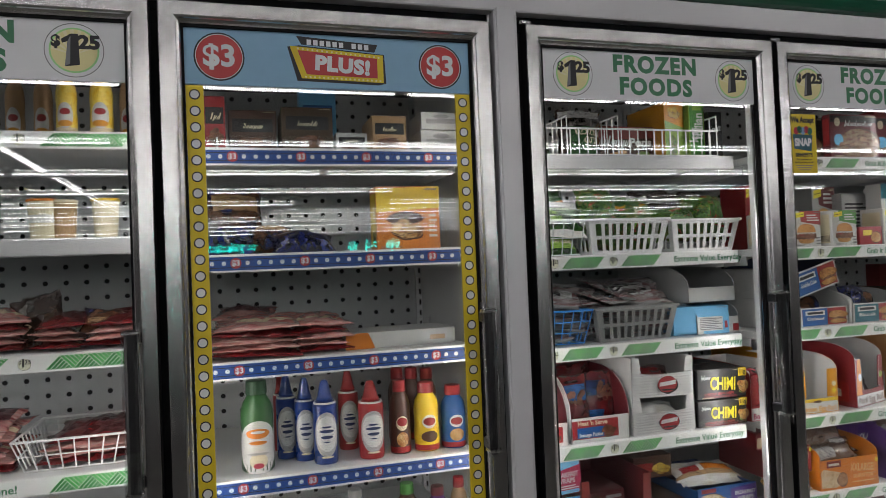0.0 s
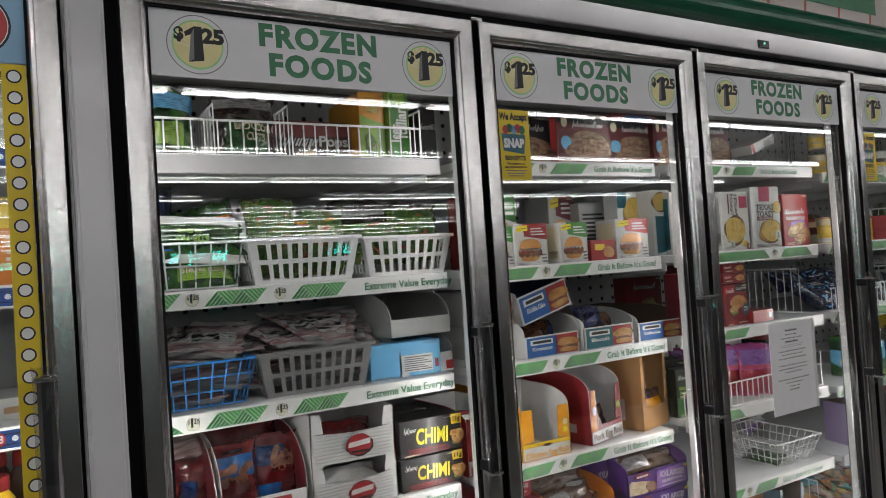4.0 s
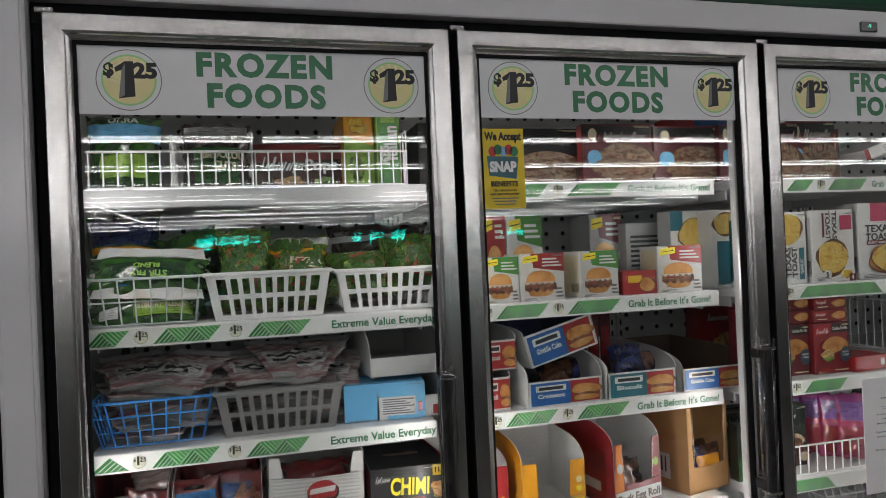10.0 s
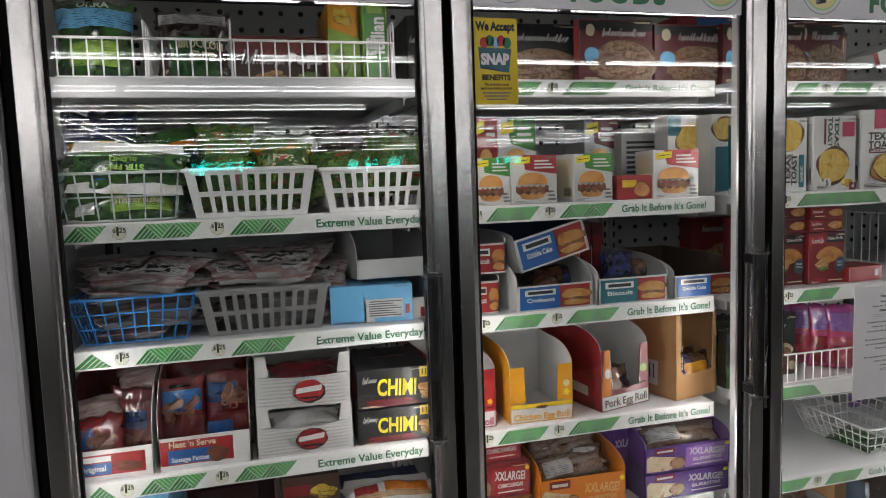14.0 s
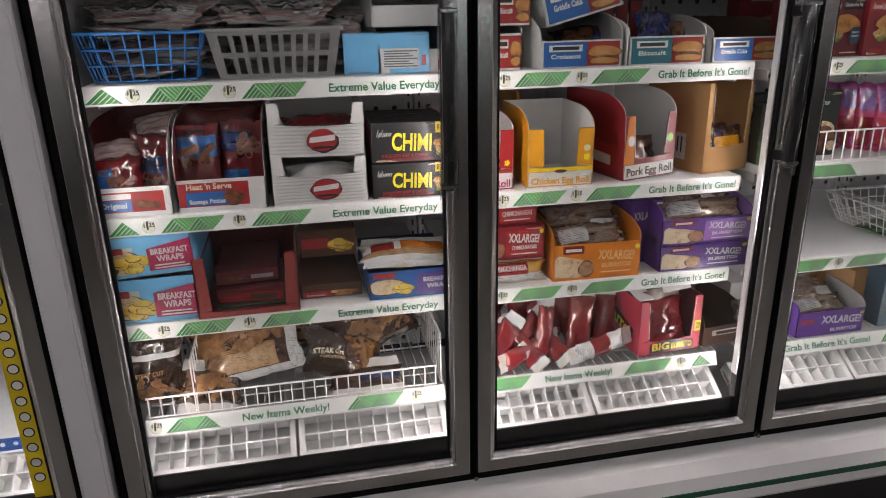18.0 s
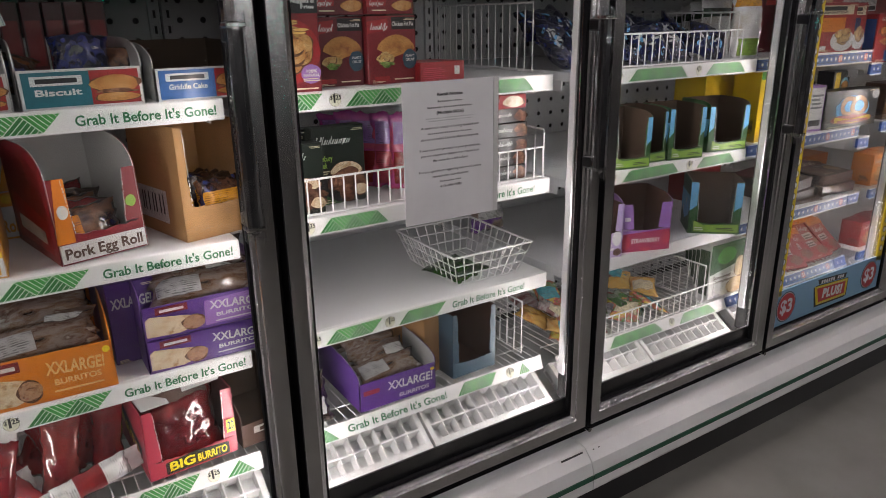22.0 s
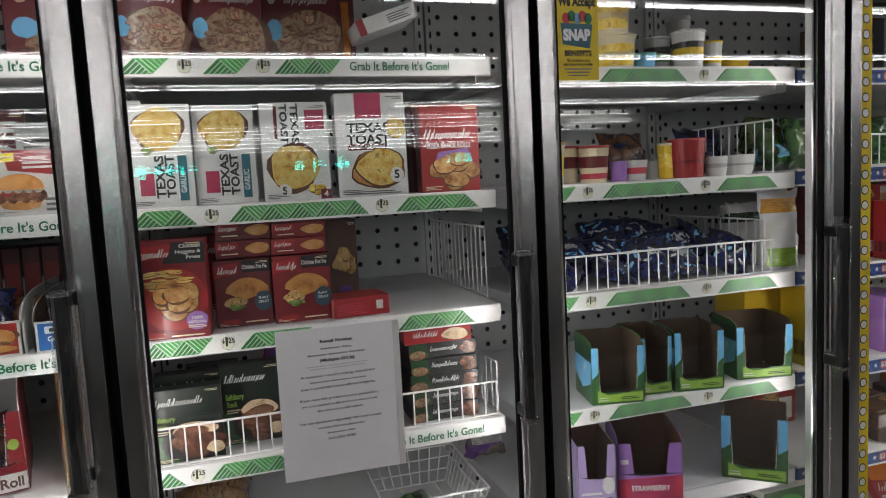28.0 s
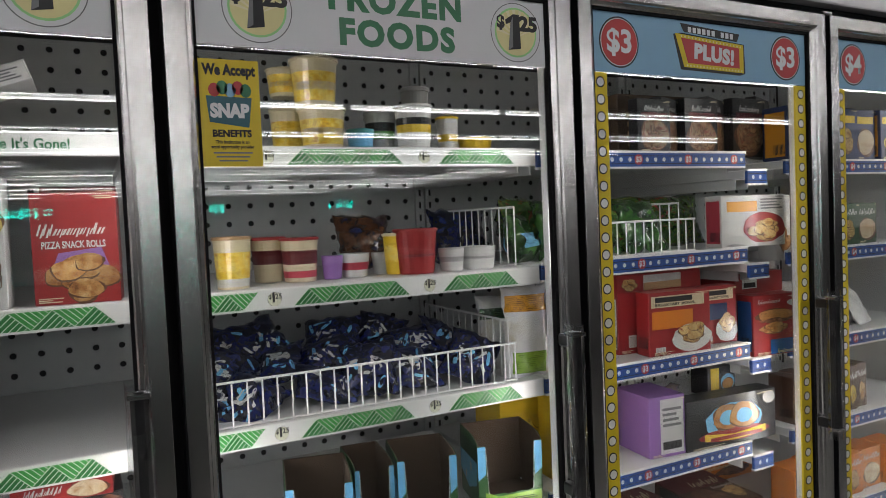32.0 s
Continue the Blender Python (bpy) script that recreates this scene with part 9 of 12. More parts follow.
carton('black frozen meal tray in a stack', 2.065, 2.212, 0.158, 1.0240, 0.0335, 0.15, 'black', (('s', C['white'], 0.3, 0.42, 0.7, 0.74), ('q', C['dgreen'], [(0, 0), (0.3, 0), (0.24, 1), (0, 1)]), ('e', FOOD['meat'], 0.86, 0.45, 0.16, 0.5), ('e', FOOD['pizza'], 0.12, 0.25, 0.12, 0.3)), turn=-2.0, group='stacked meal trays')
carton('black frozen meal tray in a stack', 2.062, 2.215, 0.158, 1.0585, 0.0335, 0.15, 'black', (('s', C['white'], 0.3, 0.42, 0.7, 0.74), ('q', C['dgreen'], [(0, 0), (0.3, 0), (0.24, 1), (0, 1)]), ('e', FOOD['meat'], 0.86, 0.45, 0.16, 0.5), ('e', FOOD['pizza'], 0.12, 0.25, 0.12, 0.3)), turn=1.0, group='stacked meal trays')
carton('red snack roll tray lying on the stack', 2.052, 2.2, 0.152, 1.0935, 0.032, 0.15, 'red', (('s', C['white'], 0.12, 0.45, 0.5, 0.8), ('e', FOOD['wrap'], 0.75, 0.5, 0.2, 0.4)), turn=-3)
wire_divider(2.252, 0.919, 0.118, 0.2, 0.136)
carton('dark red meal carton at the back', 2.052, 2.155, 0.300, 0.9198, 0.074, 0.12, 'maroon', (('e', FOOD['meat'], 0.5, 0.4, 0.4, 0.2),))
pouch('small orange wrapped pastry lying on the shelf', 1.597, 0.222, 0.6815, 0.068, 0.15, 0.032, 'gold', nod=86, turn=2, seed=131, group='', bands=(('orange', 0.3, 0.75, -0.5, 0.5), ('white', 0.52, 0.66, -0.2, 0.2)), ends='white')
pouch('brown snack bag far back on the shelf', 1.631, 0.450, 0.6698, 0.185, 0.081, 0.1, 'fries', seed=132, nod=60)
wire_basket('white coated wire basket, nearly empty', 1.985, 2.222, 0.140, 0.6698, 0.085, 0.285, WIRE, 3, 0.028, turn=-1)
pouch('flat green and white film packet in a basket', 2.09, 0.20, 0.674, 0.15, 0.12, 0.015, 'veg', nod=84, turn=20, seed=133)
pouch('violet labelled carton bag at the back', 2.351, 0.500, 0.6698, 0.122, 0.139, 0.08, 'purple', seed=134, nod=8, bands=(('white', 0.3, 0.7),))
tray('purple burrito tray with grey film-wrapped burritos', 1.718, 1.925, 0.135, 0.4318, 0.074, 0.3, 'purple', 'grey', 0.95, (('r', C['red'], 0.05, 0.55, 0.25, 0.72), ('t', 'XXLARGE!', C['white'], 0.66, 0.6, 0.3, 0.6, -3), ('t', 'BURRITOS', C['white'], 0.7, 0.2, 0.14, 0.4), ('e', C['yellow'], 0.95, 0.82, 0.03, 0.06)), hb=0.11)
tray('blue and brown carton torn open, empty inside', 1.984, 2.120, 0.145, 0.4318, 0.171, 0.24, 'slate', 'choc', 0.24, (), cut=0.11, jag=True, turn=2)
carton('brown side of a torn carton', 1.935, 2.000, 0.200, 0.4318, 0.150, 0.18, 'kraft', (), turn=8)
pouch('white and dark snack bag at the shelf front', 1.603, 0.150, 0.4318, 0.110, 0.114, 0.05, 'dark', seed=144, nod=24, bands=(('white', 0.15, 0.5),))
carton('white open carton at the back of the shelf', 1.576, 1.666, 0.240, 0.4318, 0.135, 0.2, 'white', (), turn=-4)
wire_panel(2.215, 0.16, 0.60, 0.432, 0.15)

# door five: ice cream, candy, breakfast
tub('yellow lemon dessert tub with tan lid', 2.608, 0.195, 1.6698, 0.045, 0.081, 'cream', 'cream', (('egg', 0.12, 0.86), ('cream', 0.34, 0.5)), group='dessert tubs')
tub('yellow lemon dessert tub stacked on another', 2.596, 0.195, 1.7505, 0.045, 0.095, 'cream', 'cream', (('egg', 0.12, 0.86), ('cream', 0.34, 0.5)), group='dessert tubs')
tub('yellow dessert tub behind', 2.559, 0.274, 1.6698, 0.034, 0.091, 'cream', 'cream', (('egg', 0.12, 0.86), ('cream', 0.34, 0.5)), group='dessert tubs')
tub('yellow dessert tub stacked behind', 2.558, 0.275, 1.7848, 0.035, 0.056, 'cream', 'cream', (('egg', 0.12, 0.86), ('cream', 0.34, 0.5)), group='dessert tubs')
tub('clear and black frozen lemonade tub', 2.802, 0.189, 1.6698, 0.039, 0.093, 'white', 'white', (('black', 0.55, 0.9), ('yellow', 0.38, 0.55)))
tub('black frozen juice tub', 2.745, 0.233, 1.6698, 0.033, 0.085, 'grey', 'grey', (('black', 0.5, 0.92), ('green', 0.3, 0.5)))
tub('grey frozen juice tub at the back', 2.864, 0.311, 1.6698, 0.031, 0.155, 'grey', 'grey', (('black', 0.5, 0.9),))
tub('pale blue small dessert tub', 2.691, 0.208, 1.6698, 0.028, 0.046, 'aqua', None, (('sky', 0.2, 0.8),))
tub('white and yellow small tub', 2.899, 0.224, 1.6698, 0.024, 0.077, 'white', 'yellow', (('yellow', 0.3, 0.5),))
tub('low yellow dessert cup', 2.976, 0.239, 1.6698, 0.039, 0.036, 'yellow', 'cream', ())
tub('yellow mango dessert tub with tan lid', 2.420, 0.179, 1.4148, 0.034, 0.096, 'cream', 'tan', (('egg', 0.2, 0.9), ('white', 0.05, 0.2)))
tub('white tub with dark red berry label', 2.558, 0.227, 1.4148, 0.037, 0.087, 'cream', 'red', (('maroon', 0.4, 0.75), ('pink', 0.1, 0.25)))
tub('white tub with red label behind', 2.507, 0.274, 1.4148, 0.034, 0.090, 'cream', 'red', (('maroon', 0.4, 0.75),))
tub('bright red fruit punch dessert tub', 2.797, 0.195, 1.4148, 0.045, 0.094, 'red', 'red', (('red', 0.1, 0.9), ('maroon', 0.38, 0.44)))
tub('yellow dessert tub behind a red one', 2.766, 0.220, 1.4148, 0.030, 0.086, 'yellow', 'cream', (('egg', 0.3, 0.8),))
tub('small white yoghurt cup', 2.674, 0.231, 1.4148, 0.031, 0.051, 'white', None, (('pink', 0.3, 0.6),))
tub('small violet yoghurt cup', 2.623, 0.222, 1.4148, 0.022, 0.050, 'violet', None, ())
tub('small white printed cup', 2.877, 0.188, 1.4148, 0.028, 0.051, 'white', None, (('grey', 0.4, 0.6),))
tub('white bowl-shaped cup with grey print', 2.944, 0.189, 1.4148, 0.039, 0.052, 'white', None, (('grey', 0.45, 0.55),))
tub('small plain white cup behind', 2.749, 0.264, 1.4148, 0.024, 0.048, 'white', None, ())
wire_panel(3.012, 0.145, 0.52, 1.4148, 0.13)
pouch('blue and green bag of frozen food', 3.080, 0.220, 1.4148, 0.109, 0.113, 0.08, 'veg', seed=151, nod=10, turn=40, bands=(('sky', 0.3, 0.6),))
pouch('clear bag of red and green vegetables', 3.152, 0.340, 1.4348, 0.135, 0.136, 0.1, 'leaf', seed=152, nod=10, turn=30, pieces=((FOOD['broccoli'], 60, (-0.42, 0.42, 0.1, 0.9), 0.026, 0.018), (FOOD['pepper'], 16, (-0.4, 0.4, 0.12, 0.9), 0.044, 0.008), (C['lime'], 7, (-0.4, 0.4, 0.12, 0.9), 0.036, 0.006)))
pouch('dark blue bag at the back', 3.035, 0.420, 1.4148, 0.164, 0.142, 0.1, 'blue', seed=153, nod=20)
pouch('dark bag at the back of the shelf', 2.775, 0.420, 1.4148, 0.142, 0.136, 0.1, 'brown', seed=154, nod=20)
pouch('dark blue crinkled candy bag in a wire bay', 2.373, 0.175, 1.1778, 0.135, 0.105, 0.045, 'blue', nod=61, turn=10, tilt=25, seed=160, group='blue candy bags', pieces=((C['white'], 8, (-0.32, 0.3, 0.3, 0.62), 0.026, 0.007), (C['sky'], 4, (-0.4, 0.4, 0.1, 0.9), 0.03, 0.008)))
pouch('dark blue crinkled candy bag in a wire bay', 2.480, 0.175, 1.1778, 0.12, 0.125, 0.04, 'blue', nod=64, turn=32, tilt=-24, seed=161, group='blue candy bags', pieces=((C['white'], 11, (-0.32, 0.3, 0.3, 0.62), 0.026, 0.007), (C['sky'], 4, (-0.4, 0.4, 0.1, 0.9), 0.03, 0.008)))
pouch('dark blue crinkled candy bag in a wire bay', 2.588, 0.175, 1.1778, 0.135, 0.105, 0.045, 'blue', nod=62, turn=-4, tilt=16, seed=162, group='blue candy bags', pieces=((C['white'], 5, (-0.32, 0.3, 0.3, 0.62), 0.026, 0.007), (C['sky'], 4, (-0.4, 0.4, 0.1, 0.9), 0.03, 0.008)))
pouch('dark blue crinkled candy bag in a wire bay', 2.674, 0.175, 1.1778, 0.12, 0.125, 0.04, 'blue', nod=43, turn=-21, tilt=-2, seed=163, group='blue candy bags', pieces=((C['white'], 8, (-0.32, 0.3, 0.3, 0.62), 0.026, 0.007), (C['sky'], 4, (-0.4, 0.4, 0.1, 0.9), 0.03, 0.008)))
pouch('dark blue crinkled candy bag in a wire bay', 2.789, 0.175, 1.1778, 0.135, 0.105, 0.045, 'blue', nod=45, turn=13, tilt=9, seed=164, group='blue candy bags', pieces=((C['white'], 11, (-0.32, 0.3, 0.3, 0.62), 0.026, 0.007), (C['sky'], 4, (-0.4, 0.4, 0.1, 0.9), 0.03, 0.008)))
pouch('dark blue crinkled candy bag in a wire bay', 2.885, 0.175, 1.1778, 0.12, 0.125, 0.04, 'blue', nod=45, turn=-34, tilt=21, seed=165, group='blue candy bags', pieces=((C['white'], 5, (-0.32, 0.3, 0.3, 0.62), 0.026, 0.007), (C['sky'], 4, (-0.4, 0.4, 0.1, 0.9), 0.03, 0.008)))
pouch('dark blue crinkled candy bag in a wire bay', 2.393, 0.260, 1.2058, 0.135, 0.105, 0.045, 'blue', nod=46, turn=-12, tilt=24, seed=166, group='blue candy bags', pieces=((C['white'], 8, (-0.32, 0.3, 0.3, 0.62), 0.026, 0.007), (C['sky'], 4, (-0.4, 0.4, 0.1, 0.9), 0.03, 0.008)))
pouch('dark blue crinkled candy bag in a wire bay', 2.502, 0.260, 1.2058, 0.12, 0.125, 0.04, 'blue', nod=62, turn=-26, tilt=-17, seed=167, group='blue candy bags', pieces=((C['white'], 11, (-0.32, 0.3, 0.3, 0.62), 0.026, 0.007), (C['sky'], 4, (-0.4, 0.4, 0.1, 0.9), 0.03, 0.008)))
pouch('dark blue crinkled candy bag in a wire bay', 2.613, 0.260, 1.2058, 0.135, 0.105, 0.045, 'blue', nod=52, turn=-19, tilt=-17, seed=168, group='blue candy bags', pieces=((C['white'], 5, (-0.32, 0.3, 0.3, 0.62), 0.026, 0.007), (C['sky'], 4, (-0.4, 0.4, 0.1, 0.9), 0.03, 0.008)))
pouch('dark blue crinkled candy bag in a wire bay', 2.703, 0.260, 1.2058, 0.12, 0.125, 0.04, 'blue', nod=65, turn=-35, tilt=-12, seed=169, group='blue candy bags', pieces=((C['white'], 8, (-0.32, 0.3, 0.3, 0.62), 0.026, 0.007), (C['sky'], 4, (-0.4, 0.4, 0.1, 0.9), 0.03, 0.008)))
pouch('dark blue crinkled candy bag in a wire bay', 2.827, 0.260, 1.2058, 0.135, 0.105, 0.045, 'blue', nod=43, turn=-14, tilt=-7, seed=170, group='blue candy bags', pieces=((C['white'], 11, (-0.32, 0.3, 0.3, 0.62), 0.026, 0.007), (C['sky'], 4, (-0.4, 0.4, 0.1, 0.9), 0.03, 0.008)))
pouch('dark blue crinkled candy bag in a wire bay', 2.921, 0.260, 1.2058, 0.12, 0.125, 0.04, 'blue', nod=44, turn=34, tilt=18, seed=171, group='blue candy bags', pieces=((C['white'], 5, (-0.32, 0.3, 0.3, 0.62), 0.026, 0.007), (C['sky'], 4, (-0.4, 0.4, 0.1, 0.9), 0.03, 0.008)))
pouch('dark blue crinkled candy bag in a wire bay', 2.433, 0.345, 1.2338, 0.135, 0.105, 0.045, 'blue', nod=43, turn=-10, tilt=-1, seed=172, group='blue candy bags', pieces=((C['white'], 8, (-0.32, 0.3, 0.3, 0.62), 0.026, 0.007), (C['sky'], 4, (-0.4, 0.4, 0.1, 0.9), 0.03, 0.008)))
pouch('dark blue crinkled candy bag in a wire bay', 2.530, 0.345, 1.2338, 0.12, 0.125, 0.04, 'blue', nod=49, turn=18, tilt=-15, seed=173, group='blue candy bags', pieces=((C['white'], 11, (-0.32, 0.3, 0.3, 0.62), 0.026, 0.007), (C['sky'], 4, (-0.4, 0.4, 0.1, 0.9), 0.03, 0.008)))
pouch('dark blue crinkled candy bag in a wire bay', 2.650, 0.345, 1.2338, 0.135, 0.105, 0.045, 'blue', nod=46, turn=-27, tilt=-4, seed=174, group='blue candy bags', pieces=((C['white'], 5, (-0.32, 0.3, 0.3, 0.62), 0.026, 0.007), (C['sky'], 4, (-0.4, 0.4, 0.1, 0.9), 0.03, 0.008)))
pouch('dark blue crinkled candy bag in a wire bay', 2.740, 0.345, 1.2338, 0.12, 0.125, 0.04, 'blue', nod=57, turn=-35, tilt=13, seed=175, group='blue candy bags', pieces=((C['white'], 8, (-0.32, 0.3, 0.3, 0.62), 0.026, 0.007), (C['sky'], 4, (-0.4, 0.4, 0.1, 0.9), 0.03, 0.008)))
pouch('white waffle bites pouch with yellow photo', 3.040, 0.155, 1.1698, 0.112, 0.201, 0.06, 'white', seed=181, nod=3, turn=-8, bands=(('lime', 0.04, 0.28), ('gold', 0.72, 0.9)))
pouch('white pouch standing in a row', 3.043, 0.260, 1.1698, 0.124, 0.168, 0.05, 'white', seed=183, nod=4, turn=-8, group='white pouches', bands=(('dgreen', 0.7, 0.85),))
pouch('white pouch standing in a row', 3.085, 0.330, 1.1698, 0.131, 0.159, 0.05, 'white', seed=184, nod=4, turn=-8, group='white pouches', bands=(('dgreen', 0.7, 0.85),))
pouch('white pouch standing in a row', 3.128, 0.400, 1.1698, 0.136, 0.149, 0.05, 'white', seed=185, nod=4, turn=-8, group='white pouches', bands=(('dgreen', 0.7, 0.85),))
pouch('white pouch standing in a row', 3.171, 0.470, 1.1698, 0.143, 0.140, 0.05, 'white', seed=186, nod=4, turn=-8, group='white pouches', bands=(('dgreen', 0.7, 0.85),))
carton('dark red food carton at the back', 3.314, 3.425, 0.300, 1.1698, 0.206, 0.12, 'maroon', (('e', FOOD['meat'], 0.5, 0.8, 0.4, 0.12),))
wire_panel(2.985, 0.145, 0.56, 1.1698, 0.13)
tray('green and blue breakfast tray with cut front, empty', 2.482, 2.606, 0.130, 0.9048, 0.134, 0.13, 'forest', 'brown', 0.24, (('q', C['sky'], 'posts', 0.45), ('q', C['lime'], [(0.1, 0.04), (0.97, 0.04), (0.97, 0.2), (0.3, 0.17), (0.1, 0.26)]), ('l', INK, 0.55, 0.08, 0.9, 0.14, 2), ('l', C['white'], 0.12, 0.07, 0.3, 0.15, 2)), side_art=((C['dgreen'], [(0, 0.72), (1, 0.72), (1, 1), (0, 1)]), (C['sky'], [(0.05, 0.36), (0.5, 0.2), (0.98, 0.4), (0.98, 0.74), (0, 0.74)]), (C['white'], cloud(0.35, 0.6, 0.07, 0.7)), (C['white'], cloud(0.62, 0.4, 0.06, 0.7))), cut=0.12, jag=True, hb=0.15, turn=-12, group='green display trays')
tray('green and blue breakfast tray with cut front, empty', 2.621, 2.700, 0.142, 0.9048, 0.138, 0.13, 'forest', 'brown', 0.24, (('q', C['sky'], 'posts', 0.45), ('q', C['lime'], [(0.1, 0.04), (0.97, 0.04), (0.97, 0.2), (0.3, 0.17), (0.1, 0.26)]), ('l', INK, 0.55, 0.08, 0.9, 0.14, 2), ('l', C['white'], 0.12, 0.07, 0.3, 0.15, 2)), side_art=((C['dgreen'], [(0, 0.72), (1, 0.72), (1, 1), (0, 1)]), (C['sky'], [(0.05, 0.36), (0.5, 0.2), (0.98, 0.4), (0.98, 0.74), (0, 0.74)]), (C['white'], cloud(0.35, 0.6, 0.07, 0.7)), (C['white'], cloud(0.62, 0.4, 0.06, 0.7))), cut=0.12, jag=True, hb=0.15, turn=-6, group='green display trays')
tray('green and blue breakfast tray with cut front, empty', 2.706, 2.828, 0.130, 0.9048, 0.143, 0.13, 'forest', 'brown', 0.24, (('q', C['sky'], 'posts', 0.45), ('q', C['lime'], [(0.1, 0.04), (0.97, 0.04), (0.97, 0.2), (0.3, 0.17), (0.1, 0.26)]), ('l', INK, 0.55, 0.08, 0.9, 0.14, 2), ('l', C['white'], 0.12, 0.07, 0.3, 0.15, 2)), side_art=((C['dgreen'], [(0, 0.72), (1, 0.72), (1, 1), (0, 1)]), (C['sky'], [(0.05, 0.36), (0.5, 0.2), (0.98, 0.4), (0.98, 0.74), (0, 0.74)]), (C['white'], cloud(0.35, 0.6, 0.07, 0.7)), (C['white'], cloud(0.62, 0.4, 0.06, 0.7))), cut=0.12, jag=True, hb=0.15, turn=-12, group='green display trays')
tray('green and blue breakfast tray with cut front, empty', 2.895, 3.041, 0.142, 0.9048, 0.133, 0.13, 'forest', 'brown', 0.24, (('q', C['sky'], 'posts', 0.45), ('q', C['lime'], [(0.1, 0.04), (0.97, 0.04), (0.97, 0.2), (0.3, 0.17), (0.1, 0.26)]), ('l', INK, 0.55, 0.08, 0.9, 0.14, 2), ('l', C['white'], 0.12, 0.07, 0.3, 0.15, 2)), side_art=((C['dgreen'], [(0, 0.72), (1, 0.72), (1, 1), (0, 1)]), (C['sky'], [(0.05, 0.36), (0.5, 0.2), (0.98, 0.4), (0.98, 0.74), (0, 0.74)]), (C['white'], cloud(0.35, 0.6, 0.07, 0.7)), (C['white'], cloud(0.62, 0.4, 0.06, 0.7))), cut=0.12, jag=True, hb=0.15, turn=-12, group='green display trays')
carton('bright yellow waffle carton with red name', 3.105, 3.218, 0.130, 0.9128, 0.222, 0.1, 'yellow', (('r', C['red'], 0.45, 0.8, 0.98, 0.95), ('q', C['green'], [(0, 0.86), (0.45, 0.86), (0.45, 1), (0, 1)]), ('e', C['red'], 0.75, 0.3, 0.26, 0.2), ('e', FOOD['pasta'], 0.78, 0.3, 0.2, 0.16)), turn=-4, side='yellow')
carton('yellow waffle carton standing behind', 3.031, 3.174, 0.270, 0.9048, 0.217, 0.12, 'yellow', (('e', FOOD['egg'], 0.7, 0.5, 0.25, 0.2),))
tray('lilac cookie ice cream tray with cut front', 2.440, 2.531, 0.135, 0.6598, 0.151, 0.15, 'lilac', 'choc', 0.5, (('e', C['white'], 0.8, 0.36, 0.16, 0.14), ('l', C['white'], 0.1, 0.14, 0.7, 0.3, 2), ('e', C['choc'], 0.82, 0.1, 0.14, 0.07)), cut=0.2, turn=-14)
tray('purple and pink strawberry ice cream tray', 2.547, 2.698, 0.135, 0.6598, 0.139, 0.15, 'violet', 'choc', 0.48, (('q', C['berry'], [(0, 0), (1, 0), (1, 0.44), (0, 0.38)]), ('t', 'STRAWBERRY', C['white'], 0.5, 0.22, 0.09, 0.6), ('e', C['pink'], 0.1, 0.2, 0.09, 0.14), ('e', C['pink'], 0.92, 0.26, 0.08, 0.14), ('e', C['pink'], 0.5, 0.05, 0.1, 0.05), ('r', C['white'], 0.04, 0.66, 0.16, 0.74), ('e', C['violet'], 0.92, 0.72, 0.06, 0.08)), cut=0.2, turn=-20, hb=0.16)
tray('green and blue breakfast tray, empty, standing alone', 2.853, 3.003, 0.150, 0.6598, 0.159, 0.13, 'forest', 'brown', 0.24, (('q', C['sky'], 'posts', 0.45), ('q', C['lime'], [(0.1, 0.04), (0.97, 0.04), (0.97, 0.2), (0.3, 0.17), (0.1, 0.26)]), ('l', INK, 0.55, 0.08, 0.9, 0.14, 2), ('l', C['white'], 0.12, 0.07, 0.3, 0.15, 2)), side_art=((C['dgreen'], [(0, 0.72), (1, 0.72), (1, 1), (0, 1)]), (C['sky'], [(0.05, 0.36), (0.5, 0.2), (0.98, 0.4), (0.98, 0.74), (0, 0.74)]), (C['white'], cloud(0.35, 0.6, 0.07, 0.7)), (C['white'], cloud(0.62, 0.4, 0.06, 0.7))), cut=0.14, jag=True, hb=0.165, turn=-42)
carton('red and white food carton at the back', 3.154, 3.311, 0.380, 0.6598, 0.132, 0.1, 'red', (('e', FOOD['pasta'], 0.4, 0.6, 0.3, 0.2), ('r', C['white'], 0.6, 0.1, 0.9, 0.6)))
pouch('small bright candy ice packet in a loose pile', 2.380, 0.170, 0.4178, 0.09, 0.11, 0.025, 'bright', nod=72, turn=-54, seed=200, group='bright candy packets')
pouch('small bright candy ice packet in a loose pile', 2.451, 0.170, 0.4178, 0.09, 0.11, 0.025, 'gold', nod=71, turn=53, seed=201, group='bright candy packets', bands=(('aqua', 0.25, 0.7),))
pouch('small bright candy ice packet in a loose pile', 2.545, 0.170, 0.4178, 0.09, 0.11, 0.025, 'silver', nod=67, turn=53, seed=202, group='bright candy packets')
pouch('small bright candy ice packet in a loose pile', 2.620, 0.170, 0.4178, 0.09, 0.11, 0.025, 'bright', nod=67, turn=-56, seed=203, group='bright candy packets', bands=(('cream', 0.25, 0.7),))
pouch('small bright candy ice packet in a loose pile', 2.696, 0.170, 0.4178, 0.09, 0.11, 0.025, 'veg', nod=62, turn=21, seed=204, group='bright candy packets')
pouch('small bright candy ice packet in a loose pile', 2.795, 0.170, 0.4178, 0.09, 0.11, 0.025, 'bright', nod=62, turn=70, seed=205, group='bright candy packets', bands=(('aqua', 0.25, 0.7),))
pouch('small bright candy ice packet in a loose pile', 2.404, 0.250, 0.4298, 0.09, 0.11, 0.025, 'gold', nod=73, turn=26, seed=206, group='bright candy packets')
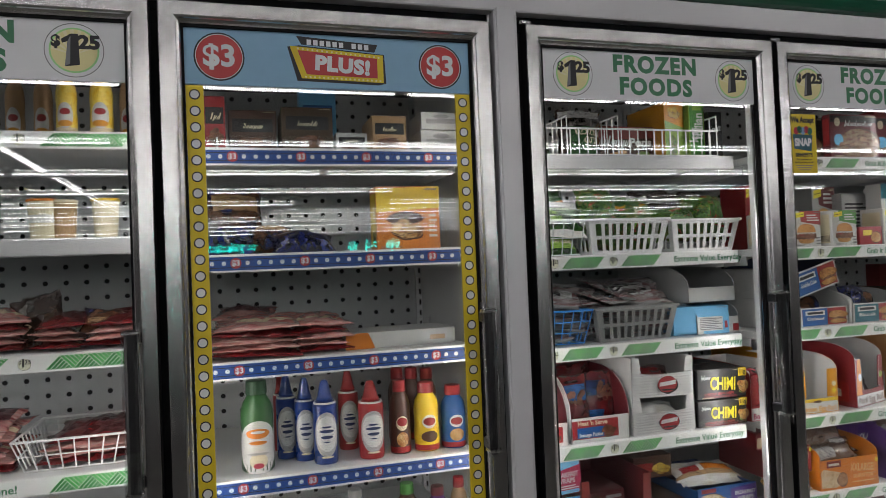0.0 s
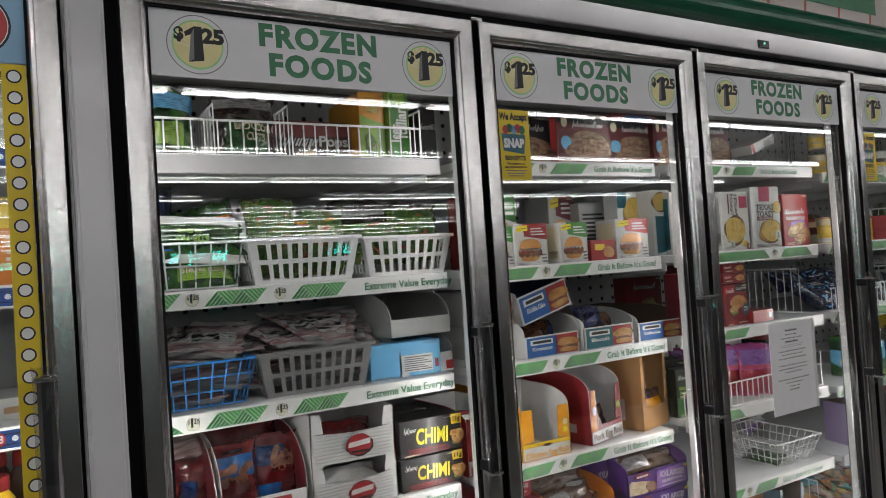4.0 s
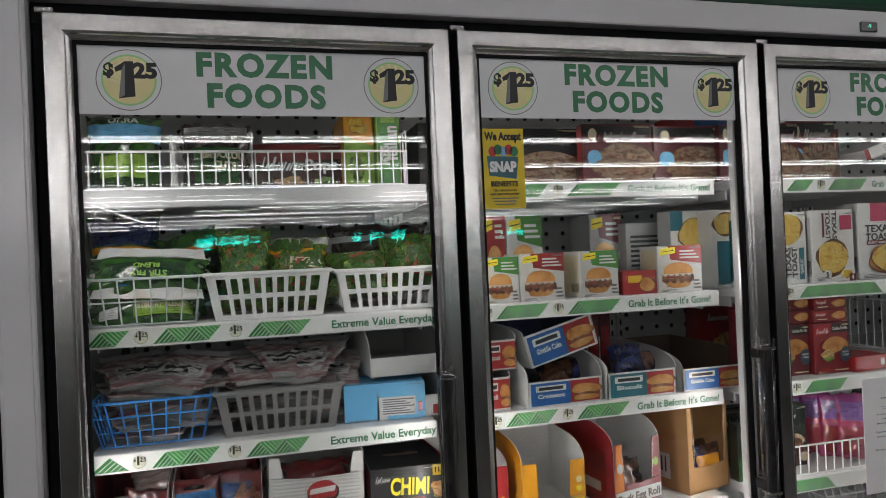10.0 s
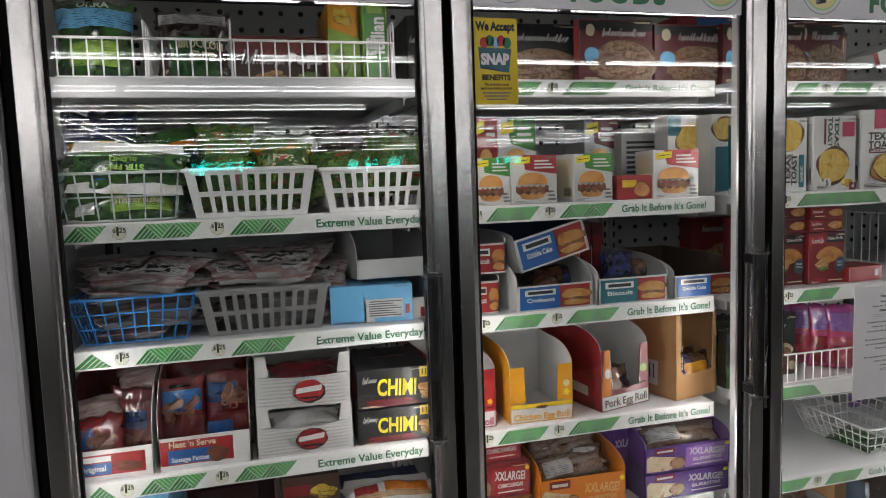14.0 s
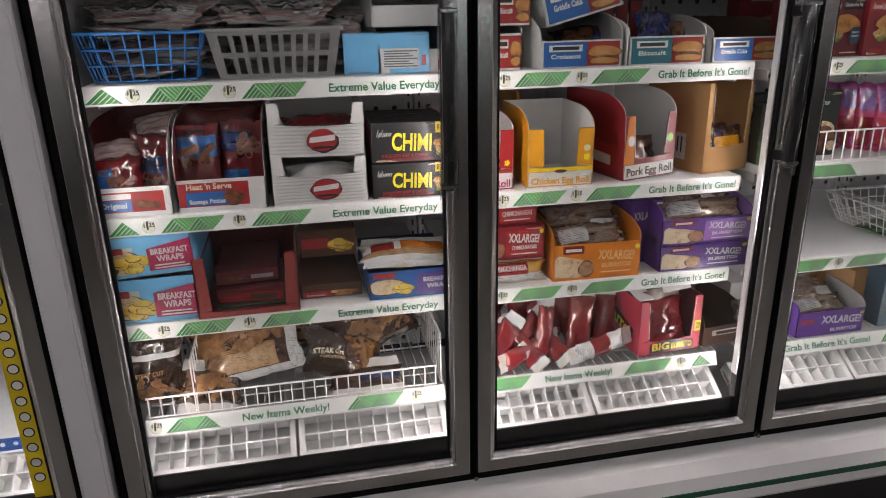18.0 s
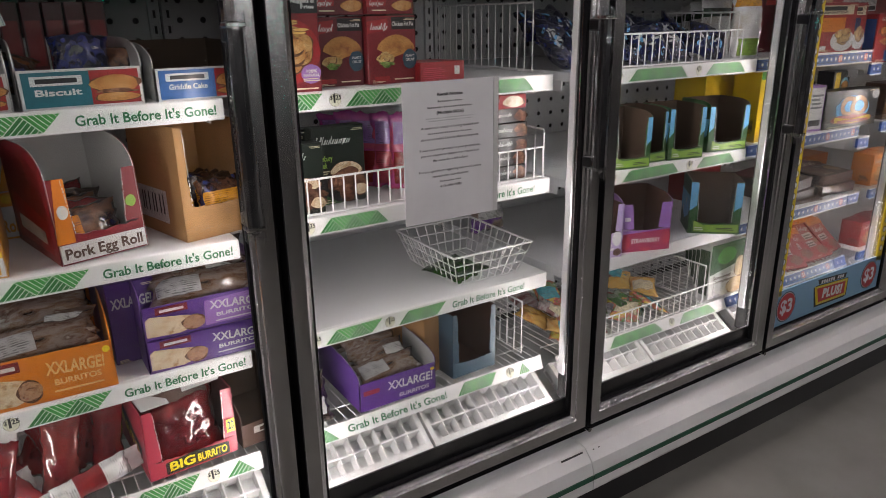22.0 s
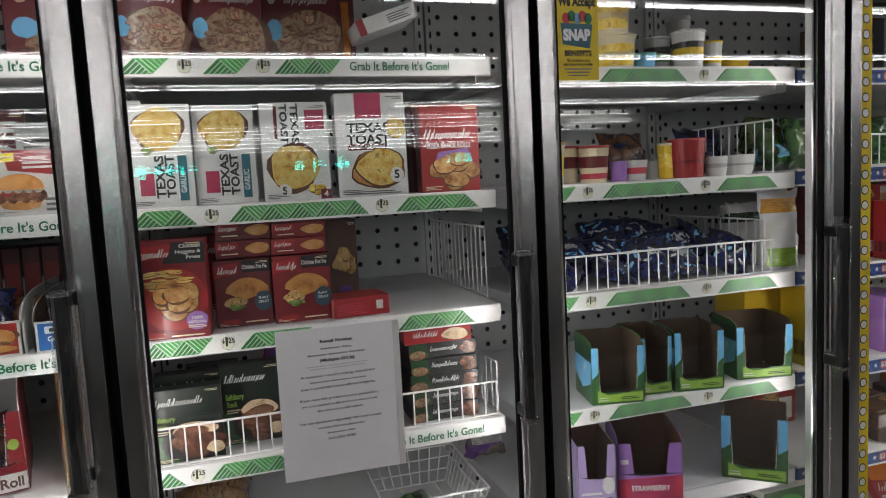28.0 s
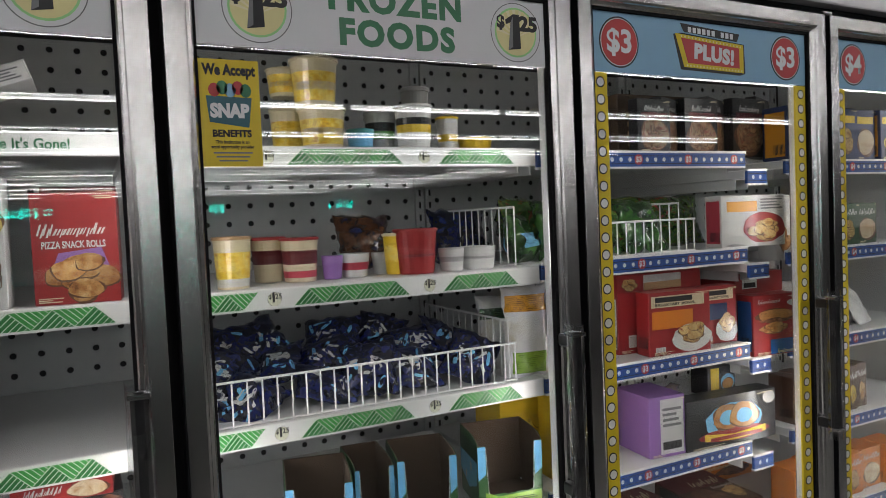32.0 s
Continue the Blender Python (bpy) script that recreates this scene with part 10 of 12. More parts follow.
pouch('small bright candy ice packet in a loose pile', 2.479, 0.250, 0.4298, 0.09, 0.11, 0.025, 'silver', nod=62, turn=45, seed=207, group='bright candy packets', bands=(('cream', 0.25, 0.7),))
pouch('small bright candy ice packet in a loose pile', 2.545, 0.250, 0.4298, 0.09, 0.11, 0.025, 'bright', nod=67, turn=-20, seed=208, group='bright candy packets')
pouch('small bright candy ice packet in a loose pile', 2.630, 0.250, 0.4298, 0.09, 0.11, 0.025, 'veg', nod=69, turn=48, seed=209, group='bright candy packets', bands=(('aqua', 0.25, 0.7),))
pouch('small bright candy ice packet in a loose pile', 2.718, 0.250, 0.4298, 0.09, 0.11, 0.025, 'bright', nod=73, turn=64, seed=210, group='bright candy packets')
pouch('small bright candy ice packet in a loose pile', 2.798, 0.250, 0.4298, 0.09, 0.11, 0.025, 'gold', nod=76, turn=-43, seed=211, group='bright candy packets', bands=(('cream', 0.25, 0.7),))
pouch('small bright candy ice packet in a loose pile', 2.418, 0.330, 0.4418, 0.09, 0.11, 0.025, 'silver', nod=73, turn=5, seed=212, group='bright candy packets')
pouch('small bright candy ice packet in a loose pile', 2.483, 0.330, 0.4418, 0.09, 0.11, 0.025, 'bright', nod=64, turn=-17, seed=213, group='bright candy packets', bands=(('aqua', 0.25, 0.7),))
pouch('small bright candy ice packet in a loose pile', 2.574, 0.330, 0.4418, 0.09, 0.11, 0.025, 'veg', nod=81, turn=22, seed=214, group='bright candy packets')
pouch('small bright candy ice packet in a loose pile', 2.674, 0.330, 0.4418, 0.09, 0.11, 0.025, 'bright', nod=72, turn=0, seed=215, group='bright candy packets', bands=(('cream', 0.25, 0.7),))
pouch('small bright candy ice packet in a loose pile', 2.756, 0.330, 0.4418, 0.09, 0.11, 0.025, 'gold', nod=79, turn=-47, seed=216, group='bright candy packets')
pouch('small bright candy ice packet in a loose pile', 2.819, 0.330, 0.4418, 0.09, 0.11, 0.025, 'silver', nod=72, turn=8, seed=217, group='bright candy packets', bands=(('aqua', 0.25, 0.7),))
carton('dark green dumpling carton standing in a row', 2.974, 3.153, 0.140, 0.4098, 0.185, 0.045, 'white', (('q', C['dgreen'], [(0, 0.45), (1, 0.6), (1, 1), (0, 1)]), ('e', C['green'], 0.45, 0.76, 0.26, 0.16), ('t', 'Steamed', C['choc'], 0.35, 0.38, 0.055, 0.5), ('t', 'Dumplings', C['choc'], 0.4, 0.3, 0.055, 0.6), ('e', FOOD['wrap'], 0.85, 0.5, 0.15, 0.2), ('e', FOOD['wrap'], 0.75, 0.16, 0.25, 0.14)), group='dumpling cartons', side='dgreen')
carton('dark green dumpling carton standing in a row', 3.034, 3.221, 0.200, 0.4098, 0.153, 0.045, 'white', (('q', C['dgreen'], [(0, 0.45), (1, 0.6), (1, 1), (0, 1)]), ('e', C['green'], 0.45, 0.76, 0.26, 0.16), ('t', 'Steamed', C['choc'], 0.35, 0.38, 0.055, 0.5), ('t', 'Dumplings', C['choc'], 0.4, 0.3, 0.055, 0.6), ('e', FOOD['wrap'], 0.85, 0.5, 0.15, 0.2), ('e', FOOD['wrap'], 0.75, 0.16, 0.25, 0.14)), group='dumpling cartons', side='dgreen')
carton('dark green dumpling carton standing in a row', 3.095, 3.289, 0.260, 0.4098, 0.121, 0.045, 'white', (('q', C['dgreen'], [(0, 0.45), (1, 0.6), (1, 1), (0, 1)]), ('e', C['green'], 0.45, 0.76, 0.26, 0.16), ('t', 'Steamed', C['choc'], 0.35, 0.38, 0.055, 0.5), ('t', 'Dumplings', C['choc'], 0.4, 0.3, 0.055, 0.6), ('e', FOOD['wrap'], 0.85, 0.5, 0.15, 0.2), ('e', FOOD['wrap'], 0.75, 0.16, 0.25, 0.14)), group='dumpling cartons', side='dgreen')
carton('dark green dumpling carton standing in a row', 3.155, 3.358, 0.320, 0.4098, 0.089, 0.045, 'white', (('q', C['dgreen'], [(0, 0.45), (1, 0.6), (1, 1), (0, 1)]), ('e', C['green'], 0.45, 0.76, 0.26, 0.16), ('t', 'Steamed', C['choc'], 0.35, 0.38, 0.055, 0.5), ('t', 'Dumplings', C['choc'], 0.4, 0.3, 0.055, 0.6), ('e', FOOD['wrap'], 0.85, 0.5, 0.15, 0.2), ('e', FOOD['wrap'], 0.75, 0.16, 0.25, 0.14)), group='dumpling cartons', side='dgreen')
carton('dark green dumpling carton standing in a row', 3.216, 3.426, 0.380, 0.4098, 0.056, 0.045, 'white', (('q', C['dgreen'], [(0, 0.45), (1, 0.6), (1, 1), (0, 1)]), ('e', C['green'], 0.45, 0.76, 0.26, 0.16), ('t', 'Steamed', C['choc'], 0.35, 0.38, 0.055, 0.5), ('t', 'Dumplings', C['choc'], 0.4, 0.3, 0.055, 0.6), ('e', FOOD['wrap'], 0.85, 0.5, 0.15, 0.2), ('e', FOOD['wrap'], 0.75, 0.16, 0.25, 0.14)), group='dumpling cartons', side='dgreen')
wire_panel(2.945, 0.135, 0.52, 0.412, 0.125)

# door six: red boxes, pretzels
carton('dark frozen pizza carton with brown photo', 3.385, 3.499, 0.160, 1.6648, 0.133, 0.03, 'black', (('s', C['white'], 0.2, 0.78, 0.8, 0.88), ('e', FOOD['pizza'], 0.5, 0.35, 0.42, 0.3), ('r', C['maroon'], 0.1, 0.62, 0.9, 0.75)), group='dark pizza cartons', turn=4)
carton('dark frozen pizza carton with brown photo', 3.481, 3.602, 0.180, 1.6648, 0.145, 0.03, 'black', (('s', C['white'], 0.2, 0.78, 0.8, 0.88), ('e', FOOD['pizza'], 0.5, 0.35, 0.42, 0.3), ('r', C['maroon'], 0.1, 0.62, 0.9, 0.75)), group='dark pizza cartons', turn=25)
carton('dark frozen pizza carton with brown photo', 3.583, 3.711, 0.200, 1.6648, 0.148, 0.05, 'black', (('s', C['white'], 0.2, 0.78, 0.8, 0.88), ('e', FOOD['pizza'], 0.5, 0.35, 0.42, 0.3), ('r', C['maroon'], 0.1, 0.62, 0.9, 0.75)), group='dark pizza cartons', turn=4)
carton('dark frozen pizza carton with brown photo', 3.691, 3.827, 0.220, 1.6648, 0.160, 0.03, 'black', (('s', C['white'], 0.2, 0.78, 0.8, 0.88), ('e', FOOD['pizza'], 0.5, 0.35, 0.42, 0.3), ('r', C['maroon'], 0.1, 0.62, 0.9, 0.75)), group='dark pizza cartons', turn=25)
carton('dark frozen pizza carton with brown photo', 3.806, 3.950, 0.240, 1.6648, 0.164, 0.03, 'black', (('s', C['white'], 0.2, 0.78, 0.8, 0.88), ('e', FOOD['pizza'], 0.5, 0.35, 0.42, 0.3), ('r', C['maroon'], 0.1, 0.62, 0.9, 0.75)), group='dark pizza cartons', turn=4)
carton('dark frozen pizza carton with brown photo', 3.927, 4.080, 0.260, 1.6648, 0.177, 0.03, 'black', (('s', C['white'], 0.2, 0.78, 0.8, 0.88), ('e', FOOD['pizza'], 0.5, 0.35, 0.42, 0.3), ('r', C['maroon'], 0.1, 0.62, 0.9, 0.75)), group='dark pizza cartons', turn=25)
carton('dark frozen food carton at the back', 3.446, 3.766, 0.300, 1.6648, 0.171, 0.2, 'brown', (('l', C['tan'], 0.1, 0.2, 0.9, 0.8, 4),))
pouch('green bag of frozen vegetables behind a wire fence', 3.170, 0.180, 1.4238, 0.13, 0.14, 0.06, 'veg', nod=20, turn=-10, seed=230, group='green vegetable bags')
pouch('green bag of frozen vegetables behind a wire fence', 3.235, 0.230, 1.4238, 0.13, 0.14, 0.06, 'leaf', nod=27, turn=0, seed=231, group='green vegetable bags', pieces=((FOOD['broccoli'], 60, (-0.42, 0.42, 0.1, 0.9), 0.026, 0.018), (FOOD['pepper'], 16, (-0.4, 0.4, 0.12, 0.9), 0.044, 0.008), (C['lime'], 7, (-0.4, 0.4, 0.12, 0.9), 0.036, 0.006)))
pouch('green bag of frozen vegetables behind a wire fence', 3.300, 0.180, 1.4238, 0.13, 0.14, 0.06, 'veg', nod=34, turn=10, seed=232, group='green vegetable bags')
pouch('green bag of frozen vegetables behind a wire fence', 3.365, 0.230, 1.4238, 0.13, 0.14, 0.06, 'leaf', nod=20, turn=-10, seed=233, group='green vegetable bags', pieces=((FOOD['broccoli'], 60, (-0.42, 0.42, 0.1, 0.9), 0.026, 0.018), (FOOD['pepper'], 16, (-0.4, 0.4, 0.12, 0.9), 0.044, 0.008), (C['lime'], 7, (-0.4, 0.4, 0.12, 0.9), 0.036, 0.006)))
pouch('green bag of frozen vegetables behind a wire fence', 3.430, 0.180, 1.4238, 0.13, 0.14, 0.06, 'veg', nod=27, turn=0, seed=234, group='green vegetable bags')
pouch('green bag of frozen vegetables behind a wire fence', 3.495, 0.230, 1.4238, 0.13, 0.14, 0.06, 'leaf', nod=34, turn=10, seed=235, group='green vegetable bags', pieces=((FOOD['broccoli'], 60, (-0.42, 0.42, 0.1, 0.9), 0.026, 0.018), (FOOD['pepper'], 16, (-0.4, 0.4, 0.12, 0.9), 0.044, 0.008), (C['lime'], 7, (-0.4, 0.4, 0.12, 0.9), 0.036, 0.006)))
pouch('dark red and green bag at the back', 3.640, 0.350, 1.4198, 0.342, 0.148, 0.1, 'leaf', seed=237, nod=14, pieces=((FOOD['broccoli'], 60, (-0.42, 0.42, 0.1, 0.9), 0.026, 0.018), (FOOD['pepper'], 16, (-0.4, 0.4, 0.12, 0.9), 0.044, 0.008), (C['lime'], 7, (-0.4, 0.4, 0.12, 0.9), 0.036, 0.006)))
carton('white snack bites carton with food photo', 3.627, 3.840, 0.130, 1.4198, 0.134, 0.06, 'white', (('r', C['gold'], 0.08, 0.68, 0.55, 0.88), ('e', C['red'], 0.66, 0.36, 0.34, 0.3), ('e', FOOD['pasta'], 0.68, 0.32, 0.28, 0.24), ('l', GREY_INK, 0.6, 0.72, 0.95, 0.95, 4)), turn=-6, side='pink')
carton('white and orange snack carton beside the post', 3.833, 3.890, 0.130, 1.3748, 0.176, 0.06, 'white', (('e', FOOD['fried'], 0.5, 0.3, 0.5, 0.25),))
wire_panel(3.50, 0.15, 0.5, 1.42, 0.12)
carton('red breakfast bowl carton with egg bowl photo', 3.378, 3.566, 0.135, 1.1698, 0.155, 0.05, 'red', (('r', C['cream'], 0.04, 0.76, 0.9, 0.94), ('r', C['black'], 0.1, 0.84, 0.7, 0.92), ('t', 'BREAKFAST BOWL', C['black'], 0.42, 0.8, 0.04, 0.66), ('r', C['orange'], 0.04, 0.42, 0.7, 0.7), ('e', C['white'], 0.68, 0.24, 0.32, 0.22), ('e', FOOD['pasta'], 0.68, 0.34, 0.28, 0.2), ('r', C['white'], 0.08, 0.06, 0.24, 0.14)), group='breakfast bowl cartons', side='red', turn=-5)
carton('red breakfast bowl carton with navy panel', 3.589, 3.703, 0.165, 1.1698, 0.151, 0.05, 'red', (('r', C['cream'], 0.04, 0.76, 0.9, 0.94), ('r', C['black'], 0.1, 0.84, 0.7, 0.92), ('t', 'BREAKFAST BOWL', C['black'], 0.42, 0.8, 0.04, 0.66), ('r', C['navy'], 0.04, 0.42, 0.7, 0.7), ('e', C['white'], 0.68, 0.24, 0.32, 0.22), ('e', FOOD['pasta'], 0.68, 0.34, 0.28, 0.2), ('r', C['white'], 0.08, 0.06, 0.24, 0.14)), group='breakfast bowl cartons', side='red', turn=-5)
carton('red breakfast bowl carton on edge in a row', 3.338, 3.439, 0.200, 1.1698, 0.154, 0.045, 'red', (('r', C['white'], 0.3, 0.1, 0.7, 0.3),), group='breakfast bowl cartons', side='white', turn=-5)
carton('red breakfast bowl carton on edge in a row', 3.415, 3.521, 0.250, 1.1698, 0.144, 0.045, 'red', (('r', C['white'], 0.3, 0.1, 0.7, 0.3),), group='breakfast bowl cartons', side='white', turn=-5)
carton('red breakfast bowl carton on edge in a row', 3.495, 3.607, 0.300, 1.1698, 0.133, 0.045, 'red', (('r', C['white'], 0.3, 0.1, 0.7, 0.3),), group='breakfast bowl cartons', side='white', turn=-5)
carton('red carton lying across the row', 3.339, 3.622, 0.200, 1.3200, 0.047, 0.16, 'red', (('r', C['white'], 0.3, 0.1, 0.75, 0.9), ('l', C['tan'], 0.3, 0.1, 0.75, 0.9, 1), ('e', FOOD['pasta'], 0.14, 0.5, 0.1, 0.4)))
carton('red chicken sandwich carton with burger photo', 3.735, 3.892, 0.130, 1.1248, 0.162, 0.06, 'red', (('s', C['white'], 0.1, 0.86, 0.6, 0.93), ('e', FOOD['bun'], 0.48, 0.66, 0.4, 0.1), ('e', FOOD['meat'], 0.48, 0.57, 0.4, 0.05), ('e', FOOD['fried'], 0.45, 0.45, 0.42, 0.12), ('r', C['blue'], 0.35, 0.02, 1.0, 0.26), ('s', C['cream'], 0.5, 0.03, 0.95, 0.1), ('e', C['white'], 0.85, 0.85, 0.12, 0.05)), turn=-6, side='blue')
carton('red sandwich carton lying on another', 3.749, 3.944, 0.200, 1.2825, 0.058, 0.12, 'red', (('r', C['white'], 0.15, 0.25, 0.45, 0.8), ('l', INK, 0.18, 0.3, 0.42, 0.75, 1)))
carton('black soft pretzel carton lying upside down', 3.491, 3.793, 0.135, 0.9128, 0.128, 0.06, 'black', (('e', C['sky'], 0.52, 0.48, 0.32, 0.36), ('e', C['red'], 0.52, 0.22, 0.38, 0.14), ('r', C['black'], 0.1, 0.0, 0.9, 0.08), ('e', FOOD['bun'], 0.44, 0.58, 0.16, 0.26), ('e', C['sky'], 0.44, 0.56, 0.09, 0.15), ('e', FOOD['bun'], 0.62, 0.58, 0.16, 0.26), ('e', C['sky'], 0.62, 0.56, 0.09, 0.15), ('q', C['yellow'], [(0.18, 0.16), (0.5, 0.1), (0.86, 0.16), (0.86, 0.3), (0.5, 0.22), (0.18, 0.3)]), ('l', C['red'], 0.24, 0.14, 0.82, 0.28, 1), ('e', C['grey'], 0.9, 0.84, 0.07, 0.12)), turn=-4, side='gold')
carton('white and violet carton with a bar code', 3.383, 3.491, 0.150, 0.9128, 0.152, 0.14, 'violet', (('r', C['white'], 0.3, 0.05, 0.95, 0.95), ('l', INK, 0.36, 0.12, 0.88, 0.38, 1), ('l', GREY_INK, 0.36, 0.5, 0.88, 0.85, 4)), turn=-6)
carton('black and yellow pretzel carton end up', 3.639, 3.743, 0.200, 1.0200, 0.076, 0.06, 'black', (('r', C['yellow'], 0.1, 0.0, 0.4, 0.95), ('e', C['sky'], 0.7, 0.4, 0.25, 0.3), ('e', FOOD['bun'], 0.7, 0.35, 0.2, 0.2)))
pouch('dark violet bag at the back of the shelf', 3.512, 0.260, 0.9128, 0.210, 0.133, 0.08, 'purple', seed=241, nod=10)
carton('dark red flat snack carton lying on its back in a stack', 3.390, 3.580, 0.15, 0.6608, 0.21, 0.036, 'choc', (('r', C['maroon'], 0.0, 0.55, 1.0, 1.0), ('s', C['cream'], 0.35, 0.62, 0.9, 0.78), ('e', FOOD['meat'], 0.3, 0.3, 0.3, 0.24), ('e', FOOD['pasta'], 0.78, 0.3, 0.2, 0.2), ('s', C['white'], 0.55, 0.44, 0.95, 0.52)), turn=-6, nod=-88, group='flat snack cartons', side='black')
carton('dark red flat snack carton lying on its back in a stack', 3.370, 3.560, 0.15, 0.6988, 0.21, 0.036, 'choc', (('r', C['maroon'], 0.0, 0.55, 1.0, 1.0), ('s', C['cream'], 0.35, 0.62, 0.9, 0.78), ('e', FOOD['meat'], 0.3, 0.3, 0.3, 0.24), ('e', FOOD['pasta'], 0.78, 0.3, 0.2, 0.2), ('s', C['white'], 0.55, 0.44, 0.95, 0.52)), turn=4, nod=-88, group='flat snack cartons', side='black')
carton('dark red flat snack carton lying on its back in a stack', 3.580, 3.770, 0.15, 0.6608, 0.21, 0.036, 'choc', (('r', C['maroon'], 0.0, 0.55, 1.0, 1.0), ('s', C['cream'], 0.35, 0.62, 0.9, 0.78), ('e', FOOD['meat'], 0.3, 0.3, 0.3, 0.24), ('e', FOOD['pasta'], 0.78, 0.3, 0.2, 0.2), ('s', C['white'], 0.55, 0.44, 0.95, 0.52)), turn=10, nod=-88, group='flat snack cartons', side='black')
carton('dark red flat snack carton lying on its back in a stack', 3.590, 3.780, 0.15, 0.6988, 0.21, 0.036, 'choc', (('r', C['maroon'], 0.0, 0.55, 1.0, 1.0), ('s', C['cream'], 0.35, 0.62, 0.9, 0.78), ('e', FOOD['meat'], 0.3, 0.3, 0.3, 0.24), ('e', FOOD['pasta'], 0.78, 0.3, 0.2, 0.2), ('s', C['white'], 0.55, 0.44, 0.95, 0.52)), turn=-4, nod=-88, group='flat snack cartons', side='black')
carton('dark red flat snack carton lying on its back in a stack', 3.370, 3.560, 0.15, 0.7368, 0.21, 0.036, 'choc', (('r', C['maroon'], 0.0, 0.55, 1.0, 1.0), ('s', C['cream'], 0.35, 0.62, 0.9, 0.78), ('e', FOOD['meat'], 0.3, 0.3, 0.3, 0.24), ('e', FOOD['pasta'], 0.78, 0.3, 0.2, 0.2), ('s', C['white'], 0.55, 0.44, 0.95, 0.52)), turn=4 + 4, nod=-88, group='flat snack cartons', side='black')
carton('dark red flat snack carton lying on its back in a stack', 3.590, 3.780, 0.15, 0.7368, 0.21, 0.036, 'choc', (('r', C['maroon'], 0.0, 0.55, 1.0, 1.0), ('s', C['cream'], 0.35, 0.62, 0.9, 0.78), ('e', FOOD['meat'], 0.3, 0.3, 0.3, 0.24), ('e', FOOD['pasta'], 0.78, 0.3, 0.2, 0.2), ('s', C['white'], 0.55, 0.44, 0.95, 0.52)), turn=4 + -4, nod=-88, group='flat snack cartons', side='black')
carton('orange and brown snack carton at the back', 3.811, 4.094, 0.420, 0.6598, 0.068, 0.1, 'orange', (('e', FOOD['meat'], 0.6, 0.4, 0.3, 0.3), ('s', C['cream'], 0.08, 0.6, 0.6, 0.8)))
carton('red and orange snack carton leaning in a row', 3.430, 3.540, 0.155, 0.4138, 0.15, 0.024, 'red', (('s', C['white'], 0.1, 0.62, 0.8, 0.78), ('r', C['white'], 0.1, 0.36, 0.62, 0.54), ('l', INK, 0.14, 0.38, 0.58, 0.52, 2), ('e', FOOD['meat'], 0.68, 0.2, 0.3, 0.18), ('q', C['orange'], [(0, 0.84), (1, 0.8), (1, 1), (0, 1)])), turn=-14, nod=-48, group='red snack cartons')
carton('red and orange snack carton leaning in a row', 3.535, 3.645, 0.167, 0.4138, 0.15, 0.024, 'red', (('s', C['white'], 0.1, 0.62, 0.8, 0.78), ('r', C['white'], 0.1, 0.36, 0.62, 0.54), ('l', INK, 0.14, 0.38, 0.58, 0.52, 2), ('e', FOOD['meat'], 0.68, 0.2, 0.3, 0.18), ('q', C['orange'], [(0, 0.84), (1, 0.8), (1, 1), (0, 1)])), turn=-7, nod=-53, group='red snack cartons')
carton('red and orange snack carton leaning in a row', 3.640, 3.750, 0.155, 0.4138, 0.15, 0.024, 'red', (('s', C['white'], 0.1, 0.62, 0.8, 0.78), ('r', C['white'], 0.1, 0.36, 0.62, 0.54), ('l', INK, 0.14, 0.38, 0.58, 0.52, 2), ('e', FOOD['meat'], 0.68, 0.2, 0.3, 0.18), ('q', C['orange'], [(0, 0.84), (1, 0.8), (1, 1), (0, 1)])), turn=0, nod=-58, group='red snack cartons')
carton('red and orange snack carton leaning in a row', 3.745, 3.855, 0.167, 0.4138, 0.15, 0.024, 'red', (('s', C['white'], 0.1, 0.62, 0.8, 0.78), ('r', C['white'], 0.1, 0.36, 0.62, 0.54), ('l', INK, 0.14, 0.38, 0.58, 0.52, 2), ('e', FOOD['meat'], 0.68, 0.2, 0.3, 0.18), ('q', C['orange'], [(0, 0.84), (1, 0.8), (1, 1), (0, 1)])), turn=7, nod=-48, group='red snack cartons')
carton('red and orange snack carton leaning in a row', 3.450, 3.560, 0.190, 0.4258, 0.15, 0.024, 'red', (('s', C['white'], 0.1, 0.62, 0.8, 0.78), ('r', C['white'], 0.1, 0.36, 0.62, 0.54), ('l', INK, 0.14, 0.38, 0.58, 0.52, 2), ('e', FOOD['meat'], 0.68, 0.2, 0.3, 0.18), ('q', C['orange'], [(0, 0.84), (1, 0.8), (1, 1), (0, 1)])), turn=-14, nod=-53, group='red snack cartons')
carton('red and orange snack carton leaning in a row', 3.555, 3.665, 0.202, 0.4258, 0.15, 0.024, 'red', (('s', C['white'], 0.1, 0.62, 0.8, 0.78), ('r', C['white'], 0.1, 0.36, 0.62, 0.54), ('l', INK, 0.14, 0.38, 0.58, 0.52, 2), ('e', FOOD['meat'], 0.68, 0.2, 0.3, 0.18), ('q', C['orange'], [(0, 0.84), (1, 0.8), (1, 1), (0, 1)])), turn=-7, nod=-58, group='red snack cartons')
carton('red and orange snack carton leaning in a row', 3.660, 3.770, 0.190, 0.4258, 0.15, 0.024, 'red', (('s', C['white'], 0.1, 0.62, 0.8, 0.78), ('r', C['white'], 0.1, 0.36, 0.62, 0.54), ('l', INK, 0.14, 0.38, 0.58, 0.52, 2), ('e', FOOD['meat'], 0.68, 0.2, 0.3, 0.18), ('q', C['orange'], [(0, 0.84), (1, 0.8), (1, 1), (0, 1)])), turn=0, nod=-48, group='red snack cartons')
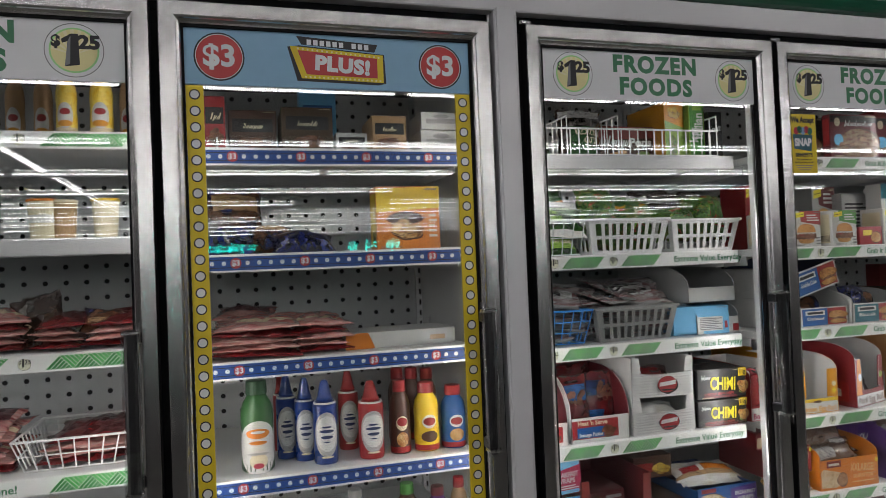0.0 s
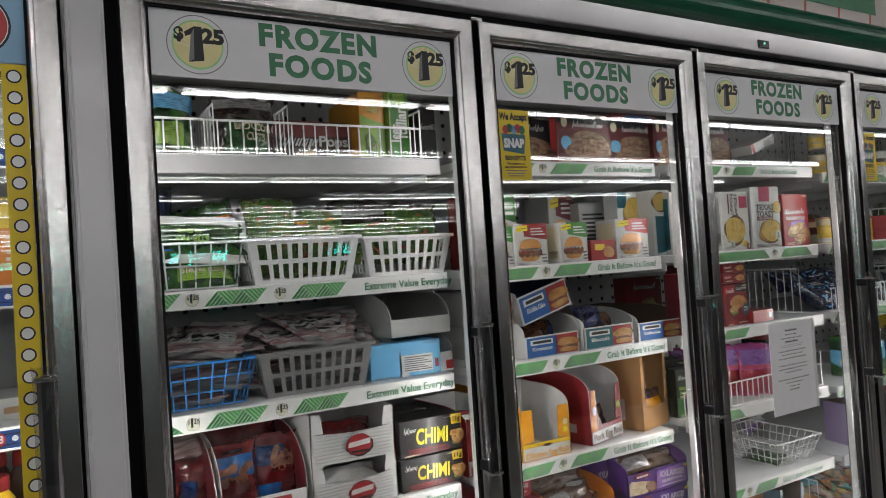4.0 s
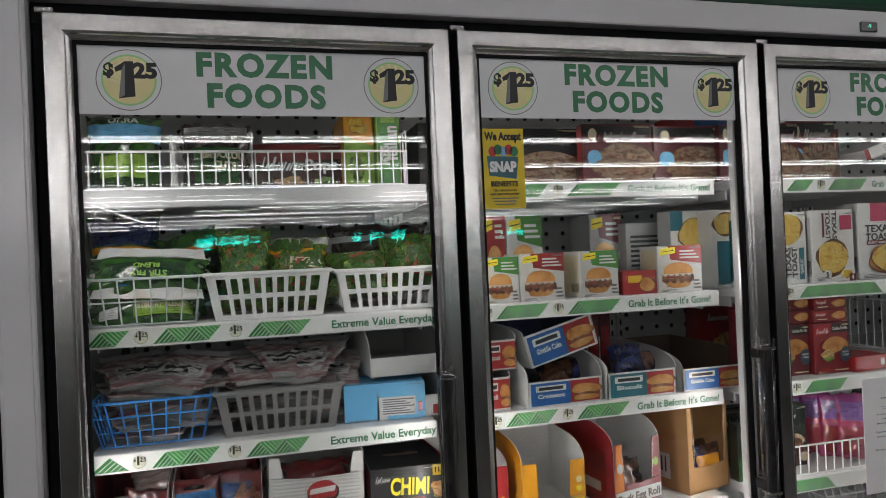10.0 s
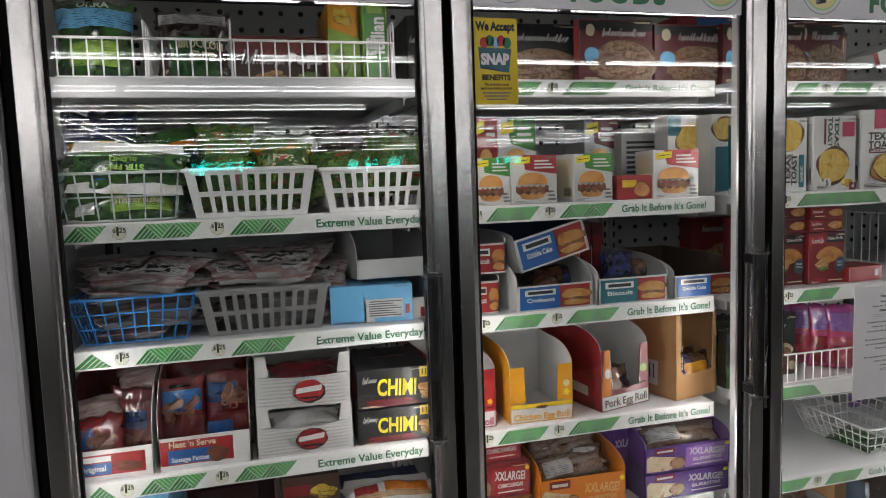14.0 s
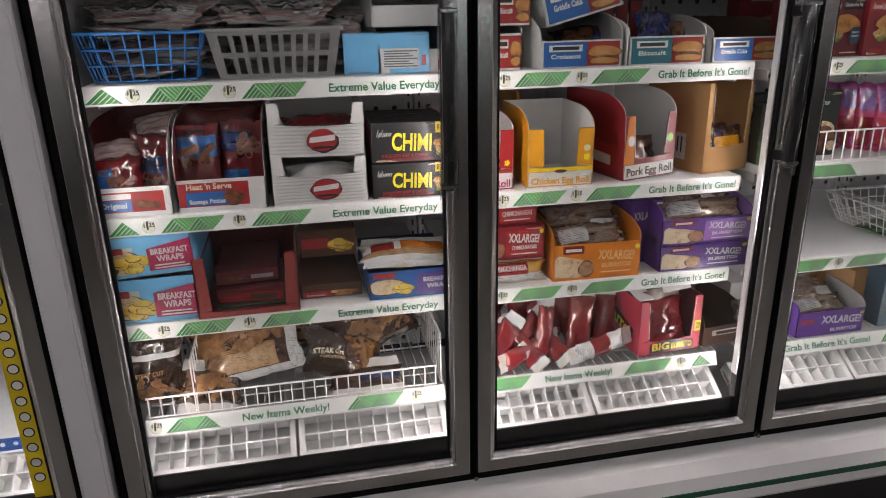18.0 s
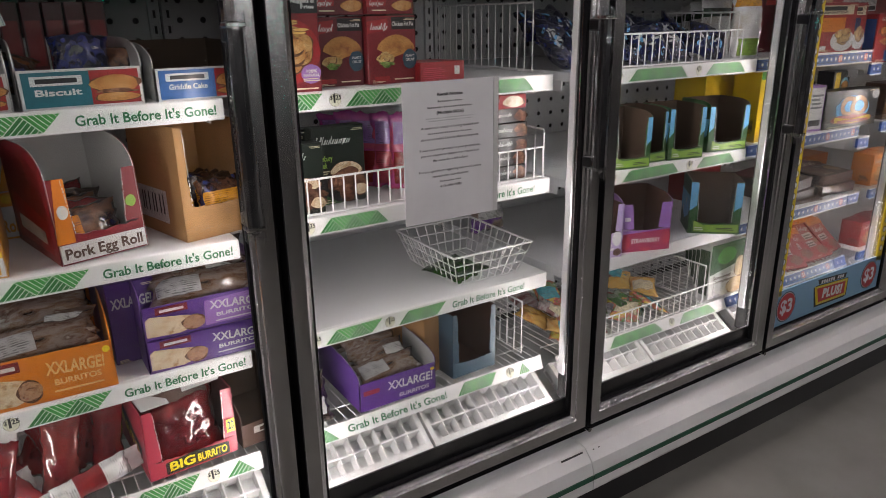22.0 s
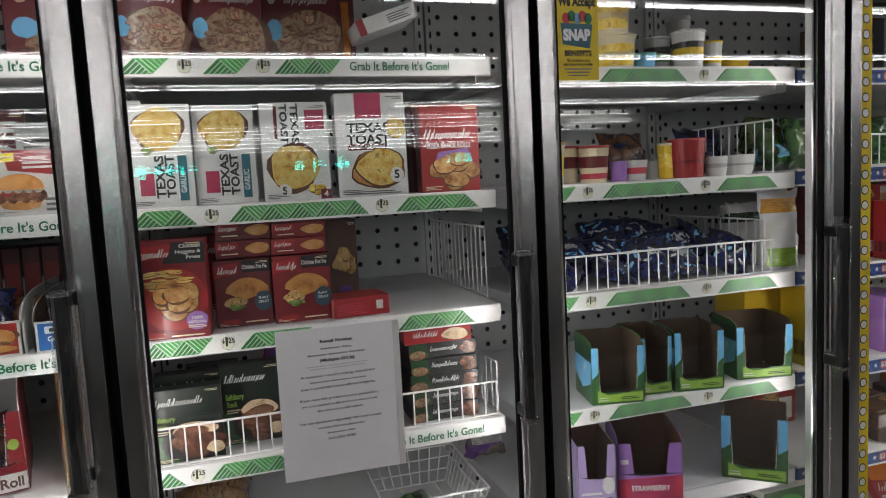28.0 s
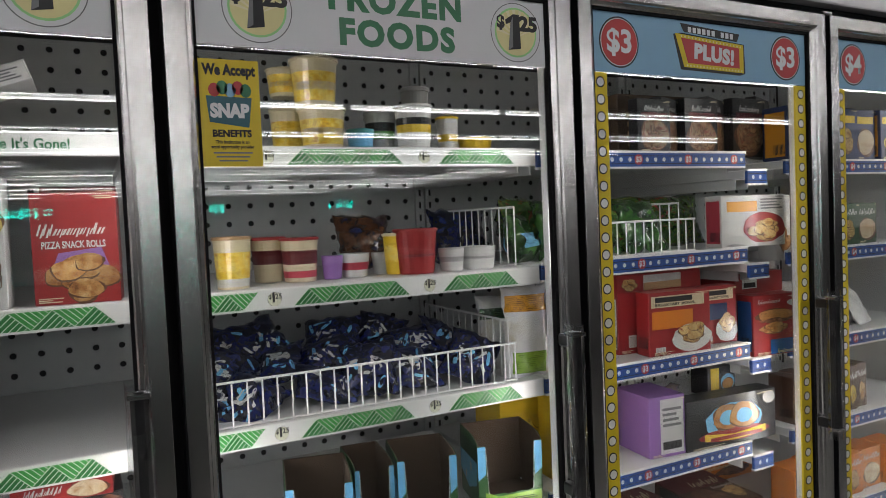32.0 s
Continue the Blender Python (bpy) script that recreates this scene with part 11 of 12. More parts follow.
carton('red and orange snack carton leaning in a row', 3.765, 3.875, 0.202, 0.4258, 0.15, 0.024, 'red', (('s', C['white'], 0.1, 0.62, 0.8, 0.78), ('r', C['white'], 0.1, 0.36, 0.62, 0.54), ('l', INK, 0.14, 0.38, 0.58, 0.52, 2), ('e', FOOD['meat'], 0.68, 0.2, 0.3, 0.18), ('q', C['orange'], [(0, 0.84), (1, 0.8), (1, 1), (0, 1)])), turn=7, nod=-53, group='red snack cartons')
carton('red and orange snack carton leaning in a row', 3.470, 3.580, 0.225, 0.4378, 0.15, 0.024, 'red', (('s', C['white'], 0.1, 0.62, 0.8, 0.78), ('r', C['white'], 0.1, 0.36, 0.62, 0.54), ('l', INK, 0.14, 0.38, 0.58, 0.52, 2), ('e', FOOD['meat'], 0.68, 0.2, 0.3, 0.18), ('q', C['orange'], [(0, 0.84), (1, 0.8), (1, 1), (0, 1)])), turn=-14, nod=-58, group='red snack cartons')
pouch('dark red snack bag lying at the back of the shelf', 3.500, 0.360, 0.4318, 0.16, 0.16, 0.06, 'red', nod=30, turn=-20, seed=250, group='red snack bags', bands=(('tan', 0.2, 0.6), ('orange', 0.75, 0.86)))
pouch('dark red snack bag lying at the back of the shelf', 3.620, 0.360, 0.4318, 0.16, 0.16, 0.06, 'red', nod=38, turn=-6, seed=251, group='red snack bags', bands=(('tan', 0.2, 0.6), ('orange', 0.75, 0.86)))
pouch('dark red snack bag lying at the back of the shelf', 3.740, 0.360, 0.4318, 0.16, 0.16, 0.06, 'red', nod=46, turn=8, seed=252, group='red snack bags', bands=(('tan', 0.2, 0.6), ('orange', 0.75, 0.86)))
pouch('dark red snack bag lying at the back of the shelf', 3.860, 0.360, 0.4318, 0.16, 0.16, 0.06, 'red', nod=54, turn=22, seed=253, group='red snack bags', bands=(('tan', 0.2, 0.6), ('orange', 0.75, 0.86)))

# door seven, partly seen
carton('blue and yellow frozen food carton with food photo', 3.900, 3.994, 0.140, 1.6448, 0.150, 0.08, 'navy', (('r', C['yellow'], 0.1, 0.72, 0.9, 0.86), ('e', FOOD['fried'], 0.5, 0.36, 0.4, 0.26)), group='cartons in the last freezer', side='gold')
carton('blue and yellow frozen food carton with food photo', 4.004, 4.098, 0.150, 1.6448, 0.150, 0.08, 'navy', (('r', C['yellow'], 0.1, 0.72, 0.9, 0.86), ('e', FOOD['pizza'], 0.5, 0.36, 0.4, 0.26)), group='cartons in the last freezer', side='gold')
carton('blue and yellow frozen food carton with food photo', 4.108, 4.202, 0.140, 1.6448, 0.150, 0.08, 'navy', (('r', C['yellow'], 0.1, 0.72, 0.9, 0.86), ('e', FOOD['pasta'], 0.5, 0.36, 0.4, 0.26)), group='cartons in the last freezer', side='gold')
carton('blue and yellow frozen food carton with food photo', 4.212, 4.306, 0.150, 1.6448, 0.150, 0.08, 'navy', (('r', C['yellow'], 0.1, 0.72, 0.9, 0.86), ('e', FOOD['wrap'], 0.5, 0.36, 0.4, 0.26)), group='cartons in the last freezer', side='gold')
carton('blue and yellow frozen food carton with food photo', 4.316, 4.410, 0.140, 1.6448, 0.150, 0.08, 'navy', (('r', C['yellow'], 0.1, 0.72, 0.9, 0.86), ('e', FOOD['egg'], 0.5, 0.36, 0.4, 0.26)), group='cartons in the last freezer', side='gold')
carton('dark green frozen food carton with food photo', 3.900, 3.994, 0.140, 1.3998, 0.120, 0.08, 'dgreen', (('s', C['white'], 0.1, 0.72, 0.9, 0.86), ('e', FOOD['fried'], 0.5, 0.36, 0.4, 0.26)), group='cartons in the last freezer', side='dgreen')
carton('dark green frozen food carton with food photo', 4.004, 4.098, 0.150, 1.3998, 0.120, 0.08, 'dgreen', (('s', C['white'], 0.1, 0.72, 0.9, 0.86), ('e', FOOD['pizza'], 0.5, 0.36, 0.4, 0.26)), group='cartons in the last freezer', side='dgreen')
carton('dark green frozen food carton with food photo', 4.108, 4.202, 0.140, 1.3998, 0.120, 0.08, 'dgreen', (('s', C['white'], 0.1, 0.72, 0.9, 0.86), ('e', FOOD['pasta'], 0.5, 0.36, 0.4, 0.26)), group='cartons in the last freezer', side='dgreen')
carton('dark green frozen food carton with food photo', 4.212, 4.306, 0.150, 1.3998, 0.120, 0.08, 'dgreen', (('s', C['white'], 0.1, 0.72, 0.9, 0.86), ('e', FOOD['wrap'], 0.5, 0.36, 0.4, 0.26)), group='cartons in the last freezer', side='dgreen')
carton('brown frozen food carton with food photo', 3.900, 3.949, 0.140, 0.9128, 0.130, 0.08, 'choc', (('s', C['white'], 0.1, 0.72, 0.9, 0.86), ('e', FOOD['fried'], 0.5, 0.36, 0.4, 0.26)), group='cartons in the last freezer', side='choc')
carton('brown frozen food carton with food photo', 3.959, 4.008, 0.150, 0.9128, 0.130, 0.08, 'choc', (('s', C['white'], 0.1, 0.72, 0.9, 0.86), ('e', FOOD['pizza'], 0.5, 0.36, 0.4, 0.26)), group='cartons in the last freezer', side='choc')
carton('brown frozen food carton with food photo', 4.018, 4.067, 0.140, 0.9128, 0.130, 0.08, 'choc', (('s', C['white'], 0.1, 0.72, 0.9, 0.86), ('e', FOOD['pasta'], 0.5, 0.36, 0.4, 0.26)), group='cartons in the last freezer', side='choc')
carton('brown frozen food carton with food photo', 4.077, 4.126, 0.150, 0.9128, 0.130, 0.08, 'choc', (('s', C['white'], 0.1, 0.72, 0.9, 0.86), ('e', FOOD['wrap'], 0.5, 0.36, 0.4, 0.26)), group='cartons in the last freezer', side='choc')
carton('brown frozen food carton with food photo', 4.136, 4.185, 0.140, 0.9128, 0.130, 0.08, 'choc', (('s', C['white'], 0.1, 0.72, 0.9, 0.86), ('e', FOOD['egg'], 0.5, 0.36, 0.4, 0.26)), group='cartons in the last freezer', side='choc')
carton('brown frozen food carton with food photo', 4.195, 4.244, 0.150, 0.9128, 0.130, 0.08, 'choc', (('s', C['white'], 0.1, 0.72, 0.9, 0.86), ('e', FOOD['fried'], 0.5, 0.36, 0.4, 0.26)), group='cartons in the last freezer', side='choc')
carton('orange frozen food carton with food photo', 3.900, 3.994, 0.140, 0.6598, 0.120, 0.08, 'orange', (('s', C['white'], 0.1, 0.72, 0.9, 0.86), ('e', FOOD['fried'], 0.5, 0.36, 0.4, 0.26)), group='cartons in the last freezer', side='orange')
carton('orange frozen food carton with food photo', 4.004, 4.098, 0.150, 0.6598, 0.120, 0.08, 'orange', (('s', C['white'], 0.1, 0.72, 0.9, 0.86), ('e', FOOD['pizza'], 0.5, 0.36, 0.4, 0.26)), group='cartons in the last freezer', side='orange')
carton('orange frozen food carton with food photo', 4.108, 4.202, 0.140, 0.6598, 0.120, 0.08, 'orange', (('s', C['white'], 0.1, 0.72, 0.9, 0.86), ('e', FOOD['pasta'], 0.5, 0.36, 0.4, 0.26)), group='cartons in the last freezer', side='orange')
carton('orange frozen food carton with food photo', 4.212, 4.306, 0.150, 0.6598, 0.120, 0.08, 'orange', (('s', C['white'], 0.1, 0.72, 0.9, 0.86), ('e', FOOD['wrap'], 0.5, 0.36, 0.4, 0.26)), group='cartons in the last freezer', side='orange')
carton('orange frozen food carton with food photo', 4.316, 4.410, 0.140, 0.6598, 0.120, 0.08, 'orange', (('s', C['white'], 0.1, 0.72, 0.9, 0.86), ('e', FOOD['egg'], 0.5, 0.36, 0.4, 0.26)), group='cartons in the last freezer', side='orange')
carton('red frozen food carton with food photo', 3.900, 3.994, 0.140, 0.4118, 0.100, 0.08, 'red', (('s', C['white'], 0.1, 0.72, 0.9, 0.86), ('e', FOOD['fried'], 0.5, 0.36, 0.4, 0.26)), group='cartons in the last freezer', side='red')
carton('red frozen food carton with food photo', 4.004, 4.098, 0.150, 0.4118, 0.100, 0.08, 'red', (('s', C['white'], 0.1, 0.72, 0.9, 0.86), ('e', FOOD['pizza'], 0.5, 0.36, 0.4, 0.26)), group='cartons in the last freezer', side='red')
carton('red frozen food carton with food photo', 4.108, 4.202, 0.140, 0.4118, 0.100, 0.08, 'red', (('s', C['white'], 0.1, 0.72, 0.9, 0.86), ('e', FOOD['pasta'], 0.5, 0.36, 0.4, 0.26)), group='cartons in the last freezer', side='red')
carton('red frozen food carton with food photo', 4.212, 4.306, 0.150, 0.4118, 0.100, 0.08, 'red', (('s', C['white'], 0.1, 0.72, 0.9, 0.86), ('e', FOOD['wrap'], 0.5, 0.36, 0.4, 0.26)), group='cartons in the last freezer', side='red')
pouch('white and clear pouch of frozen food', 3.950, 0.190, 1.1498, 0.11, 0.16, 0.05, 'white', nod=14, turn=-16, seed=270, group='white pouches')
pouch('white and clear pouch of frozen food', 4.040, 0.190, 1.1498, 0.11, 0.16, 0.05, 'dark', nod=20, turn=-8, seed=271, group='white pouches')
pouch('white and clear pouch of frozen food', 4.130, 0.190, 1.1498, 0.11, 0.16, 0.05, 'white', nod=26, turn=0, seed=272, group='white pouches')
pouch('white and clear pouch of frozen food', 4.220, 0.190, 1.1498, 0.11, 0.16, 0.05, 'dark', nod=32, turn=8, seed=273, group='white pouches')
pouch('white and clear pouch of frozen food', 4.310, 0.190, 1.1498, 0.11, 0.16, 0.05, 'white', nod=38, turn=16, seed=274, group='white pouches')

# door one of the cooler: cheeses, bacon, creamers
carton('dark sliced meat tub or carton in a row', -0.729, -0.680, 0.170, 1.6978, 0.134, 0.14, 'red', (('r', C['black'], 0.08, 0.5, 0.92, 0.8), ('s', C['cream'], 0.3, 0.58, 0.7, 0.7), ('e', FOOD['meat'], 0.5, 0.25, 0.4, 0.18)), group='deli cartons')
carton('dark sliced meat tub or carton in a row', -0.673, -0.558, 0.200, 1.6978, 0.109, 0.14, 'choc', (('r', C['black'], 0.08, 0.5, 0.92, 0.8), ('s', C['cream'], 0.3, 0.58, 0.7, 0.7), ('e', FOOD['meat'], 0.5, 0.25, 0.4, 0.18)), group='deli cartons')
carton('dark sliced meat tub or carton in a row', -0.547, -0.422, 0.170, 1.6978, 0.113, 0.14, 'brown', (('r', C['black'], 0.08, 0.5, 0.92, 0.8), ('s', C['cream'], 0.3, 0.58, 0.7, 0.7), ('e', FOOD['meat'], 0.5, 0.25, 0.4, 0.18)), group='deli cartons')
carton('dark sliced meat tub or carton in a row', -0.410, -0.329, 0.200, 1.6978, 0.057, 0.14, 'white', (('r', C['black'], 0.08, 0.5, 0.92, 0.8), ('s', C['cream'], 0.3, 0.58, 0.7, 0.7), ('e', FOOD['meat'], 0.5, 0.25, 0.4, 0.18)), group='deli cartons')
carton('dark sliced meat tub or carton in a row', -0.321, -0.231, 0.170, 1.6978, 0.097, 0.14, 'tan', (('r', C['black'], 0.08, 0.5, 0.92, 0.8), ('s', C['cream'], 0.3, 0.58, 0.7, 0.7), ('e', FOOD['meat'], 0.5, 0.25, 0.4, 0.18)), group='deli cartons')
wire_panel(-0.70, 0.15, 0.5, 1.6978, 0.03)
carton('white cream cheese carton in a stack', -0.195, -0.086, 0.160, 1.6978, 0.059, 0.12, 'white', (('r', C['grey'], 0.12, 0.35, 0.88, 0.62), ('e', C['grey'], 0.5, 0.75, 0.2, 0.12)), group='cream cheese cartons')
carton('white cream cheese carton in a stack', -0.193, -0.084, 0.160, 1.7590, 0.046, 0.12, 'white', (('r', C['grey'], 0.12, 0.35, 0.88, 0.62), ('e', C['grey'], 0.5, 0.75, 0.2, 0.12)), group='cream cheese cartons')
carton('pale blue carton at the back', -0.482, -0.380, 0.380, 1.7578, 0.154, 0.05, 'sky', (('r', C['blue'], 0.1, 0.3, 0.9, 0.7),))
carton('cream coloured carton at the back', -0.451, -0.396, 0.400, 1.6978, 0.192, 0.08, 'cream', ())
pouch('blue and brown bag of shredded snacks', -0.684, 0.180, 1.4478, 0.124, 0.099, 0.08, 'blue', seed=280, nod=30, turn=-16, group='blue snack bags', bands=(('choc', 0.55, 0.85),))
pouch('blue and brown bag of shredded snacks', -0.592, 0.240, 1.4578, 0.139, 0.078, 0.08, 'brown', seed=281, nod=42, turn=-4, group='blue snack bags', bands=(('tan', 0.55, 0.85),))
pouch('blue and brown bag of shredded snacks', -0.499, 0.180, 1.4478, 0.166, 0.068, 0.08, 'blue', seed=282, nod=50, turn=8, group='blue snack bags', bands=(('choc', 0.55, 0.85),))
pouch('blue and brown bag of shredded snacks', -0.659, 0.340, 1.4778, 0.172, 0.156, 0.08, 'brown', seed=283, nod=16, turn=20, group='blue snack bags', bands=(('tan', 0.55, 0.85),))
carton('orange and yellow snack cracker carton', -0.309, -0.135, 0.220, 1.4478, 0.170, 0.08, 'orange', (('q', C['yellow'], [(0, 0.6), (1, 0.66), (1, 1), (0, 0.96)]), ('e', C['choc'], 0.45, 0.5, 0.3, 0.1), ('e', FOOD['fried'], 0.45, 0.3, 0.32, 0.2), ('l', C['cream'], 0.82, 0.2, 0.95, 0.6, 5)), side='yellow')
bacon_stack(-0.735, -0.52, 0.15, 1.1978, 5, 300)
bacon_stack(-0.53, -0.385, 0.17, 1.1978, 5, 320)
bacon_stack(-0.72, -0.56, 0.30, 1.1978, 6, 340)
carton('flat white carton with an orange end', -0.406, -0.111, 0.190, 1.1978, 0.041, 0.16, 'white', (('q', C['orange'], [(0, 0), (0.26, 0), (0.2, 1), (0, 1)]), ('r', C['tan'], 0.76, 0.3, 0.9, 0.6)), turn=2)
bottle('white and green milk bottle with an orange spot', -0.629, 0.200, 0.9248, 0.039, 0.217, 'forest', 'dgreen', 'plain', (('white', 0.27, 0.30, 1.35), ('orange', 0.43, 0.055, 0.75), ('white', 0.445, 0.016, 0.45), ('orange', 0.33, 0.022, 0.55), ('cream', 0.13, 0.085, 0.55), ('grey', 0.21, 0.014, 0.70), ('pink', 0.08, 0.03, 0.32)))
bottle('blue whipped cream can with silver label', -0.553, 0.280, 0.9248, 0.026, 0.212, 'cobalt', 'cobalt', 'can', (('grey', 0.36, 0.27, 1.10), ('white', 0.37, 0.215, 0.95), ('navy', 0.45, 0.012, 0.40), ('navy', 0.40, 0.020, 0.62), ('navy', 0.33, 0.020, 0.50), ('navy', 0.27, 0.008, 0.30), ('cream', 0.09, 0.012, 0.5)), group='whipped cream cans')
bottle('blue whipped cream can standing behind', -0.510, 0.240, 0.9248, 0.026, 0.206, 'cobalt', 'cobalt', 'can', (('grey', 0.36, 0.27, 1.10), ('white', 0.37, 0.215, 0.95), ('navy', 0.45, 0.012, 0.40), ('navy', 0.40, 0.020, 0.62), ('navy', 0.33, 0.020, 0.50), ('navy', 0.27, 0.008, 0.30), ('cream', 0.09, 0.012, 0.5)), group='whipped cream cans')
bottle('blue whipped cream can at the front', -0.465, 0.190, 0.9248, 0.030, 0.204, 'cobalt', 'cobalt', 'can', (('grey', 0.36, 0.27, 1.10), ('white', 0.37, 0.215, 0.95), ('navy', 0.45, 0.012, 0.40), ('navy', 0.40, 0.020, 0.62), ('navy', 0.33, 0.020, 0.50), ('navy', 0.27, 0.008, 0.30), ('cream', 0.09, 0.012, 0.5)), group='whipped cream cans')
bottle('dark red whipped cream can behind', -0.389, 0.300, 0.9248, 0.027, 0.207, 'red', 'red', 'can', (('grey', 0.36, 0.27, 1.10), ('white', 0.37, 0.215, 0.95), ('navy', 0.45, 0.012, 0.40), ('navy', 0.40, 0.020, 0.62), ('navy', 0.33, 0.020, 0.50), ('navy', 0.27, 0.008, 0.30), ('cream', 0.09, 0.012, 0.5)), group='whipped cream cans')
bottle('red whipped cream can at the front', -0.349, 0.190, 0.9248, 0.032, 0.192, 'red', 'red', 'can', (('grey', 0.36, 0.27, 1.10), ('white', 0.37, 0.215, 0.95), ('navy', 0.45, 0.012, 0.40), ('navy', 0.40, 0.020, 0.62), ('navy', 0.33, 0.020, 0.50), ('navy', 0.27, 0.008, 0.30), ('cream', 0.09, 0.012, 0.5)), group='whipped cream cans')
bottle('brown mocha creamer bottle with red cap', -0.271, 0.200, 0.9248, 0.027, 0.186, 'choc', 'red', 'plain', (('cream', 0.42, 0.1, 0.6), ('red', 0.44, 0.06, 0.5), ('fried', 0.2, 0.1, 0.6)), group='creamer bottles')
bottle('yellow creamer bottle with red cap', -0.200, 0.200, 0.9248, 0.033, 0.175, 'yellow', 'red', 'plain', (('white', 0.44, 0.1, 0.6), ('red', 0.44, 0.06, 0.5), ('choc', 0.22, 0.08, 0.7)), group='creamer bottles')
bottle('blue creamer bottle with red cap', -0.126, 0.200, 0.9248, 0.033, 0.161, 'blue', 'red', 'plain', (('white', 0.44, 0.1, 0.6), ('red', 0.44, 0.06, 0.5), ('fried', 0.22, 0.1, 0.6)), group='creamer bottles')
bottle('dark creamer bottle with red cap behind', -0.246, 0.330, 0.9248, 0.026, 0.199, 'choc', 'red', 'plain', (), group='creamer bottles')
bottle('dark creamer bottle with red cap behind', -0.205, 0.330, 0.9248, 0.027, 0.196, 'choc', 'red', 'plain', (), group='creamer bottles')
bottle('dark creamer bottle with red cap behind', -0.161, 0.330, 0.9248, 0.027, 0.192, 'choc', 'red', 'plain', (), group='creamer bottles')
bottle('red whipped cream can far back', -0.563, 0.360, 0.9248, 0.018, 0.206, 'red', 'red', 'can', (), group='whipped cream cans')
bottle('green-capped bottle on the lower shelf', -0.260, 0.200, 0.6748, 0.028, 0.169, 'choc', 'green', 'plain', ())
bottle('dark bottle on the lower shelf', -0.178, 0.200, 0.6748, 0.027, 0.151, 'purple', 'maroon', 'plain', ())
bottle('red-capped dressing bottle on the lower shelf', -0.119, 0.200, 0.6748, 0.023, 0.167, 'tan', 'red', 'plain', ())
bottle('silver-lidded jar on the lower shelf', -0.395, 0.200, 0.6748, 0.027, 0.170, 'tan', 'grey', 'plain', ())

# door zero of the cooler: juices, cups, lunch meats
bottle('orange juice bottle with a white cap', -1.022, 0.170, 1.7318, 0.022, 0.148, 'egg', 'cream', 'plain', (('white', 0.28, 0.2, 0.8), ('red', 0.34, 0.05, 0.5), ('gold', 0.16, 0.05, 0.7)), group='juice bottles')
bottle('orange juice bottle with a white cap', -0.950, 0.170, 1.7318, 0.025, 0.151, 'egg', 'cream', 'plain', (('white', 0.28, 0.2, 0.8), ('red', 0.34, 0.05, 0.5), ('gold', 0.16, 0.05, 0.7)), group='juice bottles')
bottle('orange juice bottle with a white cap', -0.912, 0.300, 1.7318, 0.018, 0.189, 'tan', 'cream', 'plain', (('white', 0.28, 0.2, 0.8), ('red', 0.34, 0.05, 0.5), ('gold', 0.16, 0.05, 0.7)), group='juice bottles')
bottle('orange juice bottle with a white cap', -1.098, 0.300, 1.7318, 0.021, 0.181, 'tan', 'cream', 'plain', (('white', 0.28, 0.2, 0.8), ('red', 0.34, 0.05, 0.5), ('gold', 0.16, 0.05, 0.7)), group='juice bottles')
bottle('orange juice bottle with a white cap', -1.158, 0.300, 1.7318, 0.021, 0.178, 'tan', 'cream', 'plain', (('white', 0.28, 0.2, 0.8), ('red', 0.34, 0.05, 0.5), ('gold', 0.16, 0.05, 0.7)), group='juice bottles')
tub('pale yellow plastic pudding cup', -0.949, 0.179, 1.4978, 0.029, 0.090, 'cream', 'yellow', ())
tub('off-white plastic pudding cup', -1.034, 0.177, 1.4978, 0.027, 0.088, 'tan', 'cream', ())
tub('cream pudding tub lying on its side with an orange lid', -1.075, 0.18, 1.4978, 0.034, 0.09, 'cream', 'orange', (('white', 0.4, 0.6),), nod=0, turn=0)
bacon_stack(-1.10, -1.00, 0.16, 1.2478, 4, 400)
bacon_stack(-1.00, -0.875, 0.16, 1.2478, 4, 420)
bacon_stack(-1.25, -1.11, 0.18, 1.2478, 5, 440)
pouch('dark brown lunch meat packet', -1.091, 0.240, 1.2478, 0.111, 0.134, 0.04, 'dark', seed=460, nod=20, tilt=-15)
pouch('brown snack meat packet with gold print', -0.963, 0.200, 1.2778, 0.107, 0.066, 0.04, 'brown', seed=461, nod=34, tilt=8, bands=(('tan', 0.3, 0.5),))
wire_basket('white coated wire basket with meat packets', -1.146, -0.900, 0.150, 0.9848, 0.071, 0.28, WIRE, 2, 0.02)
bacon_stack(-1.09, -0.90, 0.18, 0.9888, 4, 470)
bacon_stack(-1.3, -1.16, 0.18, 0.9848, 6, 490)
burrito_pile(1.016, 1.229, 0.165, 0.7303, 6, 500)
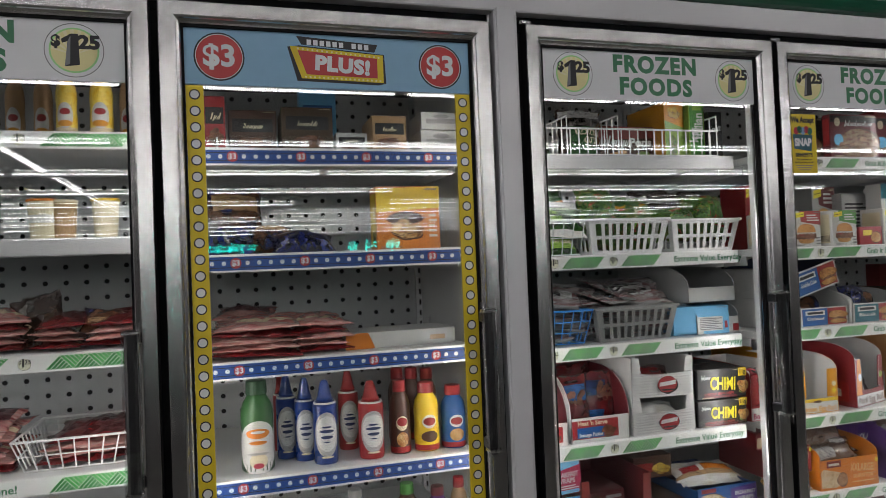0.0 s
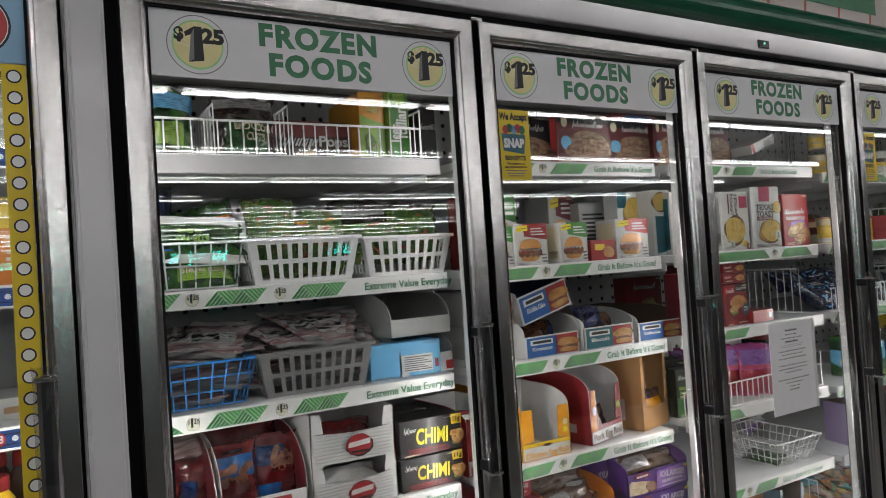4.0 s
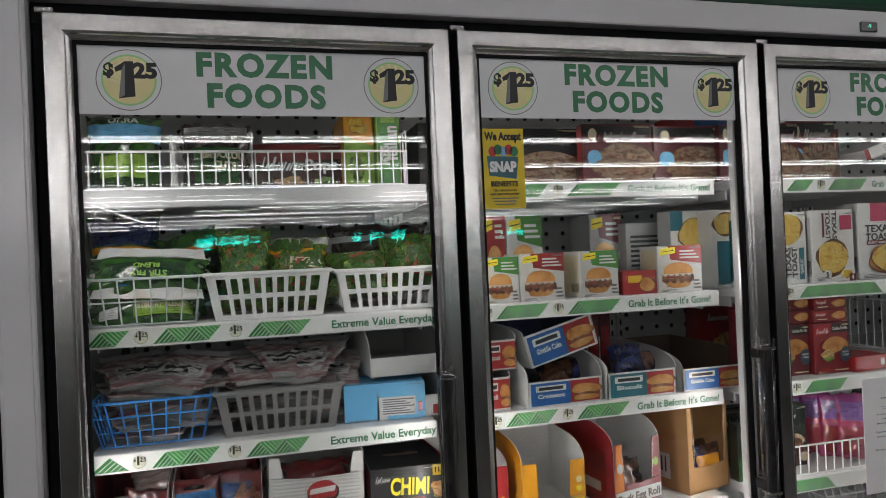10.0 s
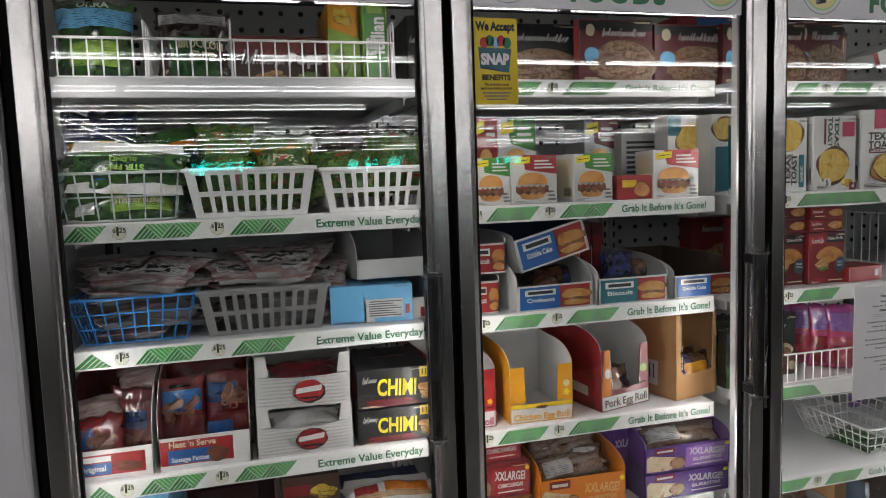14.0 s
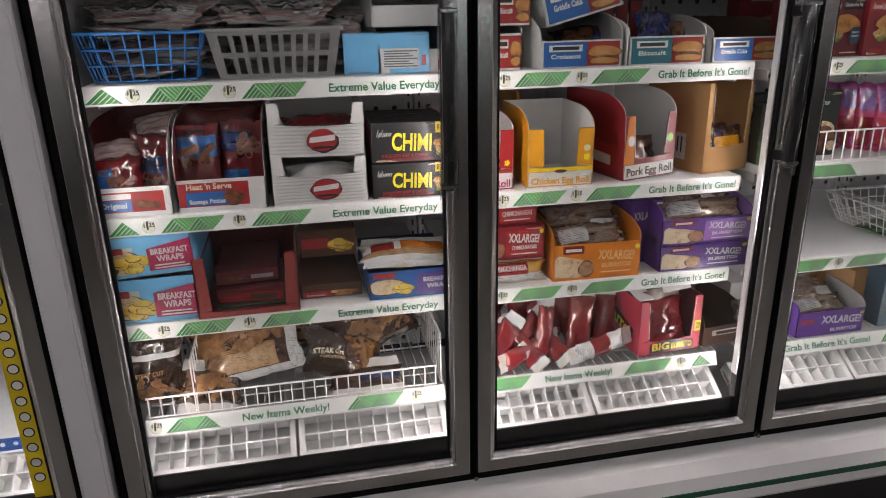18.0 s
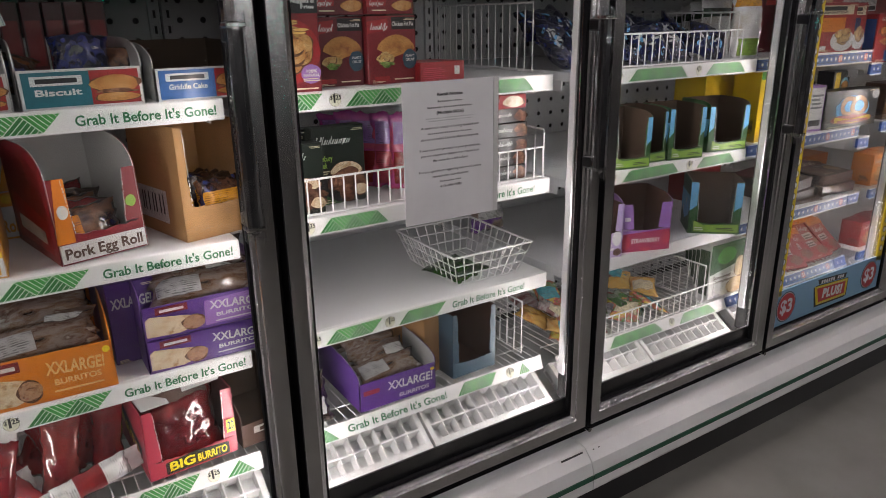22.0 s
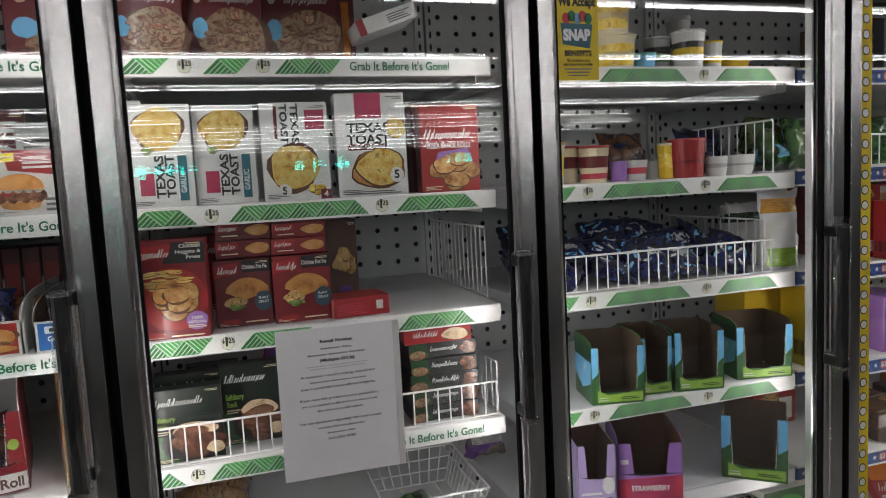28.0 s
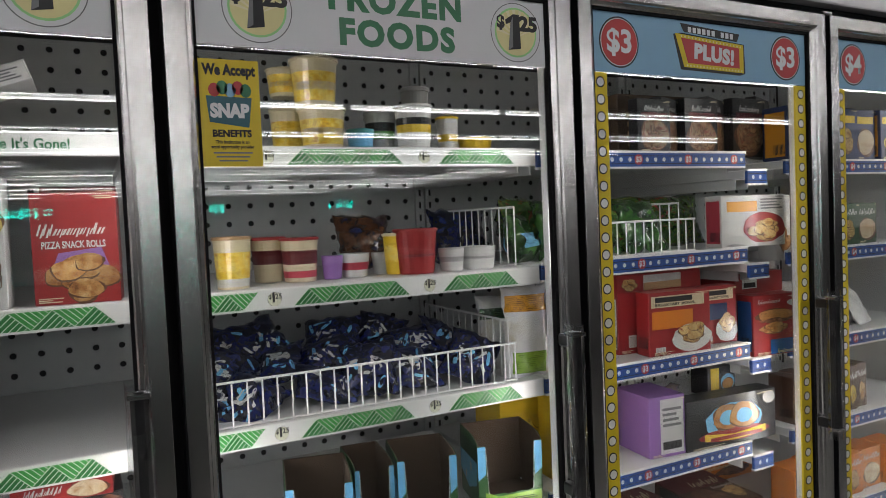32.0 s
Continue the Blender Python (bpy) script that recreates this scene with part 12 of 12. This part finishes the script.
burrito_pile(1.299, 1.525, 0.160, 0.6978, 6, 510)
burrito_pile(1.293, 1.531, 0.160, 0.7771, 6, 520)
burrito_pile(1.724, 1.919, 0.170, 0.4718, 6, 530)

# ---- notice taped to the fourth door ----
nt = thing("paper_notice", "white printed recall notice in a clear sleeve taped to glass", "notice", at=(1.777, -0.0035, 0.906))
part("sheet", box(0, 0.216, -0.001, 0, 0, 0.279), PAPER, nt)
part("sleeve_edge", box(0.214, 0.226, -0.002, 0, 0.0, 0.279), C["white"], nt, "clear punched edge of the sleeve")
rows = (("Recall Notice:", 0.253, 0.0056, INK, 0.060), ("", 0.240, 0.0056, INK, 0.058), ("", 0.229, 0.0056, INK, 0.105), ("(Multiple SKUs)", 0.218, 0.0056, INK, 0.064),
        ("", 0.208, 0.0022, GREY_INK, 0.112), ("", 0.203, 0.0022, GREY_INK, 0.100), ("A national recall is being issued for", 0.190, 0.0048, INK, 0.138), ("", 0.179, 0.0048, INK, 0.104),
        ("due to potential Listeria Monocytogenes.", 0.168, 0.0048, INK, 0.138), ("If you have this product in your possession,", 0.147, 0.0048, INK, 0.145),
        ("you are advised to discard it or return it to", 0.136, 0.0048, INK, 0.140), ("the store for a full refund.", 0.125, 0.0048, INK, 0.085),
        ("For any questions regarding this recall please", 0.104, 0.0048, INK, 0.150), ("contact the manufacturer:", 0.093, 0.0048, INK, 0.088), ("", 0.082, 0.0048, INK, 0.052), ("612-380-9082", 0.071, 0.0048, INK, 0.052))
for s, z, h, mt, wd in rows:
    if s:
        write(s, 0.108, -0.0014, z, h, mt, nt, wide=wd, bold=0.045 if h > 0.005 else 0.015)
    else:
        bm = bmesh.new()
        n = max(1, int(wd / 0.0042))
        for i in range(n):
            a = 0.108 - wd / 2 + wd * i / n
            if i % 9 != 8:
                plate(bm, a, a + wd / n * 0.62, -0.0014, z - h * 0.36, z + h * (0.34 if i % 9 == 0 else 0.12 + 0.16 * (i % 4 == 2)))
        part("printed_bar", bm, mt, nt, kind="stuff")
